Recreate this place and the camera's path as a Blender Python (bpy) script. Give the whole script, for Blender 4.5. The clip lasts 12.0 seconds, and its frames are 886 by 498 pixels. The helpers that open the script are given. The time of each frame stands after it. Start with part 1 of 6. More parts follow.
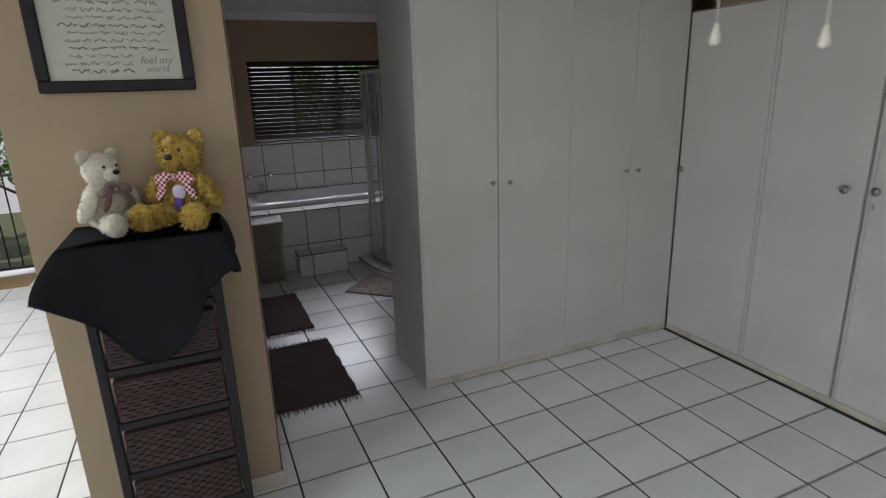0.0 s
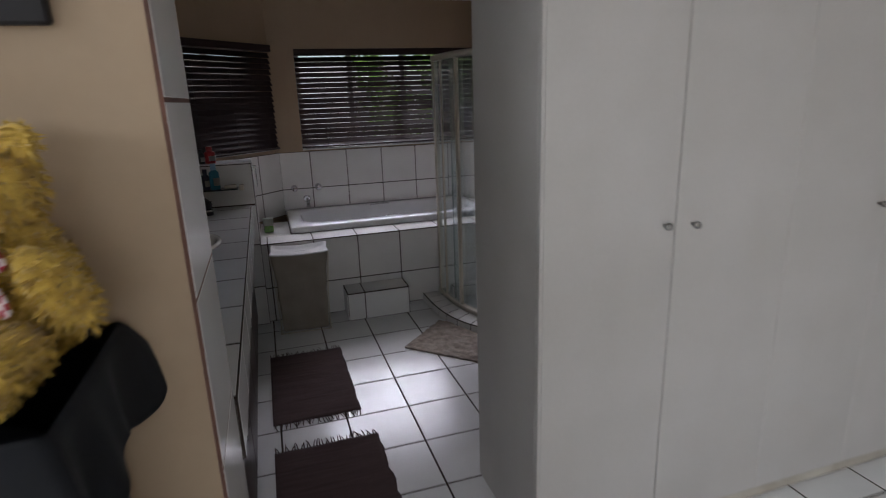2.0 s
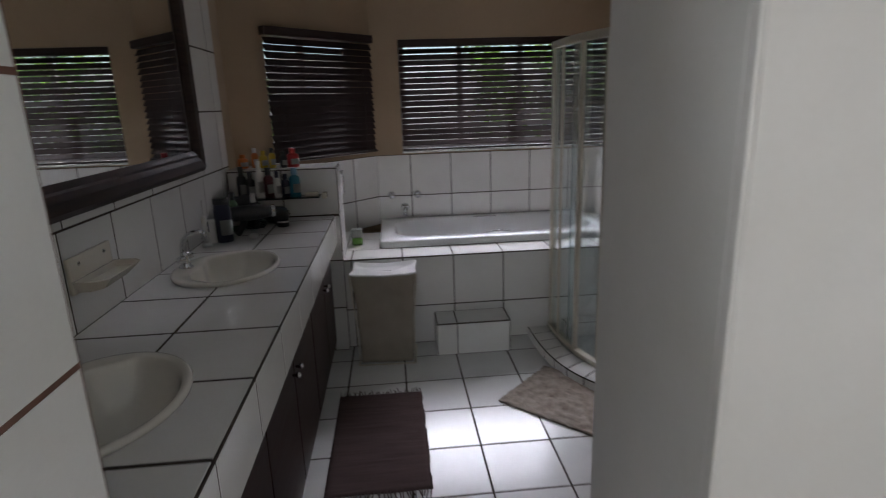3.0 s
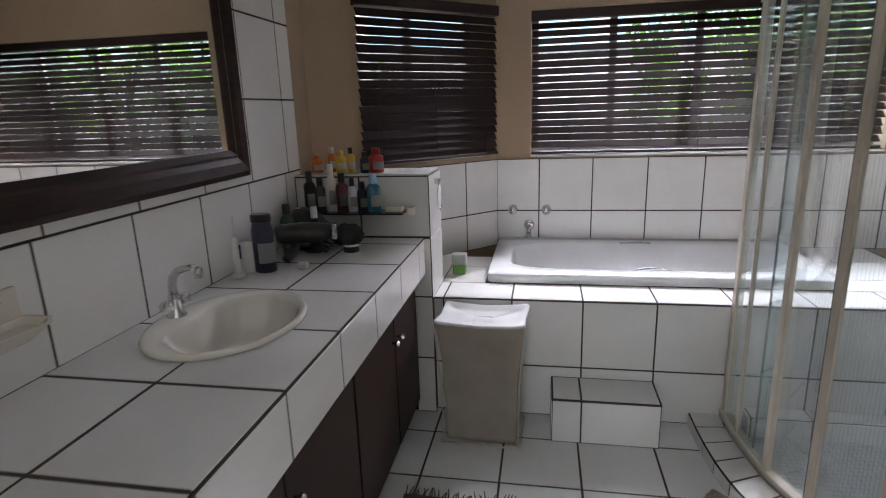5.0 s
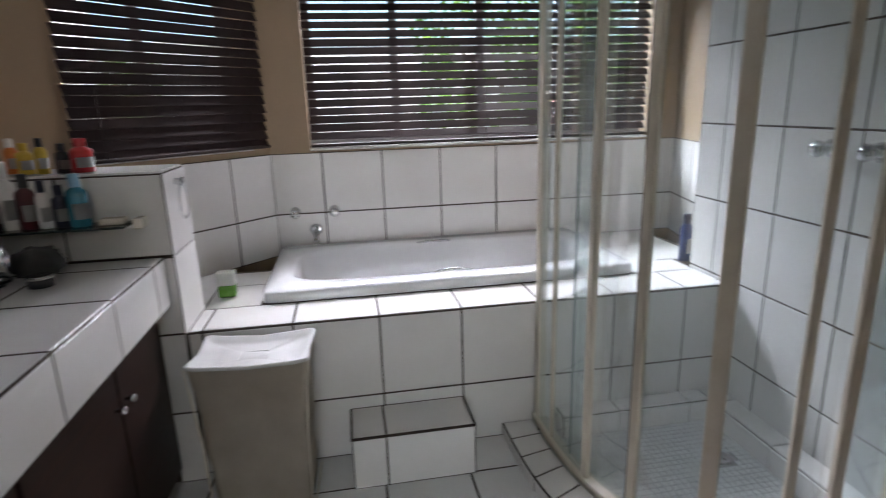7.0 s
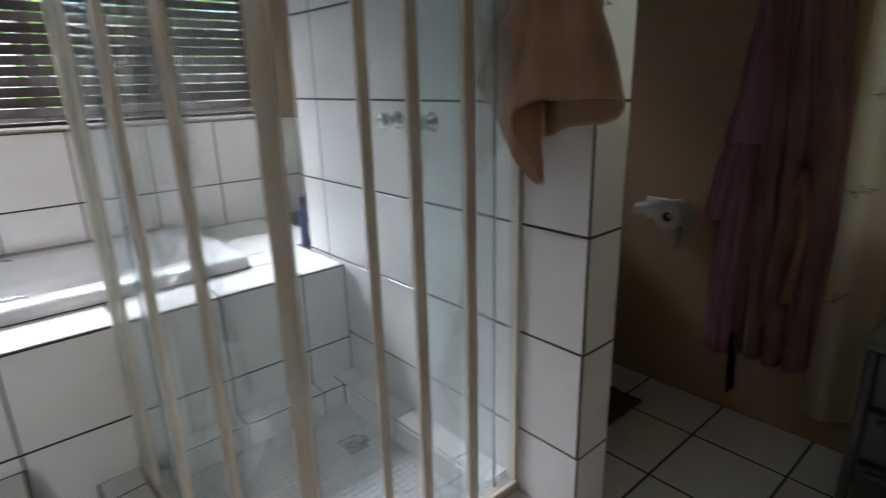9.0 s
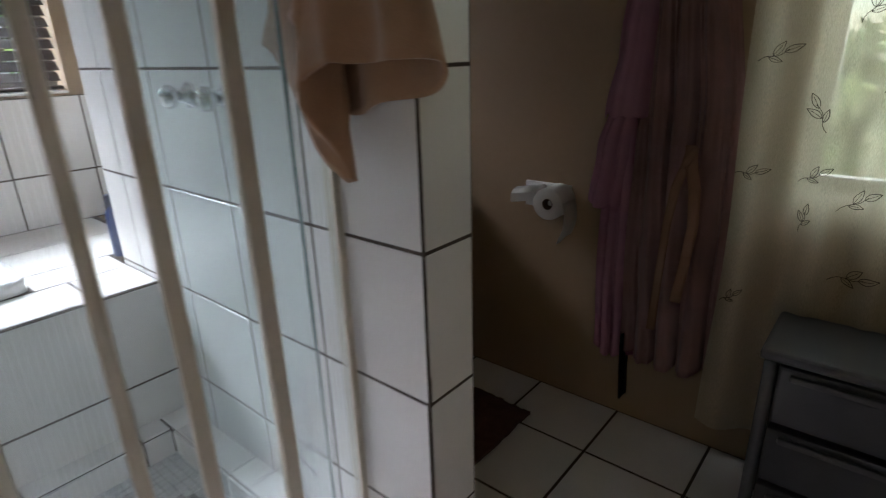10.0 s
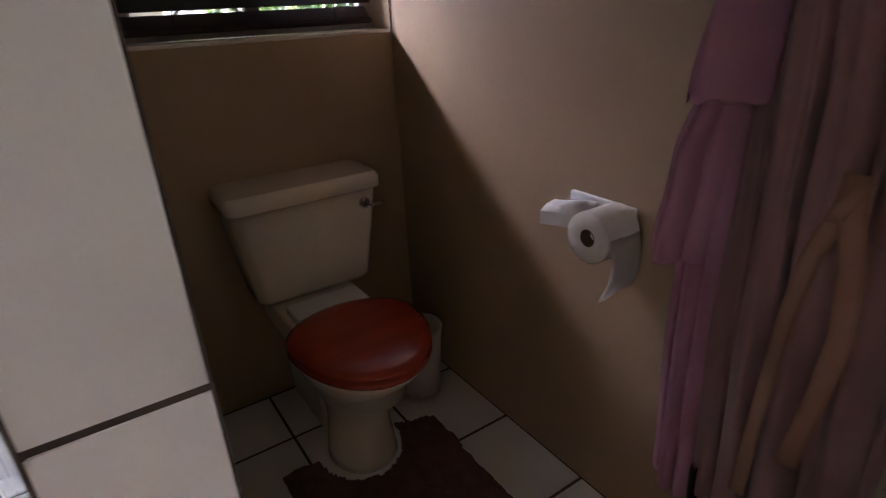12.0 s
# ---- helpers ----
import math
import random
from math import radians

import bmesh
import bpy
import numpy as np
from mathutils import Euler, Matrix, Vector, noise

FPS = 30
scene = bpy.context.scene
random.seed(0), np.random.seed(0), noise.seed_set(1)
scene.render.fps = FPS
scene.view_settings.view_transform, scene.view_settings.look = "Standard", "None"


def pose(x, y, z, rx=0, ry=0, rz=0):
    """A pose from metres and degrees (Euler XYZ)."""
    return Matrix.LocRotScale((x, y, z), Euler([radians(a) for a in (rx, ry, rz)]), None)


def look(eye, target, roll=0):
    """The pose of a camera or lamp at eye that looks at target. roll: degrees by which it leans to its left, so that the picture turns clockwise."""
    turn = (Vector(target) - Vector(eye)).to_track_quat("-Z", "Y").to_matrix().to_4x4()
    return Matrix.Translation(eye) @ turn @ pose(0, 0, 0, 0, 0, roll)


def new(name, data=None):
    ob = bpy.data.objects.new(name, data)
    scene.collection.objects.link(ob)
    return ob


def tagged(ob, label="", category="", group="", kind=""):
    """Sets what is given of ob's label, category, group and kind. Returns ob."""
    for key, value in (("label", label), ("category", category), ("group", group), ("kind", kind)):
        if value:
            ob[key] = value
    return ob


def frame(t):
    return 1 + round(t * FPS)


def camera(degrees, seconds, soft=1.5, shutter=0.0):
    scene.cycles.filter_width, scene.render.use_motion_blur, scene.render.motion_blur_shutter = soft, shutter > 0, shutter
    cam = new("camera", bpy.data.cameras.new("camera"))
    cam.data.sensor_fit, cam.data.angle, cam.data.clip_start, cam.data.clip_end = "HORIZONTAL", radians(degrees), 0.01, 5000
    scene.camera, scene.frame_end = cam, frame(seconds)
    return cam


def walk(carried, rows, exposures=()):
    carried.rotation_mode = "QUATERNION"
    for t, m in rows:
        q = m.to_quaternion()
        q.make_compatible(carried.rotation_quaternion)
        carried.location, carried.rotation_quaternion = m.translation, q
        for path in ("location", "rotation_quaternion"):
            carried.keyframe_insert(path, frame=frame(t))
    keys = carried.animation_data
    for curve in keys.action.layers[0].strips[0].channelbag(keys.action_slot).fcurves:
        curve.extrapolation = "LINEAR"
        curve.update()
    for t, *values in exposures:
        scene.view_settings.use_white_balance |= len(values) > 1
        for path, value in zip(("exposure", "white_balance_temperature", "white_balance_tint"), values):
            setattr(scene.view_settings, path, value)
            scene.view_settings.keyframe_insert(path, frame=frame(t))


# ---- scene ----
cam = camera(77.4, 12.0, soft=1.1, shutter=0.5)
PATH = [
    (0, (-0.56, -2.221, 1.686), (0.212, -0.459, 1.138), -1.9),
    (0.5, (-0.501, -1.902, 1.673), (0.243, -0.126, 1.134), -2.0),
    (1, (-0.456, -1.595, 1.65), (0.271, 0.19, 1.116), -2.0),
    (1.5, (-0.358, -1.271, 1.627), (0.315, 0.537, 1.097), -1.9),
    (2, (-0.256, -0.946, 1.603), (0.319, 0.895, 1.076), -2.0),
    (2.5, (-0.125, -0.576, 1.588), (0.292, 1.309, 1.066), -1.9),
    (3, (-0.012, -0.272, 1.569), (0.154, 1.655, 1.059), -1.9),
    (3.5, (0.064, -0.033, 1.567), (-0.024, 1.902, 1.066), -2.1),
    (5.5, (0.183, 0.886, 1.466), (-0.177, 2.791, 0.974), -1.9),
    (6, (0.199, 1.034, 1.429), (-0.103, 2.951, 0.944), -2.0),
    (6.5, (0.214, 1.118, 1.415), (0.214, 3.055, 0.916), -1.9),
    (8.3, (0.512, 1.171, 1.369), (1.472, 2.845, 0.842), -1.6),
    (8.5, (0.549, 1.186, 1.365), (1.593, 2.805, 0.826), -1.5),
    (9, (0.724, 1.232, 1.351), (1.982, 2.673, 0.767), -1.5),
    (9.5, (0.943, 1.306, 1.339), (2.336, 2.596, 0.71), -1.6),
    (10, (1.173, 1.352, 1.315), (2.614, 2.563, 0.639), -1.7),
    (10.5, (1.441, 1.371, 1.306), (2.865, 2.579, 0.59), -2.0),
    (11, (1.627, 1.426, 1.303), (2.982, 2.694, 0.558), -2.4),
    (11.5, (1.828, 1.489, 1.286), (3.034, 2.886, 0.514), -2.8),
    (12, (1.993, 1.535, 1.265), (2.99, 3.069, 0.458), -2.8),
]
# seconds, stops, and the white balance's kelvin and tint
EXPOSURES = [(0, -0.62, 6500, 10), (1, -0.42, 6500, 12), (2, -0.22, 6500, 15), (3, 0.25, 6500, 12), (3.5, 0.58, 6500, 10), (5.5, 1.36, 6500, 13), (6.5, 1.3, 6500, 12),
             (8.5, 1.3, 6500, 9), (9.5, 1.5, 6500, 9.5), (10.5, 1.72, 6500, 14), (11.3, 1.96, 6500, 23), (12, 2.7, 6500, 27)]
BATH_OUT = 4.54
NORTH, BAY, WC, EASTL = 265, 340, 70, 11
SKY, SUN, BEDROOM, HALL = 0.15, 5.0, 112, 190
TILT_A, TILT_B, TILT_C = 48.5, 59, 41
# place round the curve in degrees, offset outwards, width, depth
UPRIGHTS = [(1.5, 0.0, 0.042, 0.034), (11.3, 0.010, 0.014, 0.018), (25.5, 0.010, 0.030, 0.022), (36.2, -0.008, 0.030, 0.022), (49.0, 0.0, 0.046, 0.036),
            (60.9, -0.008, 0.026, 0.02), (67.7, 0.010, 0.030, 0.022), (77.5, 0.010, 0.034, 0.022), (90.6, 0.0, 0.045, 0.036)]
PANES = [(1.5, 25.5, 0.010), (18.2, 49.0, -0.010), (49.0, 84.6, -0.010), (67.7, 90.6, 0.010)]

walk(cam, [(t, look(eye, target, roll)) for t, eye, target, roll in PATH], EXPOSURES)

# ---- world and light ----
world = bpy.data.worlds.new("sky_world")
scene.world = world
world.use_nodes = True
wn = world.node_tree
sky = wn.nodes.new("ShaderNodeTexSky")
sky.sky_type, sky.sun_disc = "NISHITA", False
sky.sun_elevation, sky.sun_rotation = radians(62), radians(200)
wn.links.new(sky.outputs[0], wn.nodes["Background"].inputs[0])
wn.nodes["Background"].inputs[1].default_value = SKY


def lamp(name, kind, energy, m, color=(1, 1, 1), sx=1.0, sy=1.0):
    data = bpy.data.lights.new(name, kind)
    data.energy, data.color = energy, color
    if kind == "AREA":
        data.shape, data.size, data.size_y = "RECTANGLE", sx, sy
    ob = new(name, data)
    ob.matrix_world = m
    return ob


sun = lamp("sun", "SUN", SUN, look((0, 0, 0), (-0.12, 0.45, -0.9)), (1, 0.95, 0.88))
sun.data.angle = radians(1.0)
# added area lamps: daylight from behind and from the left, through unseen openings
lamp("bedroom_west_daylight_fill", "AREA", BEDROOM * 3.3, look((-5.6, -2.6, 2.6), (-1.0, -1.9, 0.9)), (0.84, 0.92, 1.0), 2.8, 1.5)
lamp("bedroom_back_daylight_fill", "AREA", BEDROOM * 0.3, look((-0.9, -4.85, 1.6), (-0.1, -2.4, -0.4)), (0.9, 0.94, 1.0), 2.2, 1.6)
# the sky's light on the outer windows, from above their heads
lamp("bath_window_skylight", "AREA", NORTH, look((0.7, BATH_OUT + 1.9, 2.95), (1.0, BATH_OUT - 0.6, 1.3)), (0.88, 0.865, 1.0), 2.6, 1.0)
lamp("bay_window_skylight", "AREA", BAY, look((-1.5, 4.9, 3.0), (-0.5, 3.9, 1.3)), (0.86, 0.875, 1.0), 1.2, 0.8)
lamp("toilet_window_skylight", "AREA", WC, look((2.05, 5.6, 3.1), (2.8, 2.8, 1.2)), (0.90, 0.91, 1.0), 0.4, 0.35)
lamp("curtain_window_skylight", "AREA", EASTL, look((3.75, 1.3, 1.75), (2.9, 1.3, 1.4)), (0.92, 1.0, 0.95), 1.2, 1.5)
# added fill for the hall's daylight, at an unseen opening in the west wall
lamp("hall_west_daylight_fill", "AREA", HALL, look((-4.1, 1.4, 1.3), (-1.5, 1.2, 0.4)), (0.88, 0.95, 1.0), 1.6, 2.0)


# ---- materials ----
def material(name, color, rough=0.5, metal=0.0, second=None, scale=6.0, fine=90.0, bump=0.0, vary=0.0, spec=0.5, coat=0.0, stretch=(1, 1, 1), trans=0.0, fine_mix=0.25, sheen=0.0):
    """Two-scale colour and relief: a broad mottle to a second colour, and a fine grain."""
    m = bpy.data.materials.new(name)
    m.use_nodes = True
    t = m.node_tree
    b = t.nodes["Principled BSDF"]
    second = second or tuple(c * 0.86 for c in color)
    co = t.nodes.new("ShaderNodeTexCoord")
    mp = t.nodes.new("ShaderNodeMapping")
    mp.inputs["Scale"].default_value = stretch
    t.links.new(co.outputs["Object"], mp.inputs[0])
    n1, n2 = t.nodes.new("ShaderNodeTexNoise"), t.nodes.new("ShaderNodeTexNoise")
    n1.inputs["Scale"].default_value, n2.inputs["Scale"].default_value = scale, fine
    n1.inputs["Detail"].default_value, n2.inputs["Detail"].default_value = 5, 3
    t.links.new(mp.outputs[0], n1.inputs["Vector"])
    t.links.new(mp.outputs[0], n2.inputs["Vector"])
    ad = t.nodes.new("ShaderNodeMath")
    ad.operation = "MULTIPLY_ADD"
    ad.inputs[1].default_value = fine_mix
    t.links.new(n2.outputs[0], ad.inputs[0])
    t.links.new(n1.outputs[0], ad.inputs[2])
    rp = t.nodes.new("ShaderNodeMapRange")
    rp.inputs[1].default_value, rp.inputs[2].default_value = 0.38 + fine_mix * 0.35, 0.68 + fine_mix * 0.6
    t.links.new(ad.outputs[0], rp.inputs[0])
    mx = t.nodes.new("ShaderNodeMix")
    mx.data_type = "RGBA"
    mx.inputs[6].default_value, mx.inputs[7].default_value = (*color, 1), (*second, 1)
    t.links.new(rp.outputs[0], mx.inputs[0])
    last = mx.outputs[2]
    if vary:
        oi = t.nodes.new("ShaderNodeObjectInfo")
        hs = t.nodes.new("ShaderNodeHueSaturation")
        mr = t.nodes.new("ShaderNodeMapRange")
        mr.inputs[3].default_value, mr.inputs[4].default_value = 1 - vary, 1 + vary
        t.links.new(oi.outputs["Random"], mr.inputs[0])
        t.links.new(mr.outputs[0], hs.inputs["Value"])
        t.links.new(last, hs.inputs["Color"])
        last = hs.outputs[0]
    t.links.new(last, b.inputs["Base Color"])
    b.inputs["Metallic"].default_value = metal
    b.inputs["Specular IOR Level"].default_value = spec
    b.inputs["Coat Weight"].default_value = coat
    b.inputs["Sheen Weight"].default_value = sheen
    b.inputs["Transmission Weight"].default_value = trans
    rr = t.nodes.new("ShaderNodeMapRange")
    rr.inputs[3].default_value, rr.inputs[4].default_value = max(0.02, rough - 0.06), min(1, rough + 0.08)
    t.links.new(n1.outputs[0], rr.inputs[0])
    t.links.new(rr.outputs[0], b.inputs["Roughness"])
    if bump:
        bp = t.nodes.new("ShaderNodeBump")
        bp.inputs["Strength"].default_value = bump
        bp.inputs["Distance"].default_value = 0.004
        t.links.new(ad.outputs[0], bp.inputs["Height"])
        t.links.new(bp.outputs[0], b.inputs["Normal"])
    return m


M_TILE = material("glazed_white_tile", (0.755, 0.745, 0.72), 0.16, second=(0.69, 0.675, 0.645), scale=3, fine=160, bump=0.04, vary=0.03)
M_FLOOR = material("glazed_floor_tile", (0.80, 0.80, 0.785), 0.2, second=(0.68, 0.68, 0.66), scale=2.5, fine=140, bump=0.05, vary=0.035)
M_GROUT = material("dark_grout", (0.036, 0.027, 0.021), 0.95, second=(0.075, 0.052, 0.039), scale=9, bump=0.3)
M_GROUT2 = material("red_brown_grout", (0.16, 0.075, 0.05), 0.9, second=(0.09, 0.05, 0.04), scale=9, bump=0.3)
M_WALL = material("beige_wall_paint", (0.385, 0.28, 0.18), 0.55, second=(0.345, 0.25, 0.158), scale=2.2, fine=45, bump=0.18)
M_WHITE = material("white_wall_paint", (0.72, 0.70, 0.66), 0.6, second=(0.66, 0.63, 0.58), scale=2, fine=50, bump=0.15)
M_CEIL = material("white_ceiling_paint", (0.84, 0.84, 0.84), 0.8, second=(0.80, 0.80, 0.80), scale=2, fine=60, bump=0.1)
M_CUPB = material("off_white_cupboard_paint", (0.60, 0.575, 0.545), 0.42, second=(0.55, 0.525, 0.49), scale=2.5, fine=70, bump=0.08)
M_SKIRT = material("cream_plinth_paint", (0.60, 0.56, 0.47), 0.5, second=(0.45, 0.40, 0.32), scale=8, bump=0.1)
M_DARKWOOD = material("dark_brown_wood", (0.024, 0.013, 0.011), 0.4, second=(0.045, 0.024, 0.018), scale=5, fine=60, bump=0.12, stretch=(1, 1, 9), spec=0.25)
M_BLIND = material("dark_brown_slat", (0.028, 0.017, 0.016), 0.5, second=(0.040, 0.024, 0.023), scale=6, fine=80, bump=0.05, stretch=(1, 1, 6), spec=0.25)
M_CHROME = material("chrome", (0.72, 0.73, 0.74), 0.12, metal=1.0, second=(0.6, 0.6, 0.6), scale=30)
M_CREAMFRAME = material("cream_enamelled_aluminium", (0.62, 0.57, 0.47), 0.4, second=(0.54, 0.49, 0.39), scale=5, bump=0.04)
M_ALU = material("window_aluminium", (0.30, 0.29, 0.28), 0.4, metal=0.6, second=(0.2, 0.2, 0.2))
M_CERAMIC = material("cream_ceramic", (0.73, 0.67, 0.57), 0.1, second=(0.68, 0.62, 0.52), scale=4, coat=0.3)
M_BASIN = material("ivory_glazed_ceramic", (0.80, 0.765, 0.69), 0.09, second=(0.76, 0.725, 0.65), scale=4, coat=0.5)
M_WHITECER = material("white_ceramic", (0.76, 0.77, 0.77), 0.1, second=(0.72, 0.72, 0.72), scale=4, coat=0.3)


def glass_material(name, tint, rough=0.0, gloss=0.8, film=0.0):
    m = bpy.data.materials.new(name)
    m.use_nodes = True
    t = m.node_tree
    for n in list(t.nodes):
        t.nodes.remove(n)
    out, tr, gl, mix, fr = (t.nodes.new("ShaderNode" + k) for k in ("OutputMaterial", "BsdfTransparent", "BsdfGlossy", "MixShader", "Fresnel"))
    tr.inputs[0].default_value = (*tint, 1)
    gl.inputs["Roughness"].default_value = 0.03 + rough
    fr.inputs[0].default_value = 1.45
    half = t.nodes.new("ShaderNodeMath")
    half.operation = "MULTIPLY"
    half.inputs[1].default_value = gloss
    t.links.new(fr.outputs[0], half.inputs[0])
    t.links.new(half.outputs[0], mix.inputs[0])
    t.links.new(tr.outputs[0], mix.inputs[1])
    t.links.new(gl.outputs[0], mix.inputs[2])
    last = mix.outputs[0]
    if film:
        # dried soap film that also stands in for the windows' pale haze: thin, uneven at two scales
        tl, df, both, veil, n1, mr = (t.nodes.new("ShaderNode" + k) for k in ("BsdfTranslucent", "BsdfDiffuse", "MixShader", "MixShader", "TexNoise", "MapRange"))
        tl.inputs[0].default_value = df.inputs[0].default_value = (0.80, 0.88, 0.88, 1)
        n1.inputs["Scale"].default_value, n1.inputs["Detail"].default_value = 5, 6
        mr.inputs[3].default_value, mr.inputs[4].default_value = film * 0.6, film * 1.4
        t.links.new(n1.outputs[0], mr.inputs[0])
        t.links.new(mr.outputs[0], veil.inputs[0])
        t.links.new(tl.outputs[0], both.inputs[1])
        t.links.new(df.outputs[0], both.inputs[2])
        t.links.new(last, veil.inputs[1])
        t.links.new(both.outputs[0], veil.inputs[2])
        last = veil.outputs[0]
    t.links.new(last, out.inputs[0])
    return m


M_GLASS = glass_material("clear_window_glass", (0.95, 0.97, 0.96))
def etched_material():
    m = bpy.data.materials.new("etched_glass_line")
    m.use_nodes = True
    t = m.node_tree
    for n in list(t.nodes):
        t.nodes.remove(n)
    out, tr, df, mix = (t.nodes.new("ShaderNode" + k) for k in ("OutputMaterial", "BsdfTransparent", "BsdfTranslucent", "MixShader"))
    df.inputs[0].default_value = (0.8, 0.82, 0.82, 1)
    mix.inputs[0].default_value = 0.2
    t.links.new(tr.outputs[0], mix.inputs[1])
    t.links.new(df.outputs[0], mix.inputs[2])
    t.links.new(mix.outputs[0], out.inputs[0])
    return m


M_ETCH = etched_material()
M_SHOWERGLASS = glass_material("shower_glass", (0.86, 0.95, 0.95), 0.03, 0.3, 0.12)
M_MIRROR = material("silvered_mirror", (0.86, 0.87, 0.86), 0.02, metal=1.0, second=(0.85, 0.86, 0.85))
for n in M_MIRROR.node_tree.nodes:
    if n.type == "BSDF_PRINCIPLED":
        for l in list(n.inputs["Roughness"].links):
            M_MIRROR.node_tree.links.remove(l)
        n.inputs["Roughness"].default_value = 0.015


# ---- mesh helpers ----
def box(bm, x0, y0, z0, x1, y1, z1, bevel=0.0, m=None, seg=1):
    pts = [bm.verts.new((x, y, z)) for z in (z0, z1) for x, y in ((x0, y0), (x1, y0), (x1, y1), (x0, y1))]
    faces = [bm.faces.new([pts[i] for i in f]) for f in ((3, 2, 1, 0), (4, 5, 6, 7), (0, 1, 5, 4), (1, 2, 6, 5), (2, 3, 7, 6), (3, 0, 4, 7))]
    vs = pts
    if bevel:
        es = list({e for f in faces for e in f.edges})
        r = bmesh.ops.bevel(bm, geom=es, offset=bevel, segments=seg, affect="EDGES", profile=0.6)
        vs = list({v for f in r["faces"] for v in f.verts} | {v for v in pts if v.is_valid})
    if m is not None:
        bmesh.ops.transform(bm, matrix=m, verts=vs)
    return bm


def B(*a, **k):
    return box(bmesh.new(), *a, **k)


def tube(bm, pts, r, sides=8, caps=True, r1=None):
    """A round bar along a line of points; r may fall to r1."""
    pts = [Vector(p) for p in pts]
    rings = []
    for i, p in enumerate(pts):
        d = (pts[min(i + 1, len(pts) - 1)] - pts[max(i - 1, 0)]).normalized()
        a = d.orthogonal().normalized() if i == 0 else (rings_a - d * rings_a.dot(d)).normalized()
        rings_a = a
        b = d.cross(a)
        rad = r if r1 is None else r + (r1 - r) * i / (len(pts) - 1)
        rings.append([bm.verts.new(p + (a * math.cos(2 * math.pi * k / sides) + b * math.sin(2 * math.pi * k / sides)) * rad) for k in range(sides)])
    for u, v in zip(rings, rings[1:]):
        for k in range(sides):
            bm.faces.new((u[k], u[(k + 1) % sides], v[(k + 1) % sides], v[k])).smooth = True
    if caps:
        bm.faces.new(rings[0][::-1]), bm.faces.new(rings[-1])
    return bm


def lathe(bm, profile, sides=24, m=None, sx=1.0, sy=1.0, caps=True):
    """Turns (radius, height) pairs round the z axis."""
    rings = []
    for r, z in profile:
        rings.append([bm.verts.new((r * sx * math.cos(2 * math.pi * k / sides), r * sy * math.sin(2 * math.pi * k / sides), z)) for k in range(sides)])
    for u, v in zip(rings, rings[1:]):
        for k in range(sides):
            bm.faces.new((u[k], u[(k + 1) % sides], v[(k + 1) % sides], v[k])).smooth = True
    if caps:
        bm.faces.new(rings[0][::-1]), bm.faces.new(rings[-1])
    if m is not None:
        bmesh.ops.transform(bm, matrix=m, verts=[v for ring in rings for v in ring])
    return bm


def ball(bm, c, rx, ry, rz, turn=(0, 0, 0), u=16, v=10, lump=0.0, seed=0):
    before = set(bm.verts)
    bmesh.ops.create_uvsphere(bm, u_segments=u, v_segments=v, radius=1)
    vs = [p for p in bm.verts if p not in before]
    m = pose(*c, *turn) @ Matrix.Diagonal((rx, ry, rz, 1))
    for p in vs:
        if lump:
            p.co *= 1 + lump * noise.noise(p.co * 3 + Vector((seed, seed * 2, 0)))
        p.co = m @ p.co
        for f in p.link_faces:
            f.smooth = True
    return bm


def to_mesh(name, bm, mat):
    bmesh.ops.recalc_face_normals(bm, faces=bm.faces)
    me = bpy.data.meshes.new(name)
    bm.to_mesh(me)
    bm.free()
    me.materials.append(mat)
    return me


def part(name, bm, mat, parent, label="", m=None):
    ob = new(name, to_mesh(name, bm, mat) if isinstance(bm, bmesh.types.BMesh) else bm)
    ob.parent = parent
    if m is not None:
        ob.matrix_local = m
    if label:
        ob["label"] = label
    return ob


def thing(name, label, category, m=None, group="", kind=""):
    ob = new(name)
    ob.empty_display_size = 0.1
    if m is not None:
        ob.matrix_world = m
    return tagged(ob, label, category, group, kind)


def solid(name, bm, mat, label, category, kind="", m=None, group=""):
    ob = new(name, to_mesh(name, bm, mat))
    if m is not None:
        ob.matrix_world = m
    return tagged(ob, label, category, group, kind)


# ---- walls ----
def frame_of(p0, p1):
    """x along the wall, y into the room (left of the way p0 to p1), z up."""
    d = Vector((p1[0] - p0[0], p1[1] - p0[1], 0))
    return Matrix.Translation((p0[0], p0[1], 0)) @ Matrix.Rotation(math.atan2(d.y, d.x), 4, "Z"), d.length


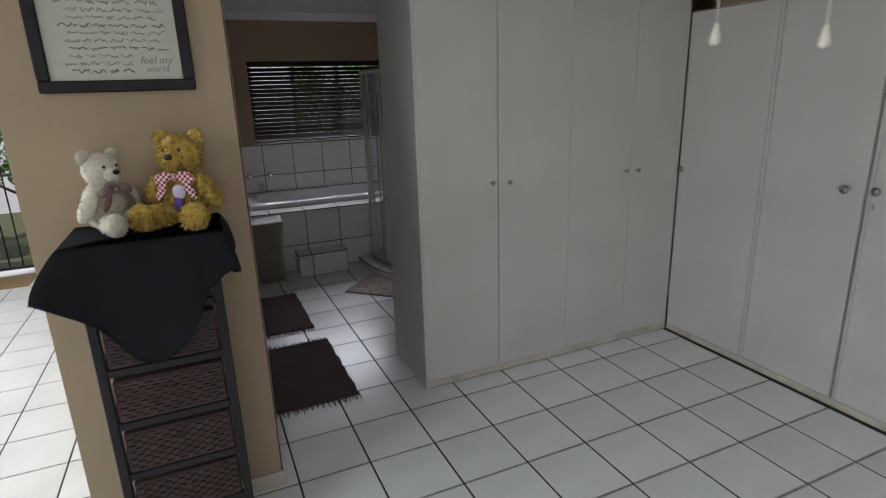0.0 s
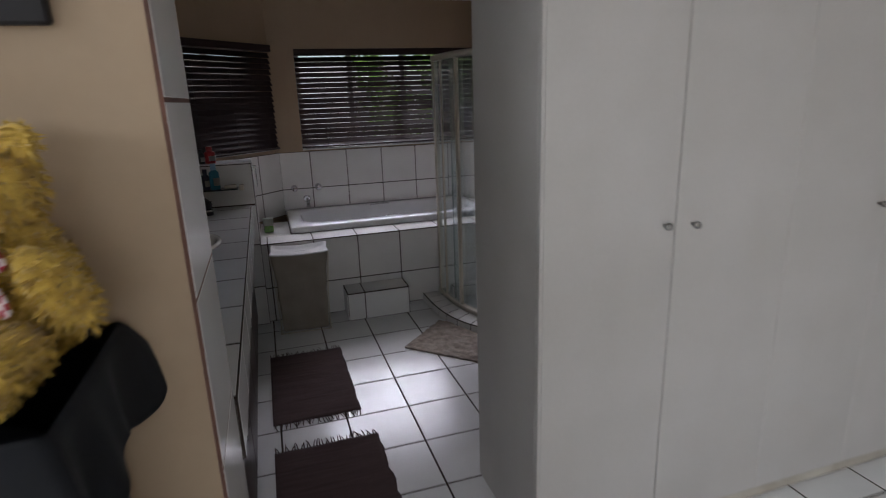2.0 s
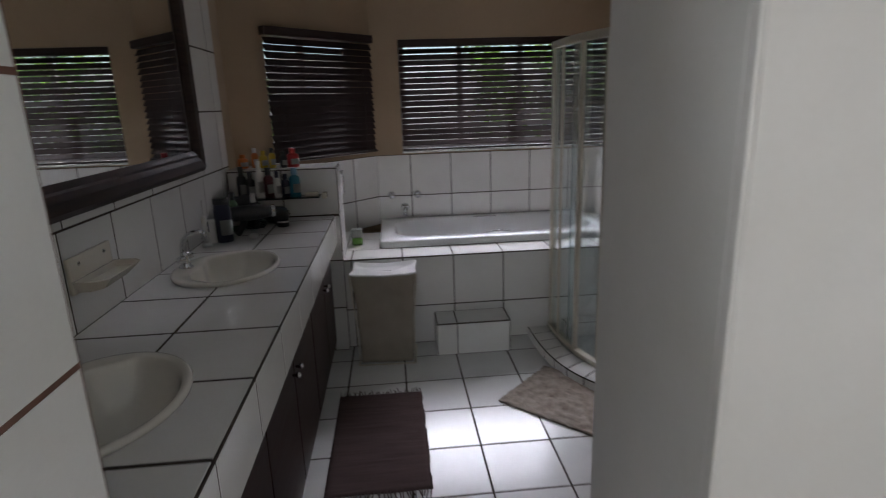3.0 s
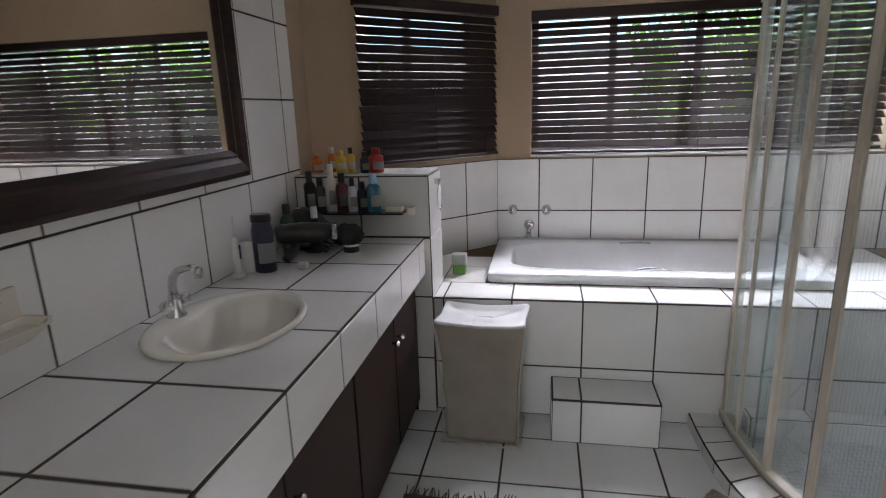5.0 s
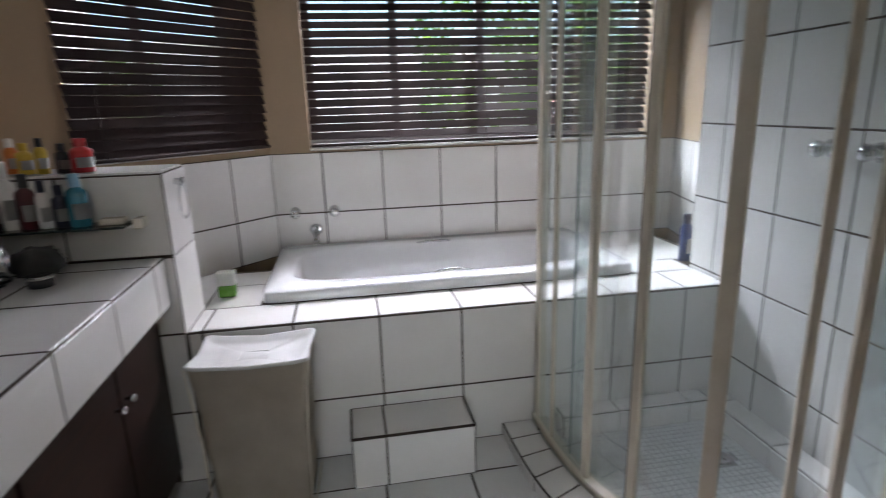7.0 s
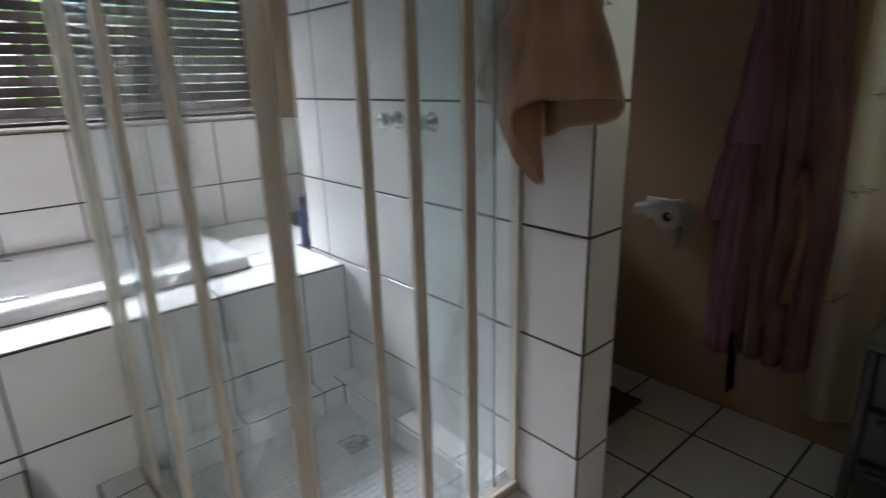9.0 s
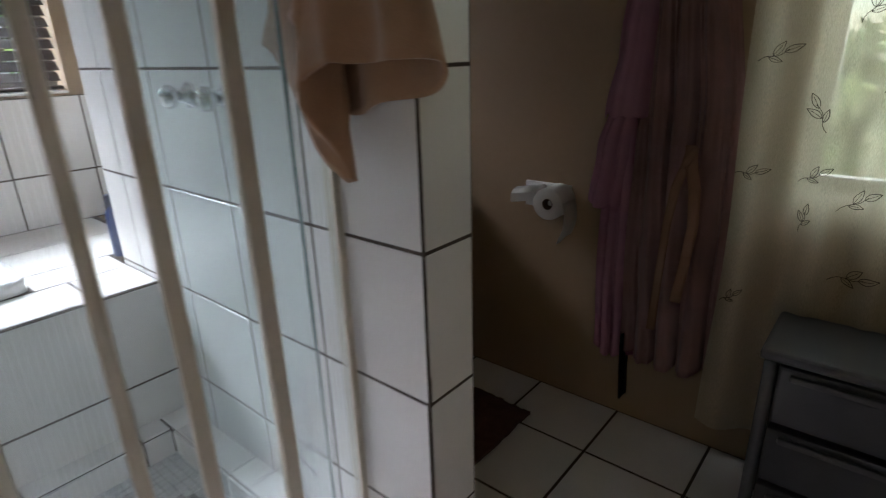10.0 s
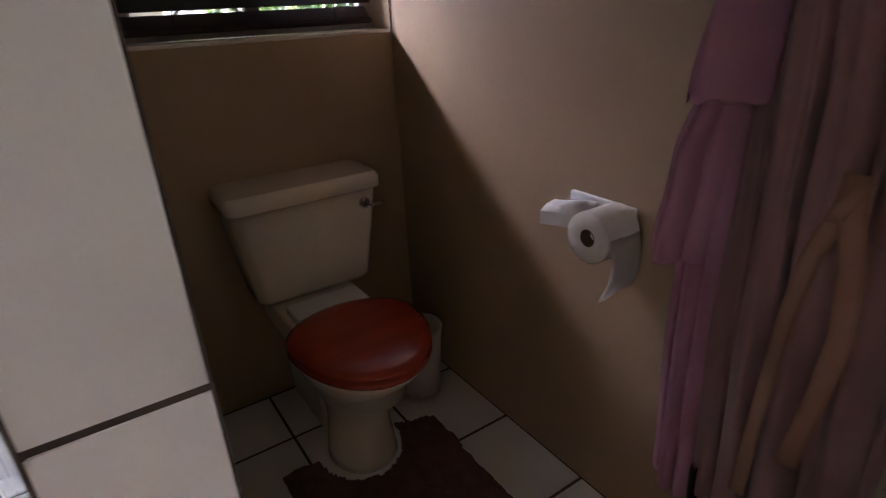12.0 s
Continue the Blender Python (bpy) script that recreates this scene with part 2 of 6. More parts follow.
def wall_bm(length, z0, z1, thick, openings=()):
    us = sorted({0.0, length, *[v for o in openings for v in o[:2]]})
    zs = sorted({z0, z1, *[v for o in openings for v in o[2:]]})
    bm = bmesh.new()
    def full(i, j):
        if not (0 <= i < len(us) - 1 and 0 <= j < len(zs) - 1):
            return False
        u, z = (us[i] + us[i + 1]) / 2, (zs[j] + zs[j + 1]) / 2
        return not any(o[0] < u < o[1] and o[2] < z < o[3] for o in openings)
    def quad(*p):
        bm.faces.new([bm.verts.new(q) for q in p])
    for i in range(len(us) - 1):
        for j in range(len(zs) - 1):
            if full(i, j):
                a, b, c, d = us[i], us[i + 1], zs[j], zs[j + 1]
                quad((a, 0, c), (b, 0, c), (b, 0, d), (a, 0, d))
                quad((b, -thick, c), (a, -thick, c), (a, -thick, d), (b, -thick, d))
                for k, (di, dj) in enumerate(((-1, 0), (1, 0), (0, -1), (0, 1))):
                    if not full(i + di, j + dj):
                        if k == 0: quad((a, 0, c), (a, 0, d), (a, -thick, d), (a, -thick, c))
                        if k == 1: quad((b, 0, c), (b, -thick, c), (b, -thick, d), (b, 0, d))
                        if k == 2: quad((a, 0, c), (a, -thick, c), (b, -thick, c), (b, 0, c))
                        if k == 3: quad((a, 0, d), (b, 0, d), (b, -thick, d), (a, -thick, d))
    bmesh.ops.remove_doubles(bm, verts=bm.verts, dist=0.0001)
    return bm


def wall(name, p0, p1, z0, z1, thick, mat, label, openings=()):
    m, length = frame_of(p0, p1)
    return solid(name, wall_bm(length, z0, z1, thick, openings), mat, label, "wall", "structure", m)


P = 0.333
JOINT = 0.0085
TILES = {}


def tile_mesh(w, h, mat, thick=0.008):
    key = (round(w, 3), round(h, 3), mat.name)
    if key not in TILES:
        bm = B(-w / 2, 0, -h / 2, w / 2, thick, h / 2)
        edges = [e for e in bm.edges if all(v.co.y > thick / 2 for v in e.verts)]
        bmesh.ops.bevel(bm, geom=edges, offset=0.0016, segments=1, affect="EDGES")
        TILES[key] = to_mesh("tile", bm, mat)
    return TILES[key]


def tiles(parent, m, us, zs, mat=None, skip=(), joint=0.007, grout=None, name="tile"):
    """Tiles between the lines us and zs on the plane y = 0 of the frame m (y is the way out of the wall)."""
    mat = mat or M_TILE
    inv = parent.matrix_world.inverted()
    for a, b in zip(us, us[1:]):
        for c, d in zip(zs, zs[1:]):
            u, z = (a + b) / 2, (c + d) / 2
            if b - a < 0.02 or d - c < 0.02 or any(s[0] < u < s[1] and s[2] < z < s[3] for s in skip):
                continue
            jig = Matrix.Rotation(radians(random.uniform(-0.12, 0.12)), 4, "X") @ Matrix.Rotation(radians(random.uniform(-0.12, 0.12)), 4, "Z")
            ob = new(name, tile_mesh(b - a - joint, d - c - joint, mat))
            ob.parent = parent
            ob.matrix_local = inv @ m @ Matrix.Translation((u, random.uniform(0, 0.0006), z)) @ jig
    if grout is not None:
        g = bmesh.new()
        for a, b in zip(us, us[1:]):
            for c, d in zip(zs, zs[1:]):
                if any(s[0] < (a + b) / 2 < s[1] and s[2] < (c + d) / 2 < s[3] for s in skip):
                    continue
                box(g, a, 0.0005, c, b, 0.0070, d)
        ob = part("grout", g, grout, parent)
        ob.matrix_local = inv @ m


def lines(a, b, step, start):
    """a, b and the joints between them, at start + k * step."""
    out = [a]
    k = math.ceil((a - start) / step - 1e-6)
    while start + k * step < b - 0.012:
        if start + k * step > a + 0.012:
            out.append(start + k * step)
        k += 1
    return out + [b]

# ---- large structure ----
CEIL = 2.55
# bathroom shell
BATH_Y, WEST, EAST = 4.32, -1.02, 2.95
SOUTH = 1.03
A_WIN = (0.08, 2.10, 1.18, 2.06)
wall_n = wall("wall_north", (2.28, BATH_Y), (-0.136, BATH_Y), -0.05, CEIL, 0.22, M_WALL, "beige painted bathroom wall with a wide window above white tiles", [(2.28 - A_WIN[1], 2.28 - A_WIN[0], A_WIN[2], A_WIN[3])])
BAY0, BAY1 = (-0.136, BATH_Y), (WEST, BATH_Y - 0.884)
wall_bay = wall("wall_bay_west", BAY0, BAY1, -0.05, CEIL, 0.22, M_WALL, "slanting beige bay wall with a window over the bath's corner", [(0.10, 0.95, 1.20, 2.06)])
wall_bay_e = wall("wall_bay_east", (2.05, 3.42), (2.28, BATH_Y), -0.05, CEIL, 0.16, M_WALL, "beige wall beside the bath's foot end")
wall_w = wall("wall_west", (WEST, 3.436), (WEST, 0.37), -0.05, CEIL, 0.12, M_WALL, "beige bathroom wall behind the vanity, half tiled")
wall_e = wall("wall_east", (EAST, SOUTH), (EAST, 3.5), -0.05, CEIL, 0.2, M_WALL, "beige painted wall beside the toilet with a curtained window", [(0.02, 0.54, 0.89, 2.05)])
wall_wc = wall("wall_toilet", (EAST, 3.255), (2.04, 3.255), -0.05, CEIL, 0.23, M_WALL, "beige wall behind the toilet with a small window", [(0.004, 0.80, 1.19, 2.06)])
wall_sh = solid("wall_shower", B(1.896, 2.0 + 0.008, -0.05, 2.04, 3.485, CEIL), M_WALL, "tiled partition between the shower and the toilet", "wall", "structure")
wall_s = wall("wall_south", (0.50, SOUTH), (EAST + 0.2, SOUTH), -0.05, CEIL, 0.06, M_WALL, "beige bathroom wall behind the wardrobe")
pier = solid("wall_pier", B(-1.12, 0.03, -0.05, -0.402, 0.37, CEIL), M_WALL, "beige wall pier with a tiled end", "wall", "structure")

# bedroom and hall shell
wall_br = wall("wall_bedroom_east", (2.94, -5.0), (2.94, 0.97), -0.05, CEIL, 0.15, M_WALL, "beige bedroom wall behind the cupboards")
# out of view; openings in these two walls are added for the daylight lamps
wall_bs = wall("wall_bedroom_south", (-4.0, -5.0), (3.1, -5.0), -0.05, CEIL, 0.2, M_WALL, "beige bedroom wall with a wide opening added for daylight", [(1.9, 4.3, 0.3, 2.3)])
wall_bw = wall("wall_hall_west", (-4.0, 4.6), (-4.0, -5.0), -0.05, CEIL, 0.2, M_WHITE, "white wall of the hall and bedroom with wide openings", [(2.3, 4.1, 0.02, 2.3), (6.2, 8.4, 0.4, 2.3)])
wall_hn = wall("wall_hall_north", (WEST - 0.12, 4.6), (-4.2, 4.6), -0.05, CEIL, 0.2, M_WHITE, "white hall wall with a barred doorway", [(0.95, 2.0, 0.0, 2.1)])
wall_hall_e = wall("wall_hall_east", (WEST - 0.12, 3.44), (WEST - 0.12, 4.6), -0.05, CEIL, 0.1, M_WHITE, "white hall wall")

# floor: slab of grout with tiles on it
floor = solid("floor", B(-4.2, -5.2, -0.2, 3.2, 4.7, -0.0010), M_GROUT, "glossy white square floor tiles with dark joints", "floor", "structure")
ceiling = solid("ceiling", B(-4.3, -5.3, CEIL, 3.3, 4.8, CEIL + 0.2), M_CEIL, "plain white ceiling", "ceiling", "structure")
# cornice where the bathroom wall meets the ceiling
for i, (a, b) in enumerate((((2.28, BATH_Y), (-0.136, BATH_Y)), (BAY0, BAY1), ((WEST, 3.436), (WEST, 0.37)))):
    m, length = frame_of(a, b)
    bm = bmesh.new()
    prof = [(0, -0.075), (0.008, -0.075), (0.02, -0.05), (0.05, -0.02), (0.075, -0.008), (0.075, 0)]
    rows = [[bm.verts.new((u, y, CEIL + z)) for y, z in prof] for u in (0, length)]
    for k in range(len(prof) - 1):
        bm.faces.new((rows[0][k], rows[1][k], rows[1][k + 1], rows[0][k + 1]))
    bm.faces.new(rows[0]), bm.faces.new(rows[1][::-1])
    solid("trim_cornice_%d" % (i + 1), bm, M_CEIL, "white coved cornice under the ceiling", "cornice", "structure", m)

# garden outside
ground = solid("ground", B(-60, -60, -0.5, 60, 60, -0.25), material("lawn_soil", (0.06, 0.085, 0.03), 0.9, second=(0.10, 0.085, 0.05), scale=1.5, bump=0.4), "green garden lawn with bare earth", "ground", "structure")

# ---- bedroom: wardrobe and cupboards ----
def knob(parent, x, y, z, turn, mat, r=0.013):
    """A small turned knob standing out along -y before the turn about z."""
    bm = lathe(bmesh.new(), [(r * 0.45, 0), (r * 0.4, 0.012), (r, 0.018), (r * 1.05, 0.024), (r * 0.8, 0.030), (r * 0.2, 0.032)], 14, pose(0, 0, 0, 90, 0, 0))
    return part("knob", bm, mat, parent, "", pose(x, y, z, 0, 0, turn))


# dark brown that stands in for shade in the cupboards' narrow gaps
M_GAP = material("gap_shade_brown", (0.045, 0.028, 0.018), 0.8, second=(0.075, 0.05, 0.035), scale=12, bump=0.2)
M_KNOB = material("worn_steel", (0.36, 0.35, 0.33), 0.28, metal=1.0, second=(0.22, 0.21, 0.20), scale=40)


def cupboard(name, label, m, width, depth, height, leaves, stiles, knobs, r, end=True, plinth=0.045):
    """Front on y = 0, x along the front; leaves: the doors' edges along x; stiles: the fixed strips between them."""
    t = thing(name, label, "wardrobe", m)
    part("body", B(0, 0.0235, 0.0, width, depth, height, 0.002), M_CUPB, t)
    # dark sheet behind the doors: the gaps' shade is put into its colour
    part("gap_backing", B(0.001, 0.0212, plinth, width - 0.001, 0.0233, height - 0.004), M_GAP, t, "dark brown backing coloured as shade in the door gaps")
    part("plinth", B(-0.004, 0.004, 0.004, width, 0.0208, plinth, 0.003), M_SKIRT, t, "cream painted plinth with scuffs")
    # thin dark strip in place of the shade under the plinth
    part("plinth_shade_strip", B(0.0, 0.008, 0, width, 0.0208, 0.0038), M_GAP, t, "dark strip coloured as shade under the plinth")
    if end:
        part("end_panel", B(-0.001, -0.0015, 0.0, 0.0105, 0.0218, height, 0.003, seg=2), M_CUPB, t)
    for a, b in stiles:
        part("stile", B(a, 0.002, plinth + 0.003, b, 0.021, height - 0.01, 0.002), M_CUPB, t)
    for a, b in leaves:
        d = part("door", B(a, 0.0, plinth + 0.005, b, 0.021, height - 0.01, 0.003, seg=2), M_CUPB, t)
        for x, z in knobs:
            if a < x < b:
                knob(d, x, 0, z, 0, M_KNOB, r)
    return t


wardrobe = cupboard("wardrobe", "tall off-white fitted wardrobe with four plain doors", pose(0.493, 0.485, 0), 1.851, 0.535, CEIL - 0.003,
    [(0.0115, 0.484), (0.489, 0.9715), (0.9735, 1.4405), (1.4425, 1.845)], [], [(0.443, 1.185), (0.553, 1.18), (1.393, 1.173), (1.49, 1.168)], 0.0125)
cup_a = cupboard("cupboard", "off-white painted built-in cupboard with worn edges and round knobs", pose(2.345, 0.4845, 0, 0, 0, -90), 3.4, 0.58, 2.11,
    [(0.0035, 0.583), (0.612, 1.134), (1.166, 1.72), (1.726, 2.3), (2.306, 2.86), (2.866, 3.4)], [(0.586, 0.606), (1.146, 1.163)], [(0.03, 1.15), (1.05, 1.16), (1.19, 1.168), (1.77, 1.16)], 0.021, False)
part("lock_plate", B(1.176, -0.0015, 1.078, 1.184, 0.0005, 1.104, 0.001), M_KNOB, cup_a)
solid("wall_cupboard_bulkhead", B(2.52, -2.9, 2.125, 2.93, 0.48, CEIL - 0.002), M_WALL, "beige wall set back above the cupboards", "wall", "structure")


def pull_cord(x, y, z_end):
    t = thing("pull_cord", "white cord with a cream turned bell-shaped pull", "pull cord", pose(x, y, z_end), "hanging cords")
    part("cord", tube(bmesh.new(), [(0, 0, 0.05), (0, 0, CEIL - z_end)], 0.0016, 6), M_WHITE, t)
    part("pull", lathe(bmesh.new(), [(0.004, -0.002), (0.013, 0.004), (0.014, 0.018), (0.009, 0.034), (0.006, 0.048), (0.004, 0.055)], 14), M_CERAMIC, t, "cream acorn-shaped pull")


pull_cord(0.76, -1.077, 1.783)
pull_cord(0.91, -1.274, 1.76)

# picture on the pier
picture = thing("picture", "black framed print with grey handwritten lettering hung on the beige pier", "picture", pose(-0.755, 0.026, 1.72))
M_BLACK = material("black_paint", (0.012, 0.011, 0.012), 0.5, second=(0.02, 0.019, 0.02), scale=8, bump=0.05, spec=0.25)
M_PAPER = material("cream_paper", (0.50, 0.485, 0.42), 0.7, second=(0.46, 0.445, 0.385), scale=5)
M_INK = material("grey_ink", (0.20, 0.19, 0.17), 0.8)
for a in ((-0.235, 0.0, 0.235, 0.038), (-0.235, 0.532, 0.235, 0.57)):
    part("frame_rail", B(a[0], -0.024, a[1], a[2], 0.0, a[3], 0.004), M_BLACK, picture)
for x in (-0.235, 0.197):
    part("frame_stile", B(x, -0.024, 0.0381, x + 0.038, 0.0, 0.5319, 0.004), M_BLACK, picture)
part("print", B(-0.197, -0.010, 0.038, 0.197, -0.004, 0.532), M_PAPER, picture, "cream paper print")


def text(words, size, mat, m, parent, name="lettering", shear=0.0):
    cu = bpy.data.curves.new("font", "FONT")
    cu.body, cu.size, cu.align_x, cu.shear, cu.resolution_u = words, size, "CENTER", shear, 2
    tmp = bpy.data.objects.new("font", cu)
    me = bpy.data.meshes.new_from_object(tmp)
    bpy.data.objects.remove(tmp)
    me.materials.append(mat)
    ob = new(name, me)
    ob.parent = parent
    ob.matrix_local = m
    return ob


text("feel my", 0.034, M_INK, pose(0.12, -0.0104, 0.090, 90), picture, shear=0.3)
text("world", 0.030, M_INK, pose(0.12, -0.0104, 0.063, 90), picture, shear=0.3)
rng = random.Random(5)
for row in range(19):
    z = 0.066 + row * 0.024
    x = -0.15 + rng.uniform(0, 0.03)
    bm = bmesh.new()
    end = 0.05 if row < 3 else 0.165
    while x < end - 0.02:
        w = rng.uniform(0.02, 0.06)
        x2 = min(end, x + w)
        pts = [(x + (x2 - x) * k / 8, -0.0105, z + rng.uniform(-0.006, 0.008)) for k in range(9)]
        tube(bm, pts, 0.0011 if row % 3 else 0.0019, 4)
        x = x2 + rng.uniform(0.006, 0.014)
    part("lettering", bm, M_INK, picture)

# narrow drawer tower with wicker drawers
M_WICKER = material("dark_red_brown_wicker", (0.022, 0.010, 0.009), 0.6, second=(0.06, 0.028, 0.022), scale=30, fine=220, bump=0.7, fine_mix=0.5)
M_CLOTH = material("black_cloth", (0.008, 0.009, 0.012), 0.85, second=(0.014, 0.015, 0.02), scale=12, fine=260, bump=0.25, sheen=0.05)
tower = thing("drawer_tower", "narrow black wooden tower of dark woven wicker drawers", "drawers", pose(-0.742, -0.16, 0))
TW, TD, TH = 0.205, 0.14, 1.265
for x in (-TW, TW - 0.03):
    for y in (-TD, TD - 0.03):
        part("leg", B(x, y, 0, x + 0.03, y + 0.03, TH - 0.02, 0.003), M_BLACK, tower)
part("top", B(-TW - 0.01, -TD - 0.01, TH - 0.0195, TW + 0.01, TD + 0.01, TH, 0.004), M_BLACK, tower)
LEVELS = [0.05 + 0.196 * k for k in range(6)]
for z in LEVELS + [0.05 + 0.196 * 6 - 0.02]:
    part("rail", B(-TW + 0.0301, -TD + 0.002, z - 0.012, TW - 0.0301, -TD + 0.024, z + 0.014, 0.002), M_BLACK, tower)
    for x in (-TW + 0.004, TW - 0.026):
        part("rail", B(x, -TD + 0.0301, z - 0.012, x + 0.022, TD - 0.0301, z + 0.012, 0.002), M_BLACK, tower)
for z in LEVELS:
    bm = bmesh.new()
    z0, z1, w = z + 0.016, z + 0.166, TW - 0.036
    box(bm, -w, -TD + 0.006, z0, w, TD - 0.03, z1, 0.004)
    # woven strands standing out from the front
    nx, nz = 15, 11
    for i in range(nx):
        for k in range(nz):
            x = -w + 0.008 + (2 * w - 0.016) * (i + 0.5) / nx
            zz = z0 + 0.005 + (z1 - z0 - 0.01) * (k + 0.5) / nz
            d = 0.008 if (i + k) % 2 else 0.0025
            box(bm, x - w / nx * 0.95, -TD + 0.0062 - d, zz - 0.0046, x + w / nx * 0.95, -TD + 0.0065, zz + 0.0046)
    dr = part("wicker_drawer", bm, M_WICKER, tower)
    rb = bmesh.new()
    tube(rb, [(-0.018 + 0.006 * k, -TD - 0.004 - 0.012 * math.sin(math.pi * k / 6), (z0 + z1) / 2 + 0.028) for k in range(7)], 0.0035, 6)
    part("handle", rb, M_WICKER, dr)

# cloth over the tower
def cloth_top():
    bm = bmesh.new()
    hw, hd, n = 0.232, 0.168, 40
    def edge(s):
        """Point on the top's rim and the way outwards, for s from 0 to 4 round the rim."""
        k, f = int(s) % 4, s - int(s)
        a = [(-hw, -hd), (hw, -hd), (hw, hd), (-hw, hd)]
        p, q = Vector(a[k]), Vector(a[(k + 1) % 4])
        c = p.lerp(q, f)
        return c
    ring_n = 96
    drop = []
    for i in range(ring_n):
        s = 4 * i / ring_n
        f = s - int(s)
        k = int(s)
        # the cloth lies askew: a long tongue in front, short points at the corners
        if k == 0:
            d = 0.125 + 0.265 * math.exp(-(abs(f - 0.46) / 0.31) ** 3.2) + 0.010 * math.sin(f * 17)
        elif k == 1:
            d = 0.13 + 0.02 * math.sin(math.pi * 3 * f)
        elif k == 2:
            d = 0.10 + 0.08 * math.sin(math.pi * f)
        else:
            d = 0.15 - 0.025 * f - 0.03 * math.sin(math.pi * f)
        drop.append(d)
    steps = 12
    rows = []
    for r in range(steps + 1):
        row = []
        for i in range(ring_n):
            s = 4 * i / ring_n
            c = edge(s)
            out = c.normalized()
            corner = 1 - min(1, min(abs(s - round(s)), 0.16) / 0.16)
            if 0.9 < s < 2.5:
                corner *= 0.5
            fr = r / steps
            fold = 0.014 * math.sin(s * 9.5 + 1.3) * fr + 0.008 * math.sin(s * 21) * fr
            flare = 0.006 + 0.018 * fr + corner * 0.062 * math.sin(fr * 1.6) + fold
            zz = -drop[i] * fr + (0.006 if r == 0 else 0.004 * (1 - fr))
            p = c + out * flare * (0 if r == 0 else 1)
            row.append(bm.verts.new((p.x, p.y, zz)))
        rows.append(row)
    for a, b in zip(rows, rows[1:]):
        for i in range(ring_n):
            bm.faces.new((a[i], a[(i + 1) % ring_n], b[(i + 1) % ring_n], b[i])).smooth = True
    c = bm.verts.new((0, 0, 0.006))
    for i in range(ring_n):
        bm.faces.new((rows[0][i], c, rows[0][(i + 1) % ring_n])).smooth = True
    r = bmesh.ops.solidify(bm, geom=bm.faces[:], thickness=-0.003)
    return bm


solid("tablecloth", cloth_top(), M_CLOTH, "black cloth draped over the drawer tower with a long front fold", "cloth", "", pose(-0.742, -0.16, TH + 0.001))

# teddy bears
def fur(name, color, second):
    return material(name, color, 0.95, second=second, scale=40, fine=300, bump=0.8, fine_mix=0.5, sheen=0.3)


def add_tufts(bm, count, length, seed, mat_index):
    rnd = random.Random(seed)
    faces = [f for f in bm.faces if f.material_index == mat_index]
    area = [f.calc_area() for f in faces]
    for f in rnd.choices(faces, area, k=count):
        c, n = f.calc_center_median(), f.normal
        vs = f.verts[:]
        w = [rnd.random() for _ in vs]
        p = sum((v.co * a for v, a in zip(vs, w)), Vector()) / sum(w)
        side = n.orthogonal().normalized()
        side.rotate(Matrix.Rotation(rnd.uniform(0, 6.28), 3, n))
        tip = p + n * length * rnd.uniform(0.5, 1.1) + side * length * rnd.uniform(0.1, 0.9) + Vector((0, 0, -0.4 * length))
        b = n.cross(side) * length * 0.22
        q = bm.faces.new([bm.verts.new(p + b), bm.verts.new(p - b), bm.verts.new(tip)])
        q.material_index = mat_index


def bear(name, m, mats, s, label, plaid, tufts):
    """mats: fur, nose, ribbon, badge."""
    bm = bmesh.new()
    def blob(idx, *a, **k):
        n0 = len(bm.faces)
        ball(bm, *a, **k)
        bm.faces.ensure_lookup_table()
        for f in bm.faces[n0:]:
            f.material_index = idx
    blob(0, (0, 0.01, 0.085), 0.072, 0.062, 0.088, lump=0.06)
    blob(0, (0, -0.005, 0.205), 0.060, 0.054, 0.056, u=20, v=12, lump=0.05, seed=2)
    blob(0, (0, -0.052, 0.192), 0.027, 0.026, 0.023, seed=3)
    for x in (-1, 1):
        blob(0, (x * 0.050, 0.0, 0.252), 0.022, 0.013, 0.022, lump=0.1, seed=4)
        blob(0, (x * 0.078, -0.02, 0.095), 0.024, 0.030, 0.058, (20, x * -22, 0), lump=0.08, seed=5)
        blob(0, (x * 0.052, -0.075, 0.034), 0.033, 0.070, 0.033, (0, 0, x * 22), lump=0.08, seed=6)
        blob(0, (x * 0.072, -0.132, 0.040), 0.034, 0.026, 0.040, lump=0.06, seed=7)
        blob(1, (x * 0.022, -0.053, 0.218), 0.0055, 0.004, 0.0055, u=10, v=6)
    blob(1, (0, -0.077, 0.200), 0.012, 0.008, 0.009, u=10, v=6)
    # bow at the neck: two loops, a knot and two tails
    for x in (-1, 1):
        blob(2, (x * 0.032, -0.058, 0.140), 0.030, 0.010, 0.017, (0, x * 18, 0), u=12, v=8)
        blob(2, (x * 0.040, -0.064, 0.105), 0.013, 0.004, 0.034, (0, x * -28, 0), u=10, v=6)
    blob(2, (0, -0.063, 0.142), 0.010, 0.010, 0.011, u=10, v=6)
    if plaid:
        blob(3, (0.012, -0.070, 0.100), 0.020, 0.004, 0.022, u=14, v=6)
        blob(4, (0.008, -0.070, 0.068), 0.014, 0.004, 0.022, u=10, v=6)
    bm.normal_update()
    add_tufts(bm, tufts, 0.012 if plaid else 0.007, 3, 0)
    for v in bm.verts:
        v.co *= s
    me = bpy.data.meshes.new(name)
    bm.to_mesh(me)
    bm.free()
    for q in mats:
        me.materials.append(q)
    ob = new(name, me)
    ob.matrix_world = m
    return tagged(ob, label, "teddy bear", "bears on the tower")


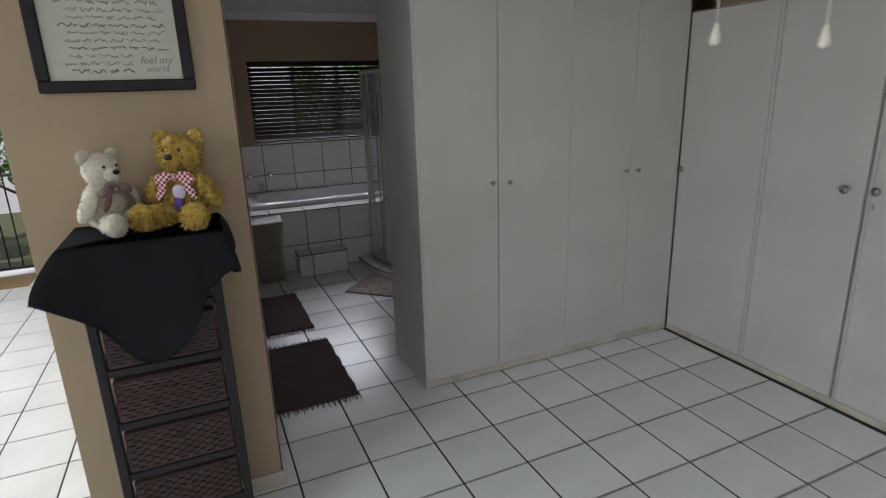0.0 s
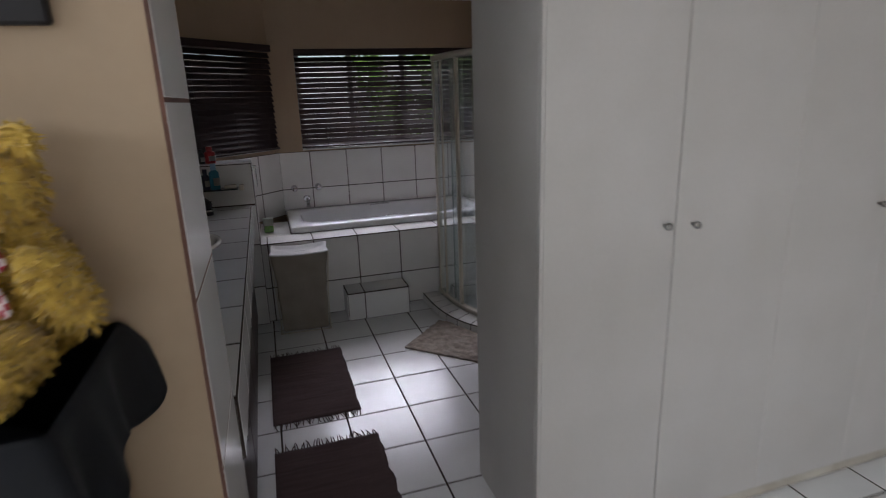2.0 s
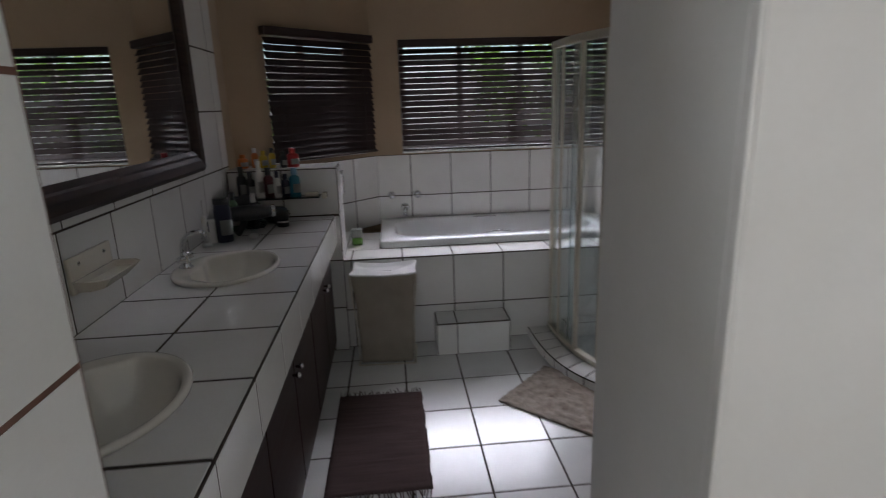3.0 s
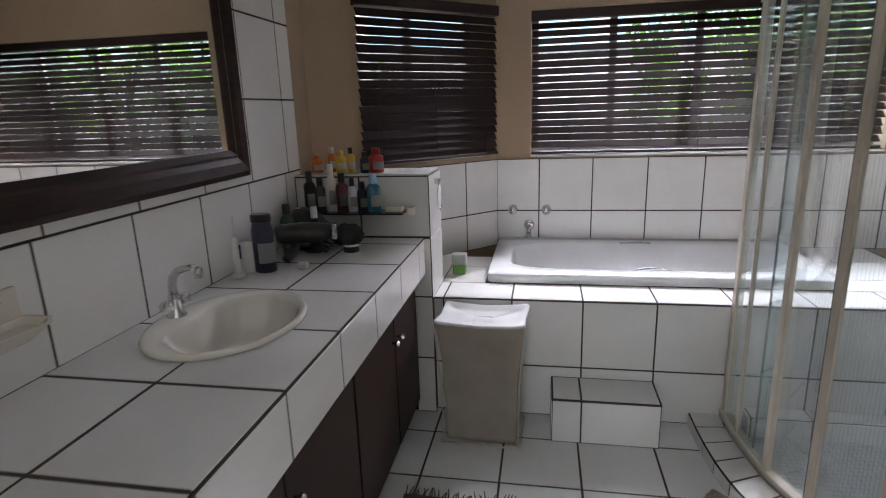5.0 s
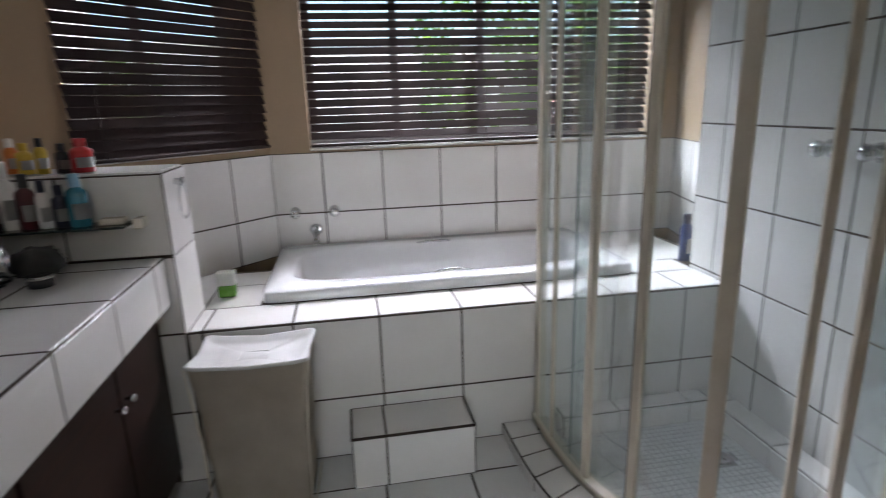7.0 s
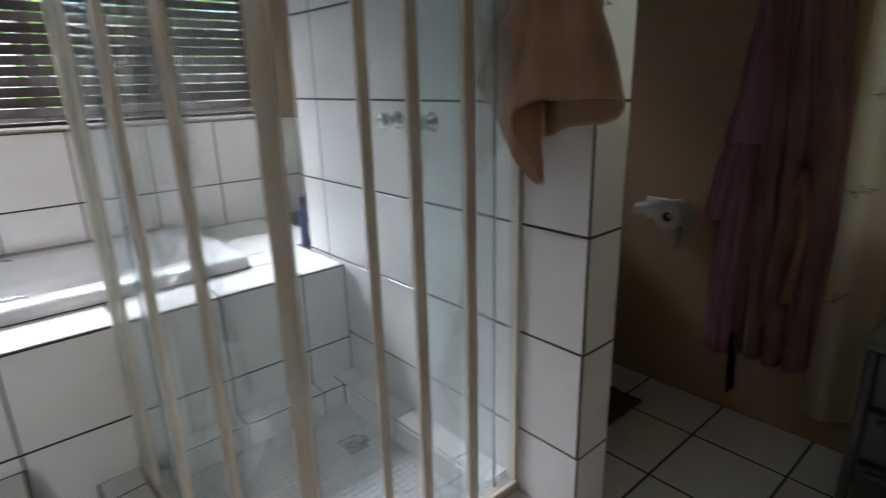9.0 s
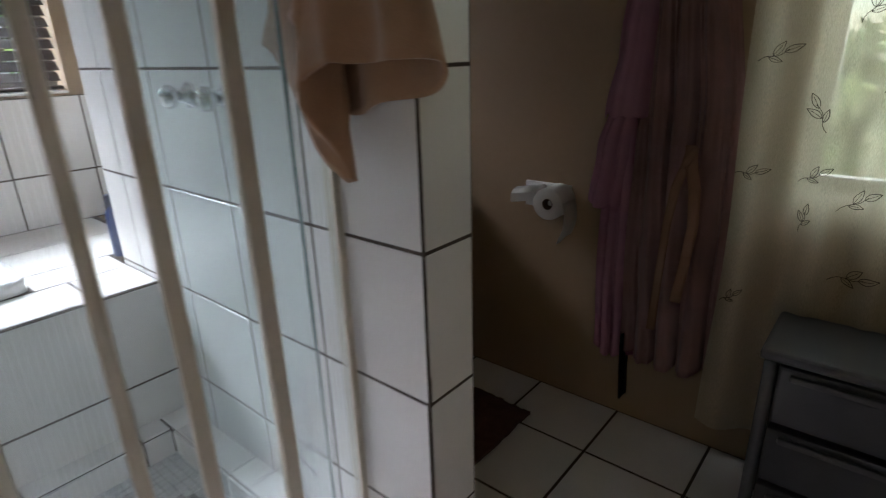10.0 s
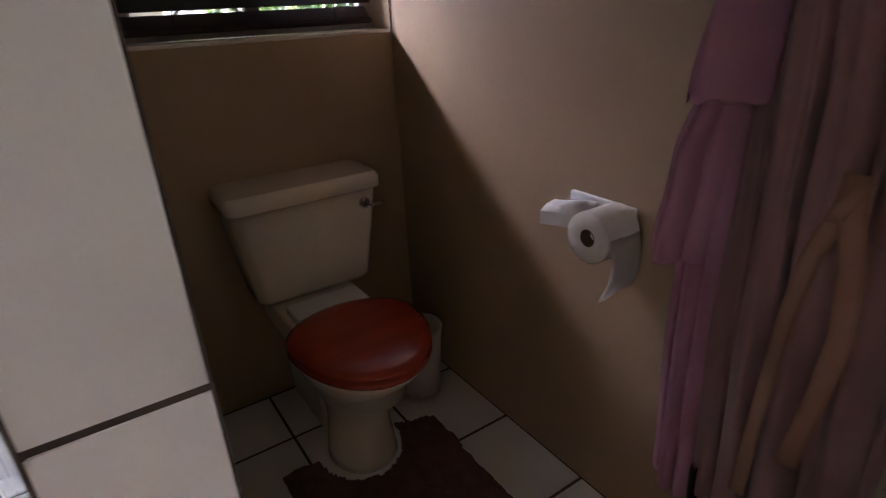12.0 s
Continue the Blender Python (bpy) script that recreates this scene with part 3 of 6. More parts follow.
def gingham():
    m = material("red_white_gingham", (0.5, 0.05, 0.07), 0.8)
    t = m.node_tree
    b = t.nodes["Principled BSDF"]
    ck = t.nodes.new("ShaderNodeTexChecker")
    ck.inputs["Scale"].default_value = 110
    ck.inputs[1].default_value, ck.inputs[2].default_value = (0.38, 0.03, 0.05, 1), (0.7, 0.6, 0.58, 1)
    co = t.nodes.new("ShaderNodeTexCoord")
    t.links.new(co.outputs["Object"], ck.inputs[0])
    t.links.new(ck.outputs[0], b.inputs["Base Color"])
    return m


M_NOSE = material("black_bead", (0.01, 0.01, 0.01), 0.25)
M_LILAC = material("lilac_badge", (0.55, 0.48, 0.60), 0.6)
M_PURPLE = material("purple_ribbon", (0.12, 0.05, 0.30), 0.5)
M_GINGHAM = gingham()
bear("teddy_bear", pose(-0.85, -0.095, TH + 0.006, 0, 0, 42), [fur("white_plush", (0.68, 0.62, 0.51), (0.52, 0.47, 0.37)), M_NOSE, material("grey_red_ribbon", (0.20, 0.10, 0.10), 0.7, second=(0.32, 0.25, 0.25), scale=40)], 0.99, "white plush teddy bear with a brown ribbon on black cloth", False, 4000)
bear("teddy_bear", pose(-0.605, -0.085, TH + 0.006, 0, 0, -24), [fur("golden_plush", (0.60, 0.40, 0.07), (0.36, 0.22, 0.03)), M_NOSE, M_GINGHAM, M_LILAC, M_PURPLE], 1.17, "golden shaggy teddy bear with a red gingham bow", True, 7000)
# skirting at the foot of the pier
solid("baseboard_pier", B(-1.122, 0.018, 0.001, -0.39, 0.029, 0.075, 0.002), M_SKIRT, "cream skirting along the pier", "skirting", "structure")

# ---- hall: barred gate in the doorway, door mat ----
gate = thing("security_gate", "black barred steel security gate in the hall doorway", "gate", pose(-2.14 - 0.5, 4.63, 0))
part("gate_frame", B(-0.5, -0.02, 0.005, -0.46, 0.02, 2.08, 0.003), M_BLACK, gate)
part("gate_frame", B(0.46, -0.02, 0.005, 0.5, 0.02, 2.08, 0.003), M_BLACK, gate)
for z in (0.06, 1.02, 2.04):
    part("cross_bar", B(-0.4599, -0.012, z - 0.015, 0.4599, 0.012, z + 0.015, 0.002), M_BLACK, gate)
for k in range(8):
    x = -0.4 + 0.115 * k
    part("bar", tube(bmesh.new(), [(x, 0, 0.076), (x, 0, 1.0)], 0.008, 8), M_BLACK, gate)
    part("bar", tube(bmesh.new(), [(x, 0, 1.036), (x, 0, 2.024)], 0.008, 8), M_BLACK, gate)
solid("door_mat", B(-2.95, 4.05, 0.0006, -2.2, 4.5, 0.014, 0.004), material("coir_mat", (0.30, 0.19, 0.09), 0.95, second=(0.2, 0.12, 0.06), scale=60, bump=0.9), "brown coir door mat on the hall tiles", "door mat")

# ---- bathroom: vanity ----
CT, CX = 0.915, -0.385
vanity = thing("vanity_unit", "long tiled vanity counter with dark brown cupboard doors below", "vanity", pose(0, 0, 0))
V0, V1 = 0.372, 3.168
HOLES = [(-0.74, 0.95), (-0.735, 2.07)]
SINK_A, SINK_B = 0.215, 0.265


def slab_with_holes(x0, x1, y0, y1, z0, z1, holes):
    """A slab with oval holes, cut into strips along y round each hole."""
    bm = bmesh.new()
    n = 48
    cuts = [y0]
    for hx, hy in holes:
        cuts += [hy - SINK_B - 0.02, hy + SINK_B + 0.02]
    cuts.append(y1)
    for i in range(0, len(cuts), 2):
        box(bm, x0, cuts[i], z0, x1, cuts[i + 1], z1)
    for hx, hy in holes:
        a, b, ya, yb = x0, x1, hy - SINK_B - 0.02, hy + SINK_B + 0.02
        inner, outer = [], []
        for k in range(n):
            t = 2 * math.pi * k / n
            c, s = math.cos(t), math.sin(t)
            inner.append((hx + (SINK_A - 0.02) * c, hy + (SINK_B - 0.02) * s))
            lx = (b - hx) / c if c > 1e-6 else (a - hx) / c if c < -1e-6 else 1e9
            ly = (yb - hy) / s if s > 1e-6 else (ya - hy) / s if s < -1e-6 else 1e9
            d = min(lx, ly)
            outer.append((hx + d * c, hy + d * s))
        for z, flip in ((z1, False), (z0, True)):
            vi = [bm.verts.new((*p, z)) for p in inner]
            vo = [bm.verts.new((*p, z)) for p in outer]
            for k in range(n):
                f = (vi[k], vo[k], vo[(k + 1) % n], vi[(k + 1) % n])
                bm.faces.new(f[::-1] if flip else f)
    return bm


part("counter_core", slab_with_holes(WEST + 0.001, CX - 0.008, V0, V1, 0.735, CT - 0.0007, HOLES), M_GROUT, vanity, "dark grout joints of the counter")
part("carcass", B(WEST + 0.001, V0, 0.07, -0.46, V1, 0.56), M_DARKWOOD, vanity)
part("plinth", B(WEST + 0.001, V0, 0, -0.49, V1, 0.069), M_DARKWOOD, vanity)
DOORS = [(0.38, 0.765), (0.77, 1.255), (1.26, 1.745), (1.75, 2.25), (2.26, 2.755), (2.76, 3.16)]
for i, (a, b) in enumerate(DOORS):
    d = part("door", B(-0.458, a + 0.003, 0.075, -0.438, b - 0.003, 0.73, 0.003, seg=2), M_DARKWOOD, vanity)
    y = b - 0.035 if i % 2 == 0 else a + 0.035
    if i == 2: y = 1.71
    knob(d, -0.438, y, 0.575, 90, M_CHROME, 0.012)
# counter tiles: front course and wall course, with the basins' ovals left out
def counter_tile(x0, x1, y0, y1):
    """A flat tile, cut round the basins where it meets one."""
    bm = bmesh.new()
    j = JOINT / 2
    k = j + 0.0015
    poly = [(x0 + j, y0 + k), (x1 - j, y0 + k), (x1 - j, y1 - k), (x0 + j, y1 - k)]
    hit = None
    for hx, hy in HOLES:
        near = max(abs(min(max(hx, x0), x1) - hx) / (SINK_A - 0.015), 0) ** 2 + (abs(min(max(hy, y0), y1) - hy) / (SINK_B - 0.015)) ** 2
        if near < 1:
            hit = (hx, hy)
    g = 12
    zt, zb = CT, CT - 0.008
    if not hit:
        box(bm, poly[0][0], poly[0][1], zb, poly[2][0], poly[2][1], zt)
        es = [e for e in bm.edges if all(v.co.z > zt - 0.001 for v in e.verts)]
        bmesh.ops.bevel(bm, geom=es, offset=0.0016, segments=1, affect="EDGES")
        return bm
    hx, hy = hit
    # fine strips along x, clipped by the oval
    n = 40
    ra, rb = SINK_A - 0.018, SINK_B - 0.018
    X0, X1, Y0, Y1 = poly[0][0], poly[2][0], poly[0][1], poly[2][1]
    for k in range(n):
        ya, yb = Y0 + (Y1 - Y0) * k / n, Y0 + (Y1 - Y0) * (k + 1) / n
        def half(y):
            q = 1 - ((y - hy) / rb) ** 2
            return ra * math.sqrt(q) if q > 0 else -1
        ha, hb = half(ya), half(yb)
        if ha < 0 and hb < 0:
            spans = [((X0, X1), (X0, X1))]
        else:
            ha, hb = max(ha, 0), max(hb, 0)
            spans = [((X0, min(X1, hx - ha)), (X0, min(X1, hx - hb))), ((max(X0, hx + ha), X1), (max(X0, hx + hb), X1))]
        for (a0, a1), (b0, b1) in spans:
            if a1 - a0 < 1e-4 and b1 - b0 < 1e-4:
                continue
            a1, b1 = max(a1, a0), max(b1, b0)
            bm.faces.new([bm.verts.new(p) for p in ((a0, ya, zt), (a1, ya, zt), (b1, yb, zt), (b0, yb, zt))])
    bmesh.ops.remove_doubles(bm, verts=bm.verts, dist=0.0002)
    bmesh.ops.dissolve_degenerate(bm, dist=0.0002, edges=bm.edges)
    r = bmesh.ops.extrude_face_region(bm, geom=bm.faces[:])
    for v in [g2 for g2 in r["geom"] if isinstance(g2, bmesh.types.BMVert)]:
        v.co.z = zb
    return bm


CJ = lines(V0, V1, 0.335, 1.036)
for a, b in zip(CJ, CJ[1:]):
    for x0, x1 in ((WEST + 0.009, -0.705), (-0.705, CX - 0.0015)):
        ob = part("tile", counter_tile(x0, x1, a, b), M_TILE, vanity)
m, length = frame_of((CX - 0.008, V1), (CX - 0.008, V0))
tiles(vanity, m, [V1 - y for y in reversed(CJ)], [0.737, CT - 0.0045], grout=M_GROUT)


def edge_strip(parent, x0, x1, y0, y1, z):
    """The dark joint that shows along a tiled edge."""
    part("joint", B(x0, y0, z - 0.0100, x1, y1, z - 0.0022), M_GROUT, parent)


edge_strip(vanity, CX - 0.02, CX - 0.0015, V0, V1, CT)


def basin(hx, hy):
    t = thing("basin", "oval cream ceramic basin set into the tiled counter", "basin", pose(hx, hy, CT), "basins in the vanity")
    prof = [(1.0, 0.001), (1.005, 0.008), (0.985, 0.015), (0.945, 0.017), (0.905, 0.013), (0.885, 0.010), (0.86, -0.006), (0.80, -0.05), (0.68, -0.10), (0.45, -0.135), (0.15, -0.145), (0.08, -0.146)]
    back = [(0.08, -0.155), (0.5, -0.15), (0.72, -0.115), (0.84, -0.06), (0.88, -0.004), (0.9, -0.004)]
    bm = bmesh.new()
    n = 72
    def ring(r, z, inner):
        """The bowl leaves a flat tap ledge on the wall's side, a blunt nose between two shallow lobes."""
        out = []
        for k in range(n):
            a = 2 * math.pi * k / n
            off = abs(a - math.pi)
            nose = max(0.0, 1 - (off / 1.15) ** 2) ** 2 + 0.30 * max(0.0, 1 - ((off - 1.15) / 0.5) ** 2)
            q = 1 - (0.42 * nose * min(1.0, (r - 0.1) / 0.6) if inner else 0)
            out.append(bm.verts.new((SINK_A * r * q * math.cos(a), SINK_B * r * q * math.sin(a), z)))
        return out
    rows = [ring(r, z, k > 3) for k, (r, z) in enumerate(prof)] + [ring(r, z, False) for r, z in back]
    rows.append(rows[0])
    for u, v in zip(rows, rows[1:]):
        for k in range(n):
            bm.faces.new((u[k], u[(k + 1) % n], v[(k + 1) % n], v[k])).smooth = True
    part("bowl", bm, M_BASIN, t)
    part("waste", lathe(bmesh.new(), [(0.0205, 0.0), (0.022, 0.003), (0.012, 0.003), (0.010, 0.0)], 18, pose(0, 0, -0.1455)), M_CHROME, t)
    # tap: body, swan neck, two crosshead handles
    tap = part("tap_body", lathe(bmesh.new(), [(0.029, 0), (0.029, 0.006), (0.021, 0.014), (0.019, 0.05), (0.0145, 0.072)], 18, pose(-0.17, 0, 0.013)), M_CHROME, t, "chrome tap")
    neck = bmesh.new()
    pts = [(-0.17, 0, 0.07), (-0.171, 0, 0.105), (-0.165, 0, 0.132), (-0.148, 0, 0.153), (-0.125, 0, 0.163), (-0.10, 0, 0.166), (-0.08, 0, 0.166)]
    tube(neck, pts, 0.0135, 14, r1=0.0095)
    part("spout", neck, M_CHROME, tap)
    part("spout_tip", lathe(bmesh.new(), [(0.0115, -0.016), (0.0125, -0.014), (0.0125, 0.012), (0.009, 0.016)], 14, pose(-0.079, 0, 0.152)), M_CHROME, tap)
    for s in (-1, 1):
        h = bmesh.new()
        tube(h, [(-0.17, 0.010 * s, 0.045), (-0.168, 0.04 * s, 0.05)], 0.008, 10)
        lathe(h, [(0.006, 0), (0.019, 0.004), (0.021, 0.018), (0.014, 0.028)], 8, pose(-0.168, 0.04 * s, 0.045))
        part("handle", h, M_CHROME, tap)
    return t


basin(*HOLES[0])
basin(*HOLES[1])

# ---- pony wall at the vanity's end ----
pony = solid("wall_pony", B(WEST + 0.001, 3.178, 0.001, -0.363, 3.46, 1.208), M_GROUT, "low tiled wall between the vanity and the bath", "wall", "structure")

# mirror
mirror = thing("mirror", "large wall mirror in a dark brown moulded wooden frame", "mirror", pose(WEST + 0.0095, 0, 0))
MY0, MY1, MZ0, MZ1 = 0.62, 2.722, 1.272, 2.22


def moulding(a, b, inward):
    """A moulded bar from a to b with mitred ends; inward points to the glass."""
    prof = [(0, 0), (0, 0.028), (0.02, 0.042), (0.055, 0.036), (0.075, 0.026), (0.085, 0.03), (0.105, 0.016), (0.105, 0)]
    bm = bmesh.new()
    a, b, inw = Vector(a), Vector(b), Vector(inward)
    along = (b - a).normalized()
    r0 = [bm.verts.new(a + inw * w + along * w + Vector((h, 0, 0))) for w, h in prof]
    r1 = [bm.verts.new(b + inw * w - along * w + Vector((h, 0, 0))) for w, h in prof]
    for k in range(len(prof)):
        q = (k + 1) % len(prof)
        bm.faces.new((r0[k], r1[k], r1[q], r0[q]))
    bm.faces.new(r0), bm.faces.new(r1[::-1])
    return bm


for a, b, i in (((0, MY0, MZ0), (0, MY1, MZ0), (0, 0, 1)), ((0, MY1, MZ0), (0, MY1, MZ1), (0, -1, 0)), ((0, MY1, MZ1), (0, MY0, MZ1), (0, 0, -1)), ((0, MY0, MZ1), (0, MY0, MZ0), (0, 1, 0))):
    part("frame", moulding(a, b, i), M_DARKWOOD, mirror)
part("glass", B(0.004, MY0 + 0.1, MZ0 + 0.1, 0.012, MY1 - 0.1, MZ1 - 0.1), M_MIRROR, mirror)

# soap dish on the wall tiles
dish = thing("soap_dish", "cream ceramic soap dish fixed to the wall tiles", "soap dish", pose(WEST + 0.0092, 1.55, 1.035) @ Matrix.Diagonal((1.25, 1.3, 1.1, 1)))
part("plate", B(0, -0.10, 0.0, 0.012, 0.10, 0.105, 0.005, seg=2), M_CERAMIC, dish)
bm = bmesh.new()
def tray_ring(x1, half, z, cut, xb=0.0125):
    return [bm.verts.new(q) for q in ((xb, -half, z), (x1 - cut, -half, z), (x1, -half + cut, z), (x1, half - cut, z), (x1 - cut, half, z), (xb, half, z))]
ring = [tray_ring(0.062, 0.082, 0.004, 0.02), tray_ring(0.094, 0.104, 0.040, 0.022), tray_ring(0.088, 0.098, 0.041, 0.021, 0.018), tray_ring(0.078, 0.090, 0.026, 0.02, 0.024)]
for u, v in zip(ring, ring[1:]):
    for k in range(6):
        bm.faces.new((u[k], u[(k + 1) % 6], v[(k + 1) % 6], v[k]))
bm.faces.new(ring[0][::-1]), bm.faces.new(ring[-1])
bmesh.ops.recalc_face_normals(bm, faces=bm.faces[:])
part("bowl", bm, M_CERAMIC, dish)
for y in (-0.06, 0.06):
    part("screw_head", ball(bmesh.new(), (0.0125, y, 0.082), 0.003, 0.006, 0.006, u=10, v=6), M_CHROME, dish)

# ---- bath and surround ----
LZ, LY = 0.607, 3.212
surround = thing("bath_surround", "white tiled bath surround with dark joints", "bath surround", pose(0, 0, 0))
BX0, BX1, BY0, BY1 = -0.125, 1.585, 3.46, 4.312
core = bmesh.new()
box(core, -0.362, LY + 0.008, 0, 1.887, BY0 + 0.02, LZ - 0.0016)
box(core, -0.362, BY0 + 0.0201, 0, BX0 + 0.02, 4.0, LZ - 0.0016)
box(core, BX1 - 0.02, BY0 + 0.0201, 0, 2.08, BATH_Y - 0.002, LZ - 0.0016)
part("core", core, M_GROUT, surround, "dark grout joints")
XJ = lines(-0.362, 1.887, P, 0.022)
m, length = frame_of((-0.362, LY + 0.008), (1.887, LY + 0.008))
mf = Matrix.Translation((1.887, LY + 0.008, 0)) @ pose(0, 0, 0, 0, 0, 180)
tiles(surround, mf, [1.887 - x for x in reversed(XJ)], [0.0, 0.265, LZ - 0.0055], grout=M_GROUT)
def flat_tile(parent, x0, x1, y0, y1, z, mat=None):
    ob = new("tile", tile_mesh(x1 - x0 - JOINT, y1 - y0 - JOINT, mat or M_TILE))
    ob.parent = parent
    ob.matrix_local = parent.matrix_world.inverted() @ pose((x0 + x1) / 2, (y0 + y1) / 2, z - 0.008, 90, 0, 0)
edge_strip(surround, -0.36, 1.886, LY + 0.0015, LY + 0.02, LZ)
for a, b in zip(XJ, XJ[1:]):
    flat_tile(surround, a, b, LY + 0.005, BY0 - 0.002, LZ)
for c, d in zip(lines(BY0 - 0.002, 3.98, P, BY0 + 0.3), lines(BY0 - 0.002, 3.98, P, BY0 + 0.3)[1:]):
    flat_tile(surround, -0.362, BX0 - 0.002, c, d, LZ)
for c, d in zip(lines(BY0 - 0.002, 4.30, P, BY0 + 0.18), lines(BY0 - 0.002, 4.30, P, BY0 + 0.18)[1:]):
    flat_tile(surround, BX1 + 0.002, 1.886 if c < 3.5 else 2.06, c, d, LZ)

for z0, z1, mat, name in ((0.0, LZ - 0.0085, M_GROUT, "core"), (LZ - 0.008, LZ, M_TILE, "tile")):
    bm = bmesh.new()
    low, high = ([bm.verts.new((x, y, z)) for x, y in ((-0.366, 3.464), (-0.366, 4.076), (-0.978, 3.464))] for z in (z0, z1))
    bm.faces.new(low), bm.faces.new(high[::-1])
    for k in range(3):
        bm.faces.new((low[k], low[(k + 1) % 3], high[(k + 1) % 3], high[k]))
    part(name, bm, mat, surround)

bath = thing("bathtub", "white bathtub with chrome grip set into the tiled surround", "bathtub", pose((BX0 + BX1) / 2, (BY0 + BY1) / 2, LZ))
def superring(bm, a, b, n, z, cx=0.0, k=72):
    out = []
    for i in range(k):
        t = 2 * math.pi * i / k
        c, s = math.cos(t), math.sin(t)
        out.append(bm.verts.new((cx + a * math.copysign(abs(c) ** (2 / n), c), b * math.copysign(abs(s) ** (2 / n), s), z)))
    return out
bm = bmesh.new()
HA, HB = (BX1 - BX0) / 2, (BY1 - BY0) / 2 - 0.002
rings = [superring(bm, HA, HB, 26, 0.001), superring(bm, HA, HB, 26, 0.040), superring(bm, HA - 0.008, HB - 0.008, 24, 0.048), superring(bm, HA - 0.10, HB - 0.115, 5, 0.047), superring(bm, HA - 0.115, HB - 0.13, 4.5, 0.036),
    superring(bm, HA - 0.14, HB - 0.15, 4, -0.08), superring(bm, HA - 0.20, HB - 0.18, 3.6, -0.25), superring(bm, HA - 0.27, HB - 0.24, 3.2, -0.33), superring(bm, HA - 0.5, HB - 0.33, 2.6, -0.345)]
for u, v in zip(rings, rings[1:]):
    for k in range(72):
        bm.faces.new((u[k], u[(k + 1) % 72], v[(k + 1) % 72], v[k])).smooth = True
bm.faces.new(rings[-1])
part("shell", bm, M_WHITECER, bath)
for y, s in ((HB - 0.118, 1), (-HB + 0.118, -1)):
    bm = bmesh.new()
    tube(bm, [(-0.09 + 0.18 * k / 10, y - s * 0.020 * math.sin(math.pi * k / 10) ** 0.5, 0.042 + 0.010 * math.sin(math.pi * k / 10) ** 0.5) for k in range(11)], 0.0065, 8)
    part("grip", bm, M_CHROME, bath, "chrome grip")
part("overflow", lathe(bmesh.new(), [(0.03, 0), (0.03, 0.006), (0.02, 0.009)], 18, pose(-HA + 0.14, 0, -0.06, 0, 80, 0)), M_CHROME, bath)

# wall taps over the bath
for x in (-0.03, 0.185):
    t = thing("bath_tap", "chrome wall tap over the bath", "tap", pose(x, BATH_Y - 0.008, 0.845, 90, 0, 0), "bath taps")
    part("flange", lathe(bmesh.new(), [(0.030, 0), (0.030, 0.004), (0.018, 0.014), (0.013, 0.03)], 20), M_CHROME, t)
    h = bmesh.new()
    lathe(h, [(0.012, 0.031), (0.026, 0.036), (0.028, 0.055), (0.020, 0.066), (0.004, 0.068)], 10)
    part("handle", h, M_CHROME, t)
t = thing("bath_spout", "chrome bath spout on the tiled wall", "spout", pose(0.075, BATH_Y - 0.008, 0.74, 90, 0, 0))
part("flange", lathe(bmesh.new(), [(0.034, 0), (0.034, 0.005), (0.022, 0.014)], 20), M_CHROME, t)
part("spout", tube(bmesh.new(), [(0, 0, 0.015), (0, 0, 0.05), (0, -0.01, 0.075), (0, -0.035, 0.09), (0, -0.06, 0.092)], 0.016, 12), M_CHROME, t)

# step in front of the bath
step = thing("bath_step", "low tiled step in front of the bath", "step", pose(0, 0, 0))
SX0, SX1, SY0, SZ = 0.212, 0.69, 2.985, 0.216
part("core", B(SX0 + 0.008, SY0 + 0.008, 0.0005, SX1 - 0.008, LY - 0.003, SZ - 0.0016), M_GROUT, step, "dark grout joints")
mf = Matrix.Translation((SX1, SY0 + 0.008, 0)) @ pose(0, 0, 0, 0, 0, 180)
tiles(step, mf, [0.003, SX1 - 0.345, SX1 - SX0 - 0.003], [0.0, SZ - 0.006], grout=M_GROUT)
edge_strip(step, SX0 + 0.001, SX1 - 0.001, SY0 + 0.0015, SY0 + 0.02, SZ)
edge_strip(step, SX0 + 0.001, SX0 + 0.02, SY0 + 0.0201, LY - 0.003, SZ)
edge_strip(step, SX1 - 0.02, SX1 - 0.001, SY0 + 0.0201, LY - 0.003, SZ)
for a, b in ((SX0 + 0.005, 0.345), (0.345, SX1 - 0.005)):
    flat_tile(step, a, b, SY0 + 0.005, LY - 0.006, SZ)
m, length = frame_of((SX0 + 0.008, SY0 + 0.008), (SX0 + 0.008, LY - 0.003))
tiles(step, m, [0.0, length], [0.0, SZ - 0.008])
m, length = frame_of((SX1 - 0.008, LY - 0.003), (SX1 - 0.008, SY0 + 0.008))
tiles(step, m, [0.0, length], [0.0, SZ - 0.008])

# ---- shower ----
SHX, SHY = 1.886, 3.21
KA, KB, KW = 1.025, 1.09, 0.13
EA, EB = 0.87, 0.97
def ell(a, b, deg):
    """A quadrant with a tight corner and nearly straight ends."""
    c, q = math.cos(radians(deg)), math.sin(radians(deg))
    r = (abs(c) ** 3 + abs(q) ** 3) ** (-1 / 3)
    return SHX - a * r * c, SHY - b * r * q
kerb = thing("shower_kerb", "curved low kerb of small white tiles round the shower", "kerb", pose(0, 0, 0))
bm = bmesh.new()
N = 60
r = [[bm.verts.new((*ell(KA - 0.006 - o, KB - 0.006 - o, 90 * k / N), z)) for k in range(N + 1)] for o, z in ((-0.0095, 0.0005), (-0.0095, 0.0602), (KW - 0.01, 0.0602), (KW - 0.01, 0.0005))]
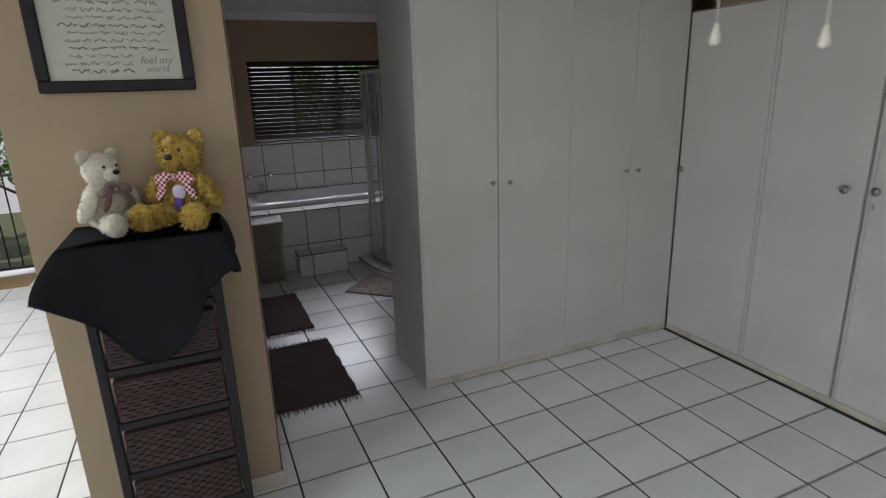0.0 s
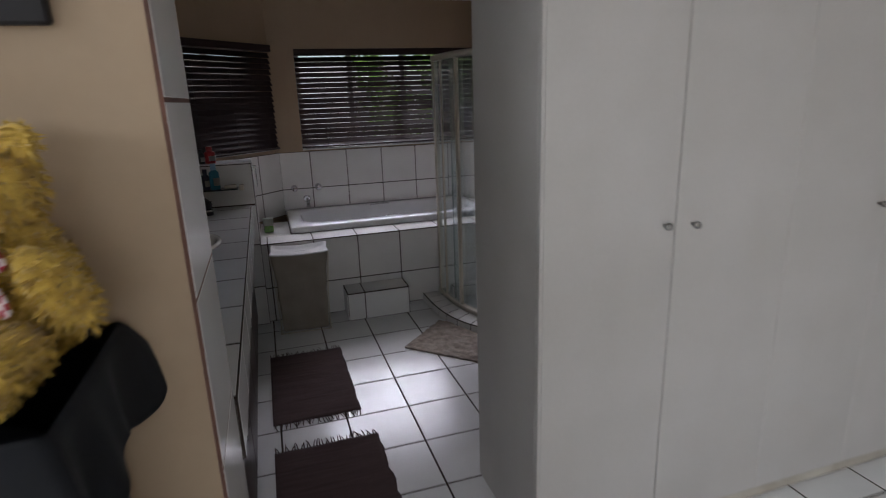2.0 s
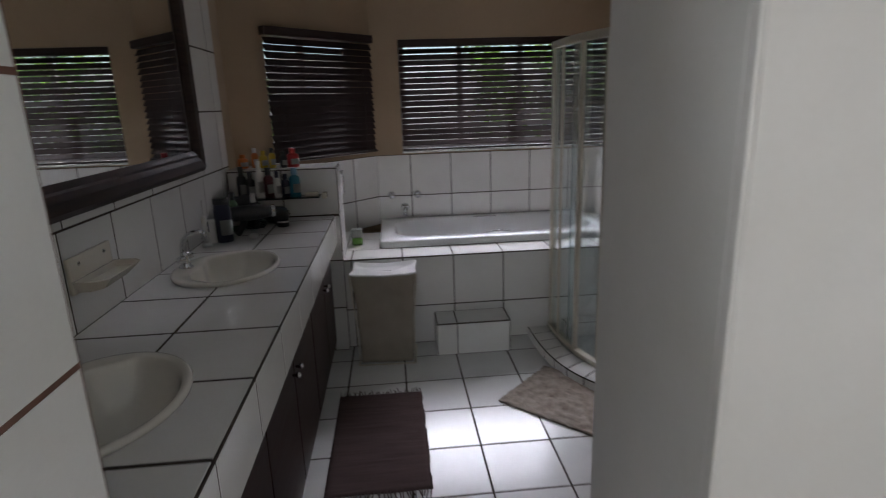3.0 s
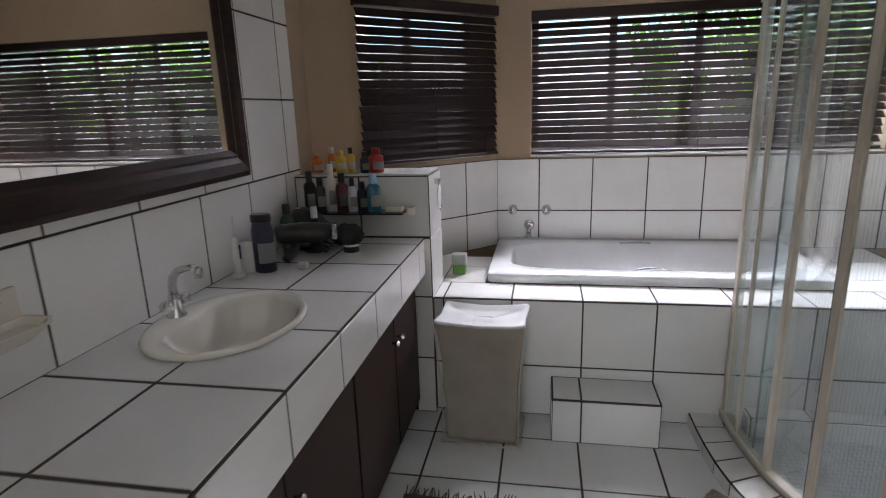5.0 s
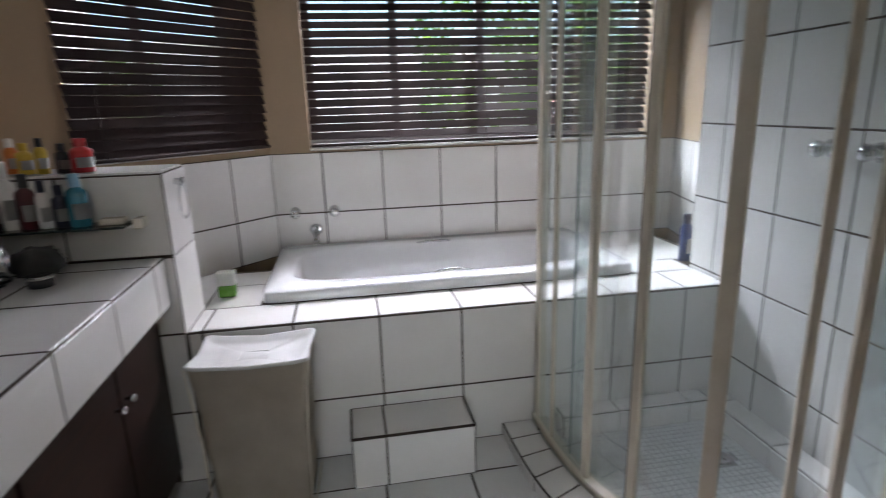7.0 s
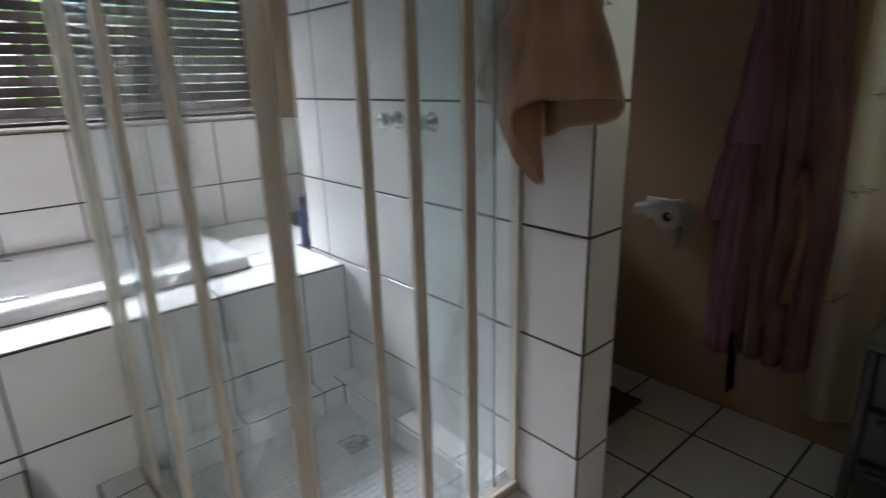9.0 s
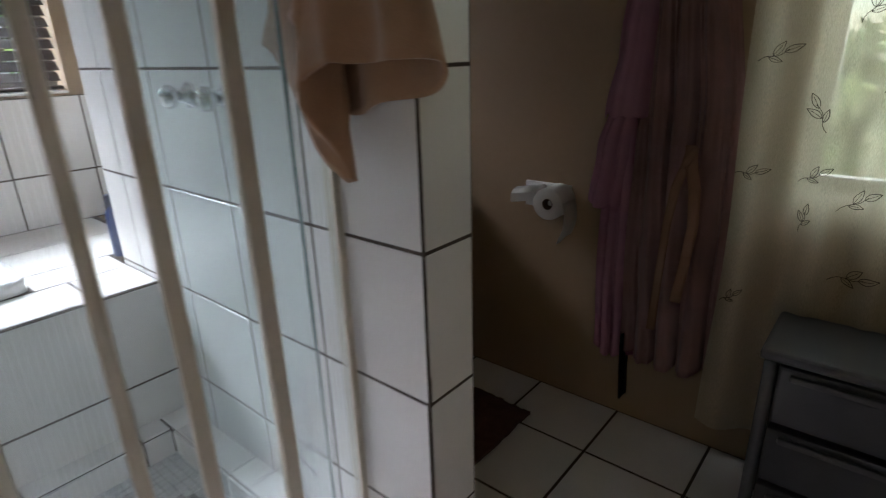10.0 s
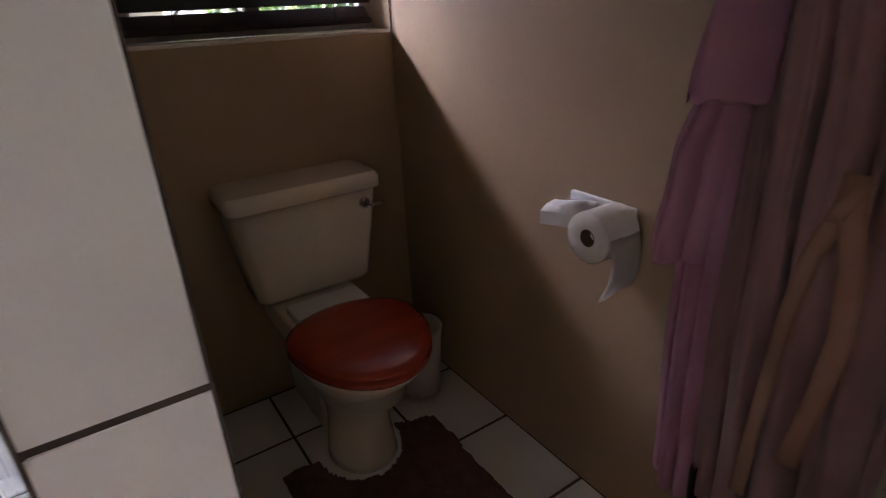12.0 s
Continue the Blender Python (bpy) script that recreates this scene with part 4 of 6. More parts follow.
for i in range(4):
    for k in range(N):
        bm.faces.new((r[i][k], r[i][k + 1], r[(i + 1) % 4][k + 1], r[(i + 1) % 4][k]))
bm.faces.new([q[0] for q in r]), bm.faces.new([q[-1] for q in r][::-1])
part("core", bm, M_GROUT, kerb, "dark grout joints")
NK = 14
for k in range(NK):
    a0, a1 = 90 * k / NK + 0.24, 90 * (k + 1) / NK - 0.24
    for o0, o1, z0, z1 in ((0.002, KW - 0.004, 0.0562, 0.062), (-0.001, -0.0058, 0.002, 0.0535)):
        bm = bmesh.new()
        ps = []
        for z in (z0, z1):
            for o in (o0, o1):
                ps.append([bm.verts.new((*ell(KA - o - 0.0, KB - o, a0 + (a1 - a0) * q / 3), z)) for q in range(4)])
        A, Bq, C, D = ps
        for q in range(3):
            bm.faces.new((A[q], A[q + 1], Bq[q + 1], Bq[q])); bm.faces.new((C[q], D[q], D[q + 1], C[q + 1]))
            bm.faces.new((A[q], C[q], C[q + 1], A[q + 1])); bm.faces.new((Bq[q], Bq[q + 1], D[q + 1], D[q]))
        bm.faces.new((A[0], Bq[0], D[0], C[0])); bm.faces.new((A[3], C[3], D[3], Bq[3]))
        part("tile", bm, M_TILE, kerb)

# shower floor of small mosaic, with drain and low tiled upstand along the walls
sfloor = thing("shower_floor", "grey-white mosaic shower floor with a round drain", "shower floor", pose(0, 0, 0), kind="structure")
bm = bmesh.new()
ring = [bm.verts.new((*ell(KA - KW + 0.012, KB - KW + 0.012, 90 * k / 24), 0.004)) for k in range(25)] + [bm.verts.new((SHX, SHY, 0.004))]
bm.faces.new(ring)
part("bed", bm, material("pale_grey_grout", (0.30, 0.31, 0.30), 0.9, second=(0.2, 0.21, 0.2)), sfloor)
bm = bmesh.new()
s = 0.027
for i in range(36):
    for j in range(40):
        x, y = SHX - s * (i + 1), SHY - s * (j + 1)
        if ((SHX - x) / (KA - KW - 0.01)) ** 3 + ((SHY - y) / (KB - KW - 0.01)) ** 3 < 1 and (x + s / 2 - 1.66) ** 2 + (y + s / 2 - 2.86) ** 2 > 0.003:
            box(bm, x + 0.0015, y + 0.0015, 0.0035, x + s - 0.0015, y + s - 0.0015, 0.0065)
tagged(part("mosaic", bm, material("white_mosaic", (0.55, 0.57, 0.57), 0.3, second=(0.45, 0.47, 0.47), scale=20), sfloor), kind="stuff")
dr = part("drain", lathe(bmesh.new(), [(0.045, 0), (0.05, 0.004), (0.035, 0.006), (0.033, 0.003), (0.005, 0.003)], 24, pose(1.66, 2.86, 0.0045)), M_KNOB, sfloor, "round metal drain")
ups = thing("shower_upstand", "low tiled ledge along the foot of the shower walls", "ledge", pose(0, 0, 0), kind="structure")
part("core", B(1.79, 2.27, 0.005, 1.885, LY - 0.005, 0.105), M_GROUT, ups)
tiles(ups, Matrix.Translation((1.885, 2.27, 0)) @ pose(0, 0, 0, 0, 0, 180), [0.0, 0.095], [0.006, 0.104])
part("core", B(1.10, LY - 0.09, 0.005, 1.7895, LY - 0.005, 0.105), M_GROUT, ups)
UJ = lines(2.262, LY - 0.005, P, 2.42)
for a, b in zip(UJ, UJ[1:]):
    flat_tile(ups, 1.785, 1.886, a, b, 0.1125)
m, length = frame_of((1.79, 2.262), (1.79, LY - 0.1))
tiles(ups, m, [u - 2.262 for u in UJ[:-1]] + [length], [0.006, 0.104])
m, length = frame_of((1.10, LY - 0.09), (1.10, LY - 0.005))
tiles(ups, m, [0.0, length], [0.006, 0.104])
UX = lines(1.10, 1.783, P, 1.354)
for a, b in zip(UX, UX[1:]):
    flat_tile(ups, a, b, LY - 0.094, LY - 0.005, 0.1125)
mf = Matrix.Translation((1.783, LY - 0.09, 0)) @ pose(0, 0, 0, 0, 0, 180)
tiles(ups, mf, [1.783 - x for x in reversed(UX)], [0.006, 0.104])

# enclosure: rails, cream uprights, curved panes
enc = thing("shower_enclosure", "curved glass shower enclosure with cream aluminium uprights and sliding doors", "shower enclosure", pose(0, 0, 0))
def rail(z0, z1, w0, w1, name):
    bm = bmesh.new()
    r = [[bm.verts.new((*ell(EA + o, EB + o, 90 * k / 40), z)) for k in range(41)] for o, z in ((w0, z0), (w0, z1), (-w1, z1), (-w1, z0))]
    for i in range(4):
        for k in range(40):
            bm.faces.new((r[i][k], r[i][k + 1], r[(i + 1) % 4][k + 1], r[(i + 1) % 4][k])).smooth = i in (0, 2)
    bm.faces.new([q[0] for q in r]), bm.faces.new([q[-1] for q in r][::-1])
    part(name, bm, M_CREAMFRAME, enc)
rail(0.0622, 0.095, 0.022, 0.022, "bottom_rail")
rail(1.865, 1.905, 0.022, 0.024, "top_rail")
def upright(deg, off, w, d, name="upright"):
    x, y = ell(EA + off, EB + off, deg)
    (xa, ya), (xb, yb) = ell(EA, EB, deg - 1), ell(EA, EB, deg + 1)
    t = math.degrees(math.atan2(ya - yb, xa - xb))
    bm = B(-w / 2, -d / 2, 0.0955, w / 2, d / 2, 1.8645, 0.003)
    ob = part(name, bm, M_CREAMFRAME, enc)
    ob.matrix_local = pose(x, y, 0, 0, 0, t)
def pane(d0, d1, off):
    bm = bmesh.new()
    r = [[bm.verts.new((*ell(EA + o, EB + o, d0 + (d1 - d0) * k / 14), z)) for k in range(15)] for o, z in ((off, 0.0955), (off, 1.8645))]
    for k in range(14):
        bm.faces.new((r[0][k], r[0][k + 1], r[1][k + 1], r[1][k])).smooth = True
    ob = part("pane", bm, M_SHOWERGLASS, enc, "clear greenish glass pane")
    ob.visible_shadow = False
for deg, off, w, d in UPRIGHTS:
    upright(deg, off, w, d)
for a, b, off in PANES:
    pane(a, b, off)


def etched(d0, d1, off):
    """Fine upright lines etched into a sliding pane."""
    n = int(radians(d1 - d0) * 0.91 / 0.0105)
    for k in range(n):
        d = d0 + (d1 - d0) * (k + 0.5) / n
        (xa, ya), (xb, yb) = ell(EA + off, EB + off, d), ell(EA + off, EB + off, d + 0.15)
        bm = bmesh.new()
        bm.faces.new([bm.verts.new(q) for q in ((xa, ya, 0.10), (xb, yb, 0.10), (xb, yb, 1.55), (xa, ya, 1.55))])
        ob = part("etched_line", bm, M_ETCH, enc, "fine etched upright line on the glass")
        ob.visible_shadow = False


etched(20, 35, -0.0112)
etched(38, 48, -0.0112)
etched(50.5, 60, -0.0112)
etched(79, 88.5, 0.0112)
M_EDGE = material("dark_green_glass_edge", (0.10, 0.16, 0.15), 0.2, second=(0.07, 0.12, 0.11), scale=10)
M_SEAL = material("dark_brown_rubber_seal", (0.05, 0.035, 0.025), 0.7, second=(0.09, 0.065, 0.045), scale=14)


def strip(name, deg, off, w, d, mat, label):
    """A thin upright strip: a pane's polished edge or a rubber seal."""
    x, y = ell(EA + off, EB + off, deg)
    (xa, ya), (xb, yb) = ell(EA, EB, deg - 1), ell(EA, EB, deg + 1)
    ob = part(name, B(-w / 2, -d / 2, 0.0957, w / 2, d / 2, 1.8643), mat, enc, label)
    ob.matrix_local = pose(x, y, 0, 0, 0, math.degrees(math.atan2(ya - yb, xa - xb)))


strip("glass_edge", 18.2, -0.010, 0.006, 0.007, M_EDGE, "dark green polished glass edge")
strip("glass_edge", 84.6, -0.010, 0.005, 0.007, M_EDGE, "dark green polished glass edge")
strip("rubber_seal", 35.1, -0.008, 0.004, 0.006, M_SEAL, "dark brown rubber seal")
for y, name in ((2.60, "shower_tap"), (2.78, "shower_tap")):
    t = thing(name, "chrome shower tap on the tiled wall", "tap", pose(1.8875, y, 1.225, 0, -90, 0), "shower taps")
    part("flange", lathe(bmesh.new(), [(0.032, 0), (0.032, 0.004), (0.018, 0.016), (0.013, 0.035)], 18), M_CHROME, t)
    part("handle", lathe(bmesh.new(), [(0.012, 0.036), (0.027, 0.042), (0.029, 0.06), (0.02, 0.072), (0.004, 0.074)], 8), M_CHROME, t)

# ---- windows and blinds ----
def window(name, m, w, z0, z1, mullions, label):
    """x along, y into the room; the frame stands 0.1 m behind the wall's face."""
    t = thing(name, label, "window", m, kind="structure")
    f = 0.045
    part("sill", B(0.001, -0.2, z0 + 0.001, w - 0.001, 0.0, z0 + 0.012, 0.002), M_TILE, t)
    for a in ((0, z0 + 0.013, w, z0 + 0.055), (0, z1 - f, w, z1)):
        part("window_frame", B(a[0], -0.16, a[1], a[2], -0.12, a[3], 0.003), M_ALU, t)
    for x in (0, *mullions, w - f):
        part("window_frame", B(x, -0.158, z0 + 0.0551, x + f, -0.122, z1 - f - 0.0001, 0.003), M_ALU, t)
    ob = part("pane", B(0.03, -0.142, z0 + 0.05, w - 0.03, -0.138, z1 - 0.04), M_GLASS, t)
    ob.visible_shadow = False
    return t


def blind(m, w, z0, z1, tilt, depth, label, pitch=0.045, gather=1):
    t = thing("venetian_blind", label, "blind", m, "blinds")
    part("headrail", B(0, depth - 0.03, z1 - 0.055, w, depth + 0.035, z1, 0.004), M_BLIND, t)
    rnd = random.Random(int(w * 1000))
    z = z1 - 0.085
    slat = to_mesh("slat", B(-w / 2 + 0.006, -0.0255, -0.0014, w / 2 - 0.006, 0.0255, 0.0014), M_BLIND)
    zs = []
    while z > z0 + 0.03:
        part("slat", slat, M_BLIND, t, "", pose(w / 2 + rnd.uniform(-0.004, 0.004), depth, z, tilt + rnd.uniform(-3, 3), rnd.uniform(-0.12, 0.12), 0))
        zs.append(z)
        z -= pitch
    part("bottom_rail", B(0.004, depth - 0.026, z0 + 0.006, w - 0.004, depth + 0.026, z0 + 0.022, 0.004), M_BLIND, t)
    for x in [w * 0.12, w * 0.5, w * 0.88] if w > 0.8 else [w * 0.18, w * 0.82]:
        part("ladder_cord", tube(bmesh.new(), [(x, depth + 0.027, z0 + 0.015), (x, depth + 0.027, z1 - 0.05)], 0.0012, 4), M_BLACK, t)
        part("ladder_cord", tube(bmesh.new(), [(x, depth - 0.027, z0 + 0.015), (x, depth - 0.027, z1 - 0.05)], 0.0012, 4), M_BLACK, t)


m, length = frame_of((A_WIN[1], BATH_Y), (A_WIN[0], BATH_Y))
window("window_1", m, length, A_WIN[2], A_WIN[3], [0.52, 1.0, 1.50], "wide aluminium window over the bath")
blind(m, length, A_WIN[2] + 0.012, A_WIN[3] + 0.0, -TILT_A, -0.055, "dark brown venetian blind half open over the bath")
m, length = frame_of(BAY0, BAY1)
mb = m @ Matrix.Translation((0.10, 0, 0))
window("window_2", mb, 0.85, 1.20, 2.06, [0.44], "bay window beside the vanity")
blind(m @ Matrix.Translation((0.03, 0, 0)), 0.95, 1.205, 2.085, -TILT_B, 0.035, "dark brown venetian blind nearly closed beside the vanity")
m, length = frame_of((EAST, 3.255), (2.04, 3.255))
window("window_3", m @ Matrix.Translation((0.005, 0, 0)), 0.794, 1.19, 2.06, [0.38], "small window above the toilet")
blind(m @ Matrix.Translation((0.03, 0, 0)), 0.755, 1.215, 2.06, -TILT_C, -0.088, "dark brown venetian blind above the toilet")
m, length = frame_of((EAST, SOUTH), (EAST, 3.5))
window("window_4", m @ Matrix.Translation((0.02, 0, 0)), 0.52, 0.89, 2.05, [0.24], "small window behind a sheer curtain")

# ---- pony wall tiles and things on it ----
m, length = frame_of((-0.363, 3.46), (-0.363, 3.178))
tiles(pony, m, [0.0, length], [0.61, 0.912, 1.206])
mf = Matrix.Translation((-0.355, 3.178, 0)) @ pose(0, 0, 0, 0, 0, 180)
tiles(pony, mf, [0.0, 0.335, 0.655], [0.918, 1.206], grout=M_GROUT)
tiles(pony, mf, [0.0, 0.10], [0.001, 0.30, 0.62, 0.912], grout=M_GROUT)
flat_tile(pony, -0.69, -0.355, 3.170, 3.44, 1.216)
flat_tile(pony, -1.01, -0.69, 3.170, 3.44, 1.216)
solid("baseboard_sill_trim", B(-1.01, 3.1695, 1.2065, -0.353, 3.1698, 1.2075), M_GROUT, "dark joint under the pony wall's cap", "trim", "structure")

M_WHITEPL = material("white_plastic", (0.72, 0.71, 0.68), 0.35, second=(0.66, 0.65, 0.62), scale=10)
M_BLACKPL = material("black_plastic", (0.012, 0.012, 0.014), 0.35, second=(0.025, 0.025, 0.028), scale=12)
M_BLUE = material("deep_blue_plastic", (0.02, 0.04, 0.16), 0.3)
M_TEAL = material("teal_liquid_plastic", (0.05, 0.22, 0.30), 0.2)
M_RED = material("red_plastic", (0.42, 0.02, 0.02), 0.3)
M_ORANGE = material("orange_plastic", (0.55, 0.16, 0.03), 0.35)
M_YELLOW = material("yellow_plastic", (0.62, 0.42, 0.04), 0.35)
M_GREEN = material("green_gel", (0.10, 0.28, 0.03), 0.2, second=(0.15, 0.35, 0.06), scale=20)
M_NAVY = material("navy_plastic", (0.018, 0.02, 0.05), 0.35)
M_MAROON = material("maroon_plastic", (0.10, 0.015, 0.02), 0.35)
M_SKY = material("pale_blue_plastic", (0.25, 0.45, 0.62), 0.3)
M_LABEL = material("grey_label", (0.45, 0.44, 0.42), 0.6)


def bottle(x, y, z, r, h, mat, cap, label, flat_y=1.0, cap_h=0.25, neck=0.5, tag=True, turn=0.0):
    t = thing("bottle", label, "bottle", pose(x, y, z, 0, 0, turn), "toiletries")
    hb = h * (1 - cap_h)
    part("body", lathe(bmesh.new(), [(r * 0.9, 0.0), (r, h * 0.02), (r, hb * 0.82), (r * 0.92, hb * 0.9), (r * neck, hb * 0.985), (r * neck, hb)], 20, sy=flat_y), mat, t)
    part("cap", lathe(bmesh.new(), [(r * neck * 1.05, hb + 0.0005), (r * neck * 1.1, hb + 0.002), (r * neck * 1.1, h * 0.985), (r * neck * 0.95, h)], 16, sy=max(flat_y, 0.7)), cap, t)
    if tag:
        bm = bmesh.new()
        rows = [[bm.verts.new((r * 1.012 * math.cos(a), r * 1.012 * flat_y * math.sin(a), zz)) for a in [radians(-100 + 12 * k) for k in range(11)]] for zz in (hb * 0.2, hb * 0.6)]
        for k in range(10):
            bm.faces.new((rows[0][k], rows[0][k + 1], rows[1][k + 1], rows[1][k])).smooth = True
        bmesh.ops.solidify(bm, geom=bm.faces[:], thickness=0.0006)
        part("label", bm, M_LABEL, t)
    return t


# glass shelf in front of the pony wall
shelf = thing("shelf", "narrow glass shelf with cream end brackets", "shelf", pose(-0.70, 3.169, 1.045))
part("plate", B(-0.285, -0.115, 0, 0.245, -0.001, 0.008, 0.002), material("smoked_glass_edge", (0.03, 0.04, 0.04), 0.1), shelf)
for x in (-0.30, 0.25):
    part("bracket", B(x, -0.06, -0.014, x + 0.032, 0.0, 0.022, 0.004), M_CERAMIC, shelf)
SZ2 = 1.0535
ROW = [(-0.965, 0.026, 0.165, M_BLACKPL, M_BLACKPL, "black shampoo bottle"), (-0.915, 0.024, 0.14, M_BLACKPL, M_BLACKPL, "small black bottle with a pale label"),
    (-0.862, 0.023, 0.19, M_WHITEPL, M_WHITEPL, "tall white tube standing on its cap"), (-0.808, 0.027, 0.155, M_MAROON, M_BLACKPL, "maroon bottle with a black cap"),
    (-0.758, 0.020, 0.135, M_WHITEPL, M_NAVY, "white bottle with a dark cap"), (-0.712, 0.023, 0.12, M_NAVY, M_NAVY, "short navy bottle"), (-0.655, 0.030, 0.15, M_TEAL, M_SKY, "teal mouthwash bottle with a pale blue cap")]
for x, r, h, a, b, lab in ROW:
    bottle(x + 0.055, 3.115 + random.uniform(-0.01, 0.01), SZ2, r * 1.08, h * 1.15, a, b, lab + " on the glass shelf", 0.8)
solid("soap_bar", B(-0.545, 3.085, SZ2, -0.465, 3.135, SZ2 + 0.022, 0.008, seg=3), M_CERAMIC, "cream bar of soap on the glass shelf", "soap")
TOP = 1.2175
for x, y, r, h, a, b, lab in [(-0.93, 3.27, 0.032, 0.085, M_ORANGE, M_ORANGE, "squat orange jar"), (-0.86, 3.29, 0.022, 0.12, M_ORANGE, M_WHITEPL, "orange tube"), (-0.80, 3.25, 0.026, 0.105, M_YELLOW, M_YELLOW, "yellow bottle"),
        (-0.745, 3.24, 0.020, 0.12, M_YELLOW, M_BLACKPL, "yellow spray can with a black cap"), (-0.675, 3.23, 0.022, 0.10, M_BLACKPL, M_BLACKPL, "short black can"), (-0.62, 3.24, 0.036, 0.115, M_RED, M_RED, "bright red bottle")]:
    bottle(x, y, TOP, r, h, a, b, lab + " on the low tiled wall", 0.8)

# things on the counter beside the second basin
bottle(-0.885, 2.585, CT + 0.0015, 0.043, 0.225, M_NAVY, M_BLACKPL, "large dark shampoo bottle with a flat cap on the counter", 0.75, 0.14, 0.85)
t = thing("electric_toothbrush", "white electric toothbrush standing on the counter", "toothbrush", pose(-0.95, 2.50, CT + 0.0015))
part("base", lathe(bmesh.new(), [(0.024, 0), (0.024, 0.014), (0.016, 0.02)], 16), M_WHITEPL, t)
part("grip", lathe(bmesh.new(), [(0.014, 0.0205), (0.015, 0.08), (0.012, 0.145), (0.006, 0.155)], 14), M_WHITEPL, t)
part("grip_inlay", B(0.0125, -0.005, 0.07, 0.0165, 0.005, 0.125, 0.002), M_NAVY, t, "dark blue grip inlay")
part("brush_head", tube(bmesh.new(), [(0, 0, 0.1555), (0, 0, 0.225), (0.006, 0, 0.232)], 0.0035, 8), M_WHITEPL, t)
bottle(-0.945, 2.565, CT + 0.0015, 0.026, 0.12, M_WHITEPL, M_WHITEPL, "white tube on the counter", 0.6, 0.18, 0.9, False)
t = thing("hair_dryer", "black hair dryer with a silver nozzle ring lying on the counter", "hair dryer", pose(-0.80, 2.745, CT + 0.0015))
bm = lathe(bmesh.new(), [(0.030, -0.10), (0.040, -0.08), (0.044, 0.0), (0.040, 0.06), (0.032, 0.12)], 20, pose(0, 0, 0.115, 0, 90, 20))
part("barrel", bm, M_BLACKPL, t)
part("nozzle_ring", lathe(bmesh.new(), [(0.033, 0.1202), (0.035, 0.124), (0.035, 0.14), (0.026, 0.142), (0.025, 0.1202)], 20, pose(0, 0, 0.115, 0, 90, 20)), M_CHROME, t, "chrome nozzle ring")
part("handle", tube(bmesh.new(), [(-0.02, 0.0, 0.08), (-0.03, -0.03, 0.045), (-0.045, -0.07, 0.018)], 0.018, 10), M_BLACKPL, t)
def bag(name, x, y, sx, sy, sz, label, turn, mat):
    bm = bmesh.new()
    ball(bm, (0, 0, sz), sx, sy, sz, u=22, v=14, lump=0.22, seed=sx * 50)
    for v in bm.verts:
        v.co.z = max(v.co.z, 0.0)
        v.co.z *= 0.9
    return solid(name, bm, mat, label, name.replace("_", " "), "", pose(x, y, CT + 0.001, 0, 0, turn))
M_BAG = material("black_nylon", (0.012, 0.013, 0.014), 0.6, second=(0.022, 0.022, 0.024), scale=20, fine=200, bump=0.4)
bag("toiletry_bag", -0.865, 2.93, 0.10, 0.10, 0.10, "black nylon toiletry bag slumped on the counter", 12, M_BAG)
bag("toiletry_bag", -0.70, 3.00, 0.075, 0.07, 0.055, "small black pouch beside the toiletry bag", 40, M_BAG)
solid("charger_cable", tube(bmesh.new(), [(-0.80 + 0.05 * math.cos(k * 0.7), 2.86 + 0.045 * math.sin(k * 0.7) + 0.004 * k, CT + 0.006 + 0.0006 * k) for k in range(22)], 0.004, 6), M_BLACKPL, "coiled black cable on the counter", "cable")
bottle(-0.90, 2.83, CT + 0.0015, 0.030, 0.22, material("dull_green_glass", (0.06, 0.10, 0.06), 0.25), M_BLACKPL, "dull green bottle behind the hair dryer", 1.0, 0.2)
bottle(-0.80, 2.88, CT + 0.0015, 0.024, 0.20, M_BLACKPL, M_WHITEPL, "black bottle with a white pump cap", 1.0, 0.25, 0.55, False)
bottle(-0.65, 2.90, CT + 0.0015, 0.035, 0.035, M_BLACKPL, M_CHROME, "flat black tin with a metal lid on the counter", 1.0, 0.3, 0.95, False)
solid("cotton_box", B(-0.775, 2.615, CT + 0.001, -0.735, 2.65, CT + 0.026, 0.005), M_WHITEPL, "tiny white box on the counter", "box")
# things beside the first basin
bottle(-0.965, 1.04, CT + 0.0015, 0.034, 0.19, M_BLACKPL, M_BLACKPL, "black lotion bottle beside the basin", 0.7, 0.2, 0.6)
bottle(-0.935, 1.12, CT + 0.0015, 0.028, 0.16, material("cream_plastic", (0.55, 0.50, 0.40), 0.4), M_WHITEPL, "cream pump bottle beside the basin", 1.0, 0.3, 0.4, False)
t = thing("toothbrush_stand", "black stand with a white toothbrush beside the basin", "toothbrush", pose(-0.94, 1.20, CT + 0.0015))
part("stand", lathe(bmesh.new(), [(0.022, 0), (0.024, 0.02), (0.017, 0.06), (0.017, 0.09)], 16), M_BLACKPL, t)
part("toothbrush", tube(bmesh.new(), [(0, 0, 0.0905), (0.0, -0.01, 0.15), (0.002, -0.024, 0.215)], 0.0045, 8), M_WHITEPL, t)
solid("basin_plug", lathe(bmesh.new(), [(0.020, 0), (0.026, 0.006), (0.024, 0.02), (0.008, 0.028), (0.006, 0.034)], 18), M_BLACKPL, "black rubber plug lying in the basin", "plug", "", pose(-0.735, 0.93, CT - 0.1415))
solid("plug_chain", tube(bmesh.new(), [(-0.733, 0.93, CT - 0.108), (-0.78, 0.935, CT - 0.05), (-0.84, 0.94, CT - 0.01), (-0.885, 0.945, CT + 0.022)], 0.0014, 5), M_CHROME, "thin metal plug chain over the basin's rim", "chain")

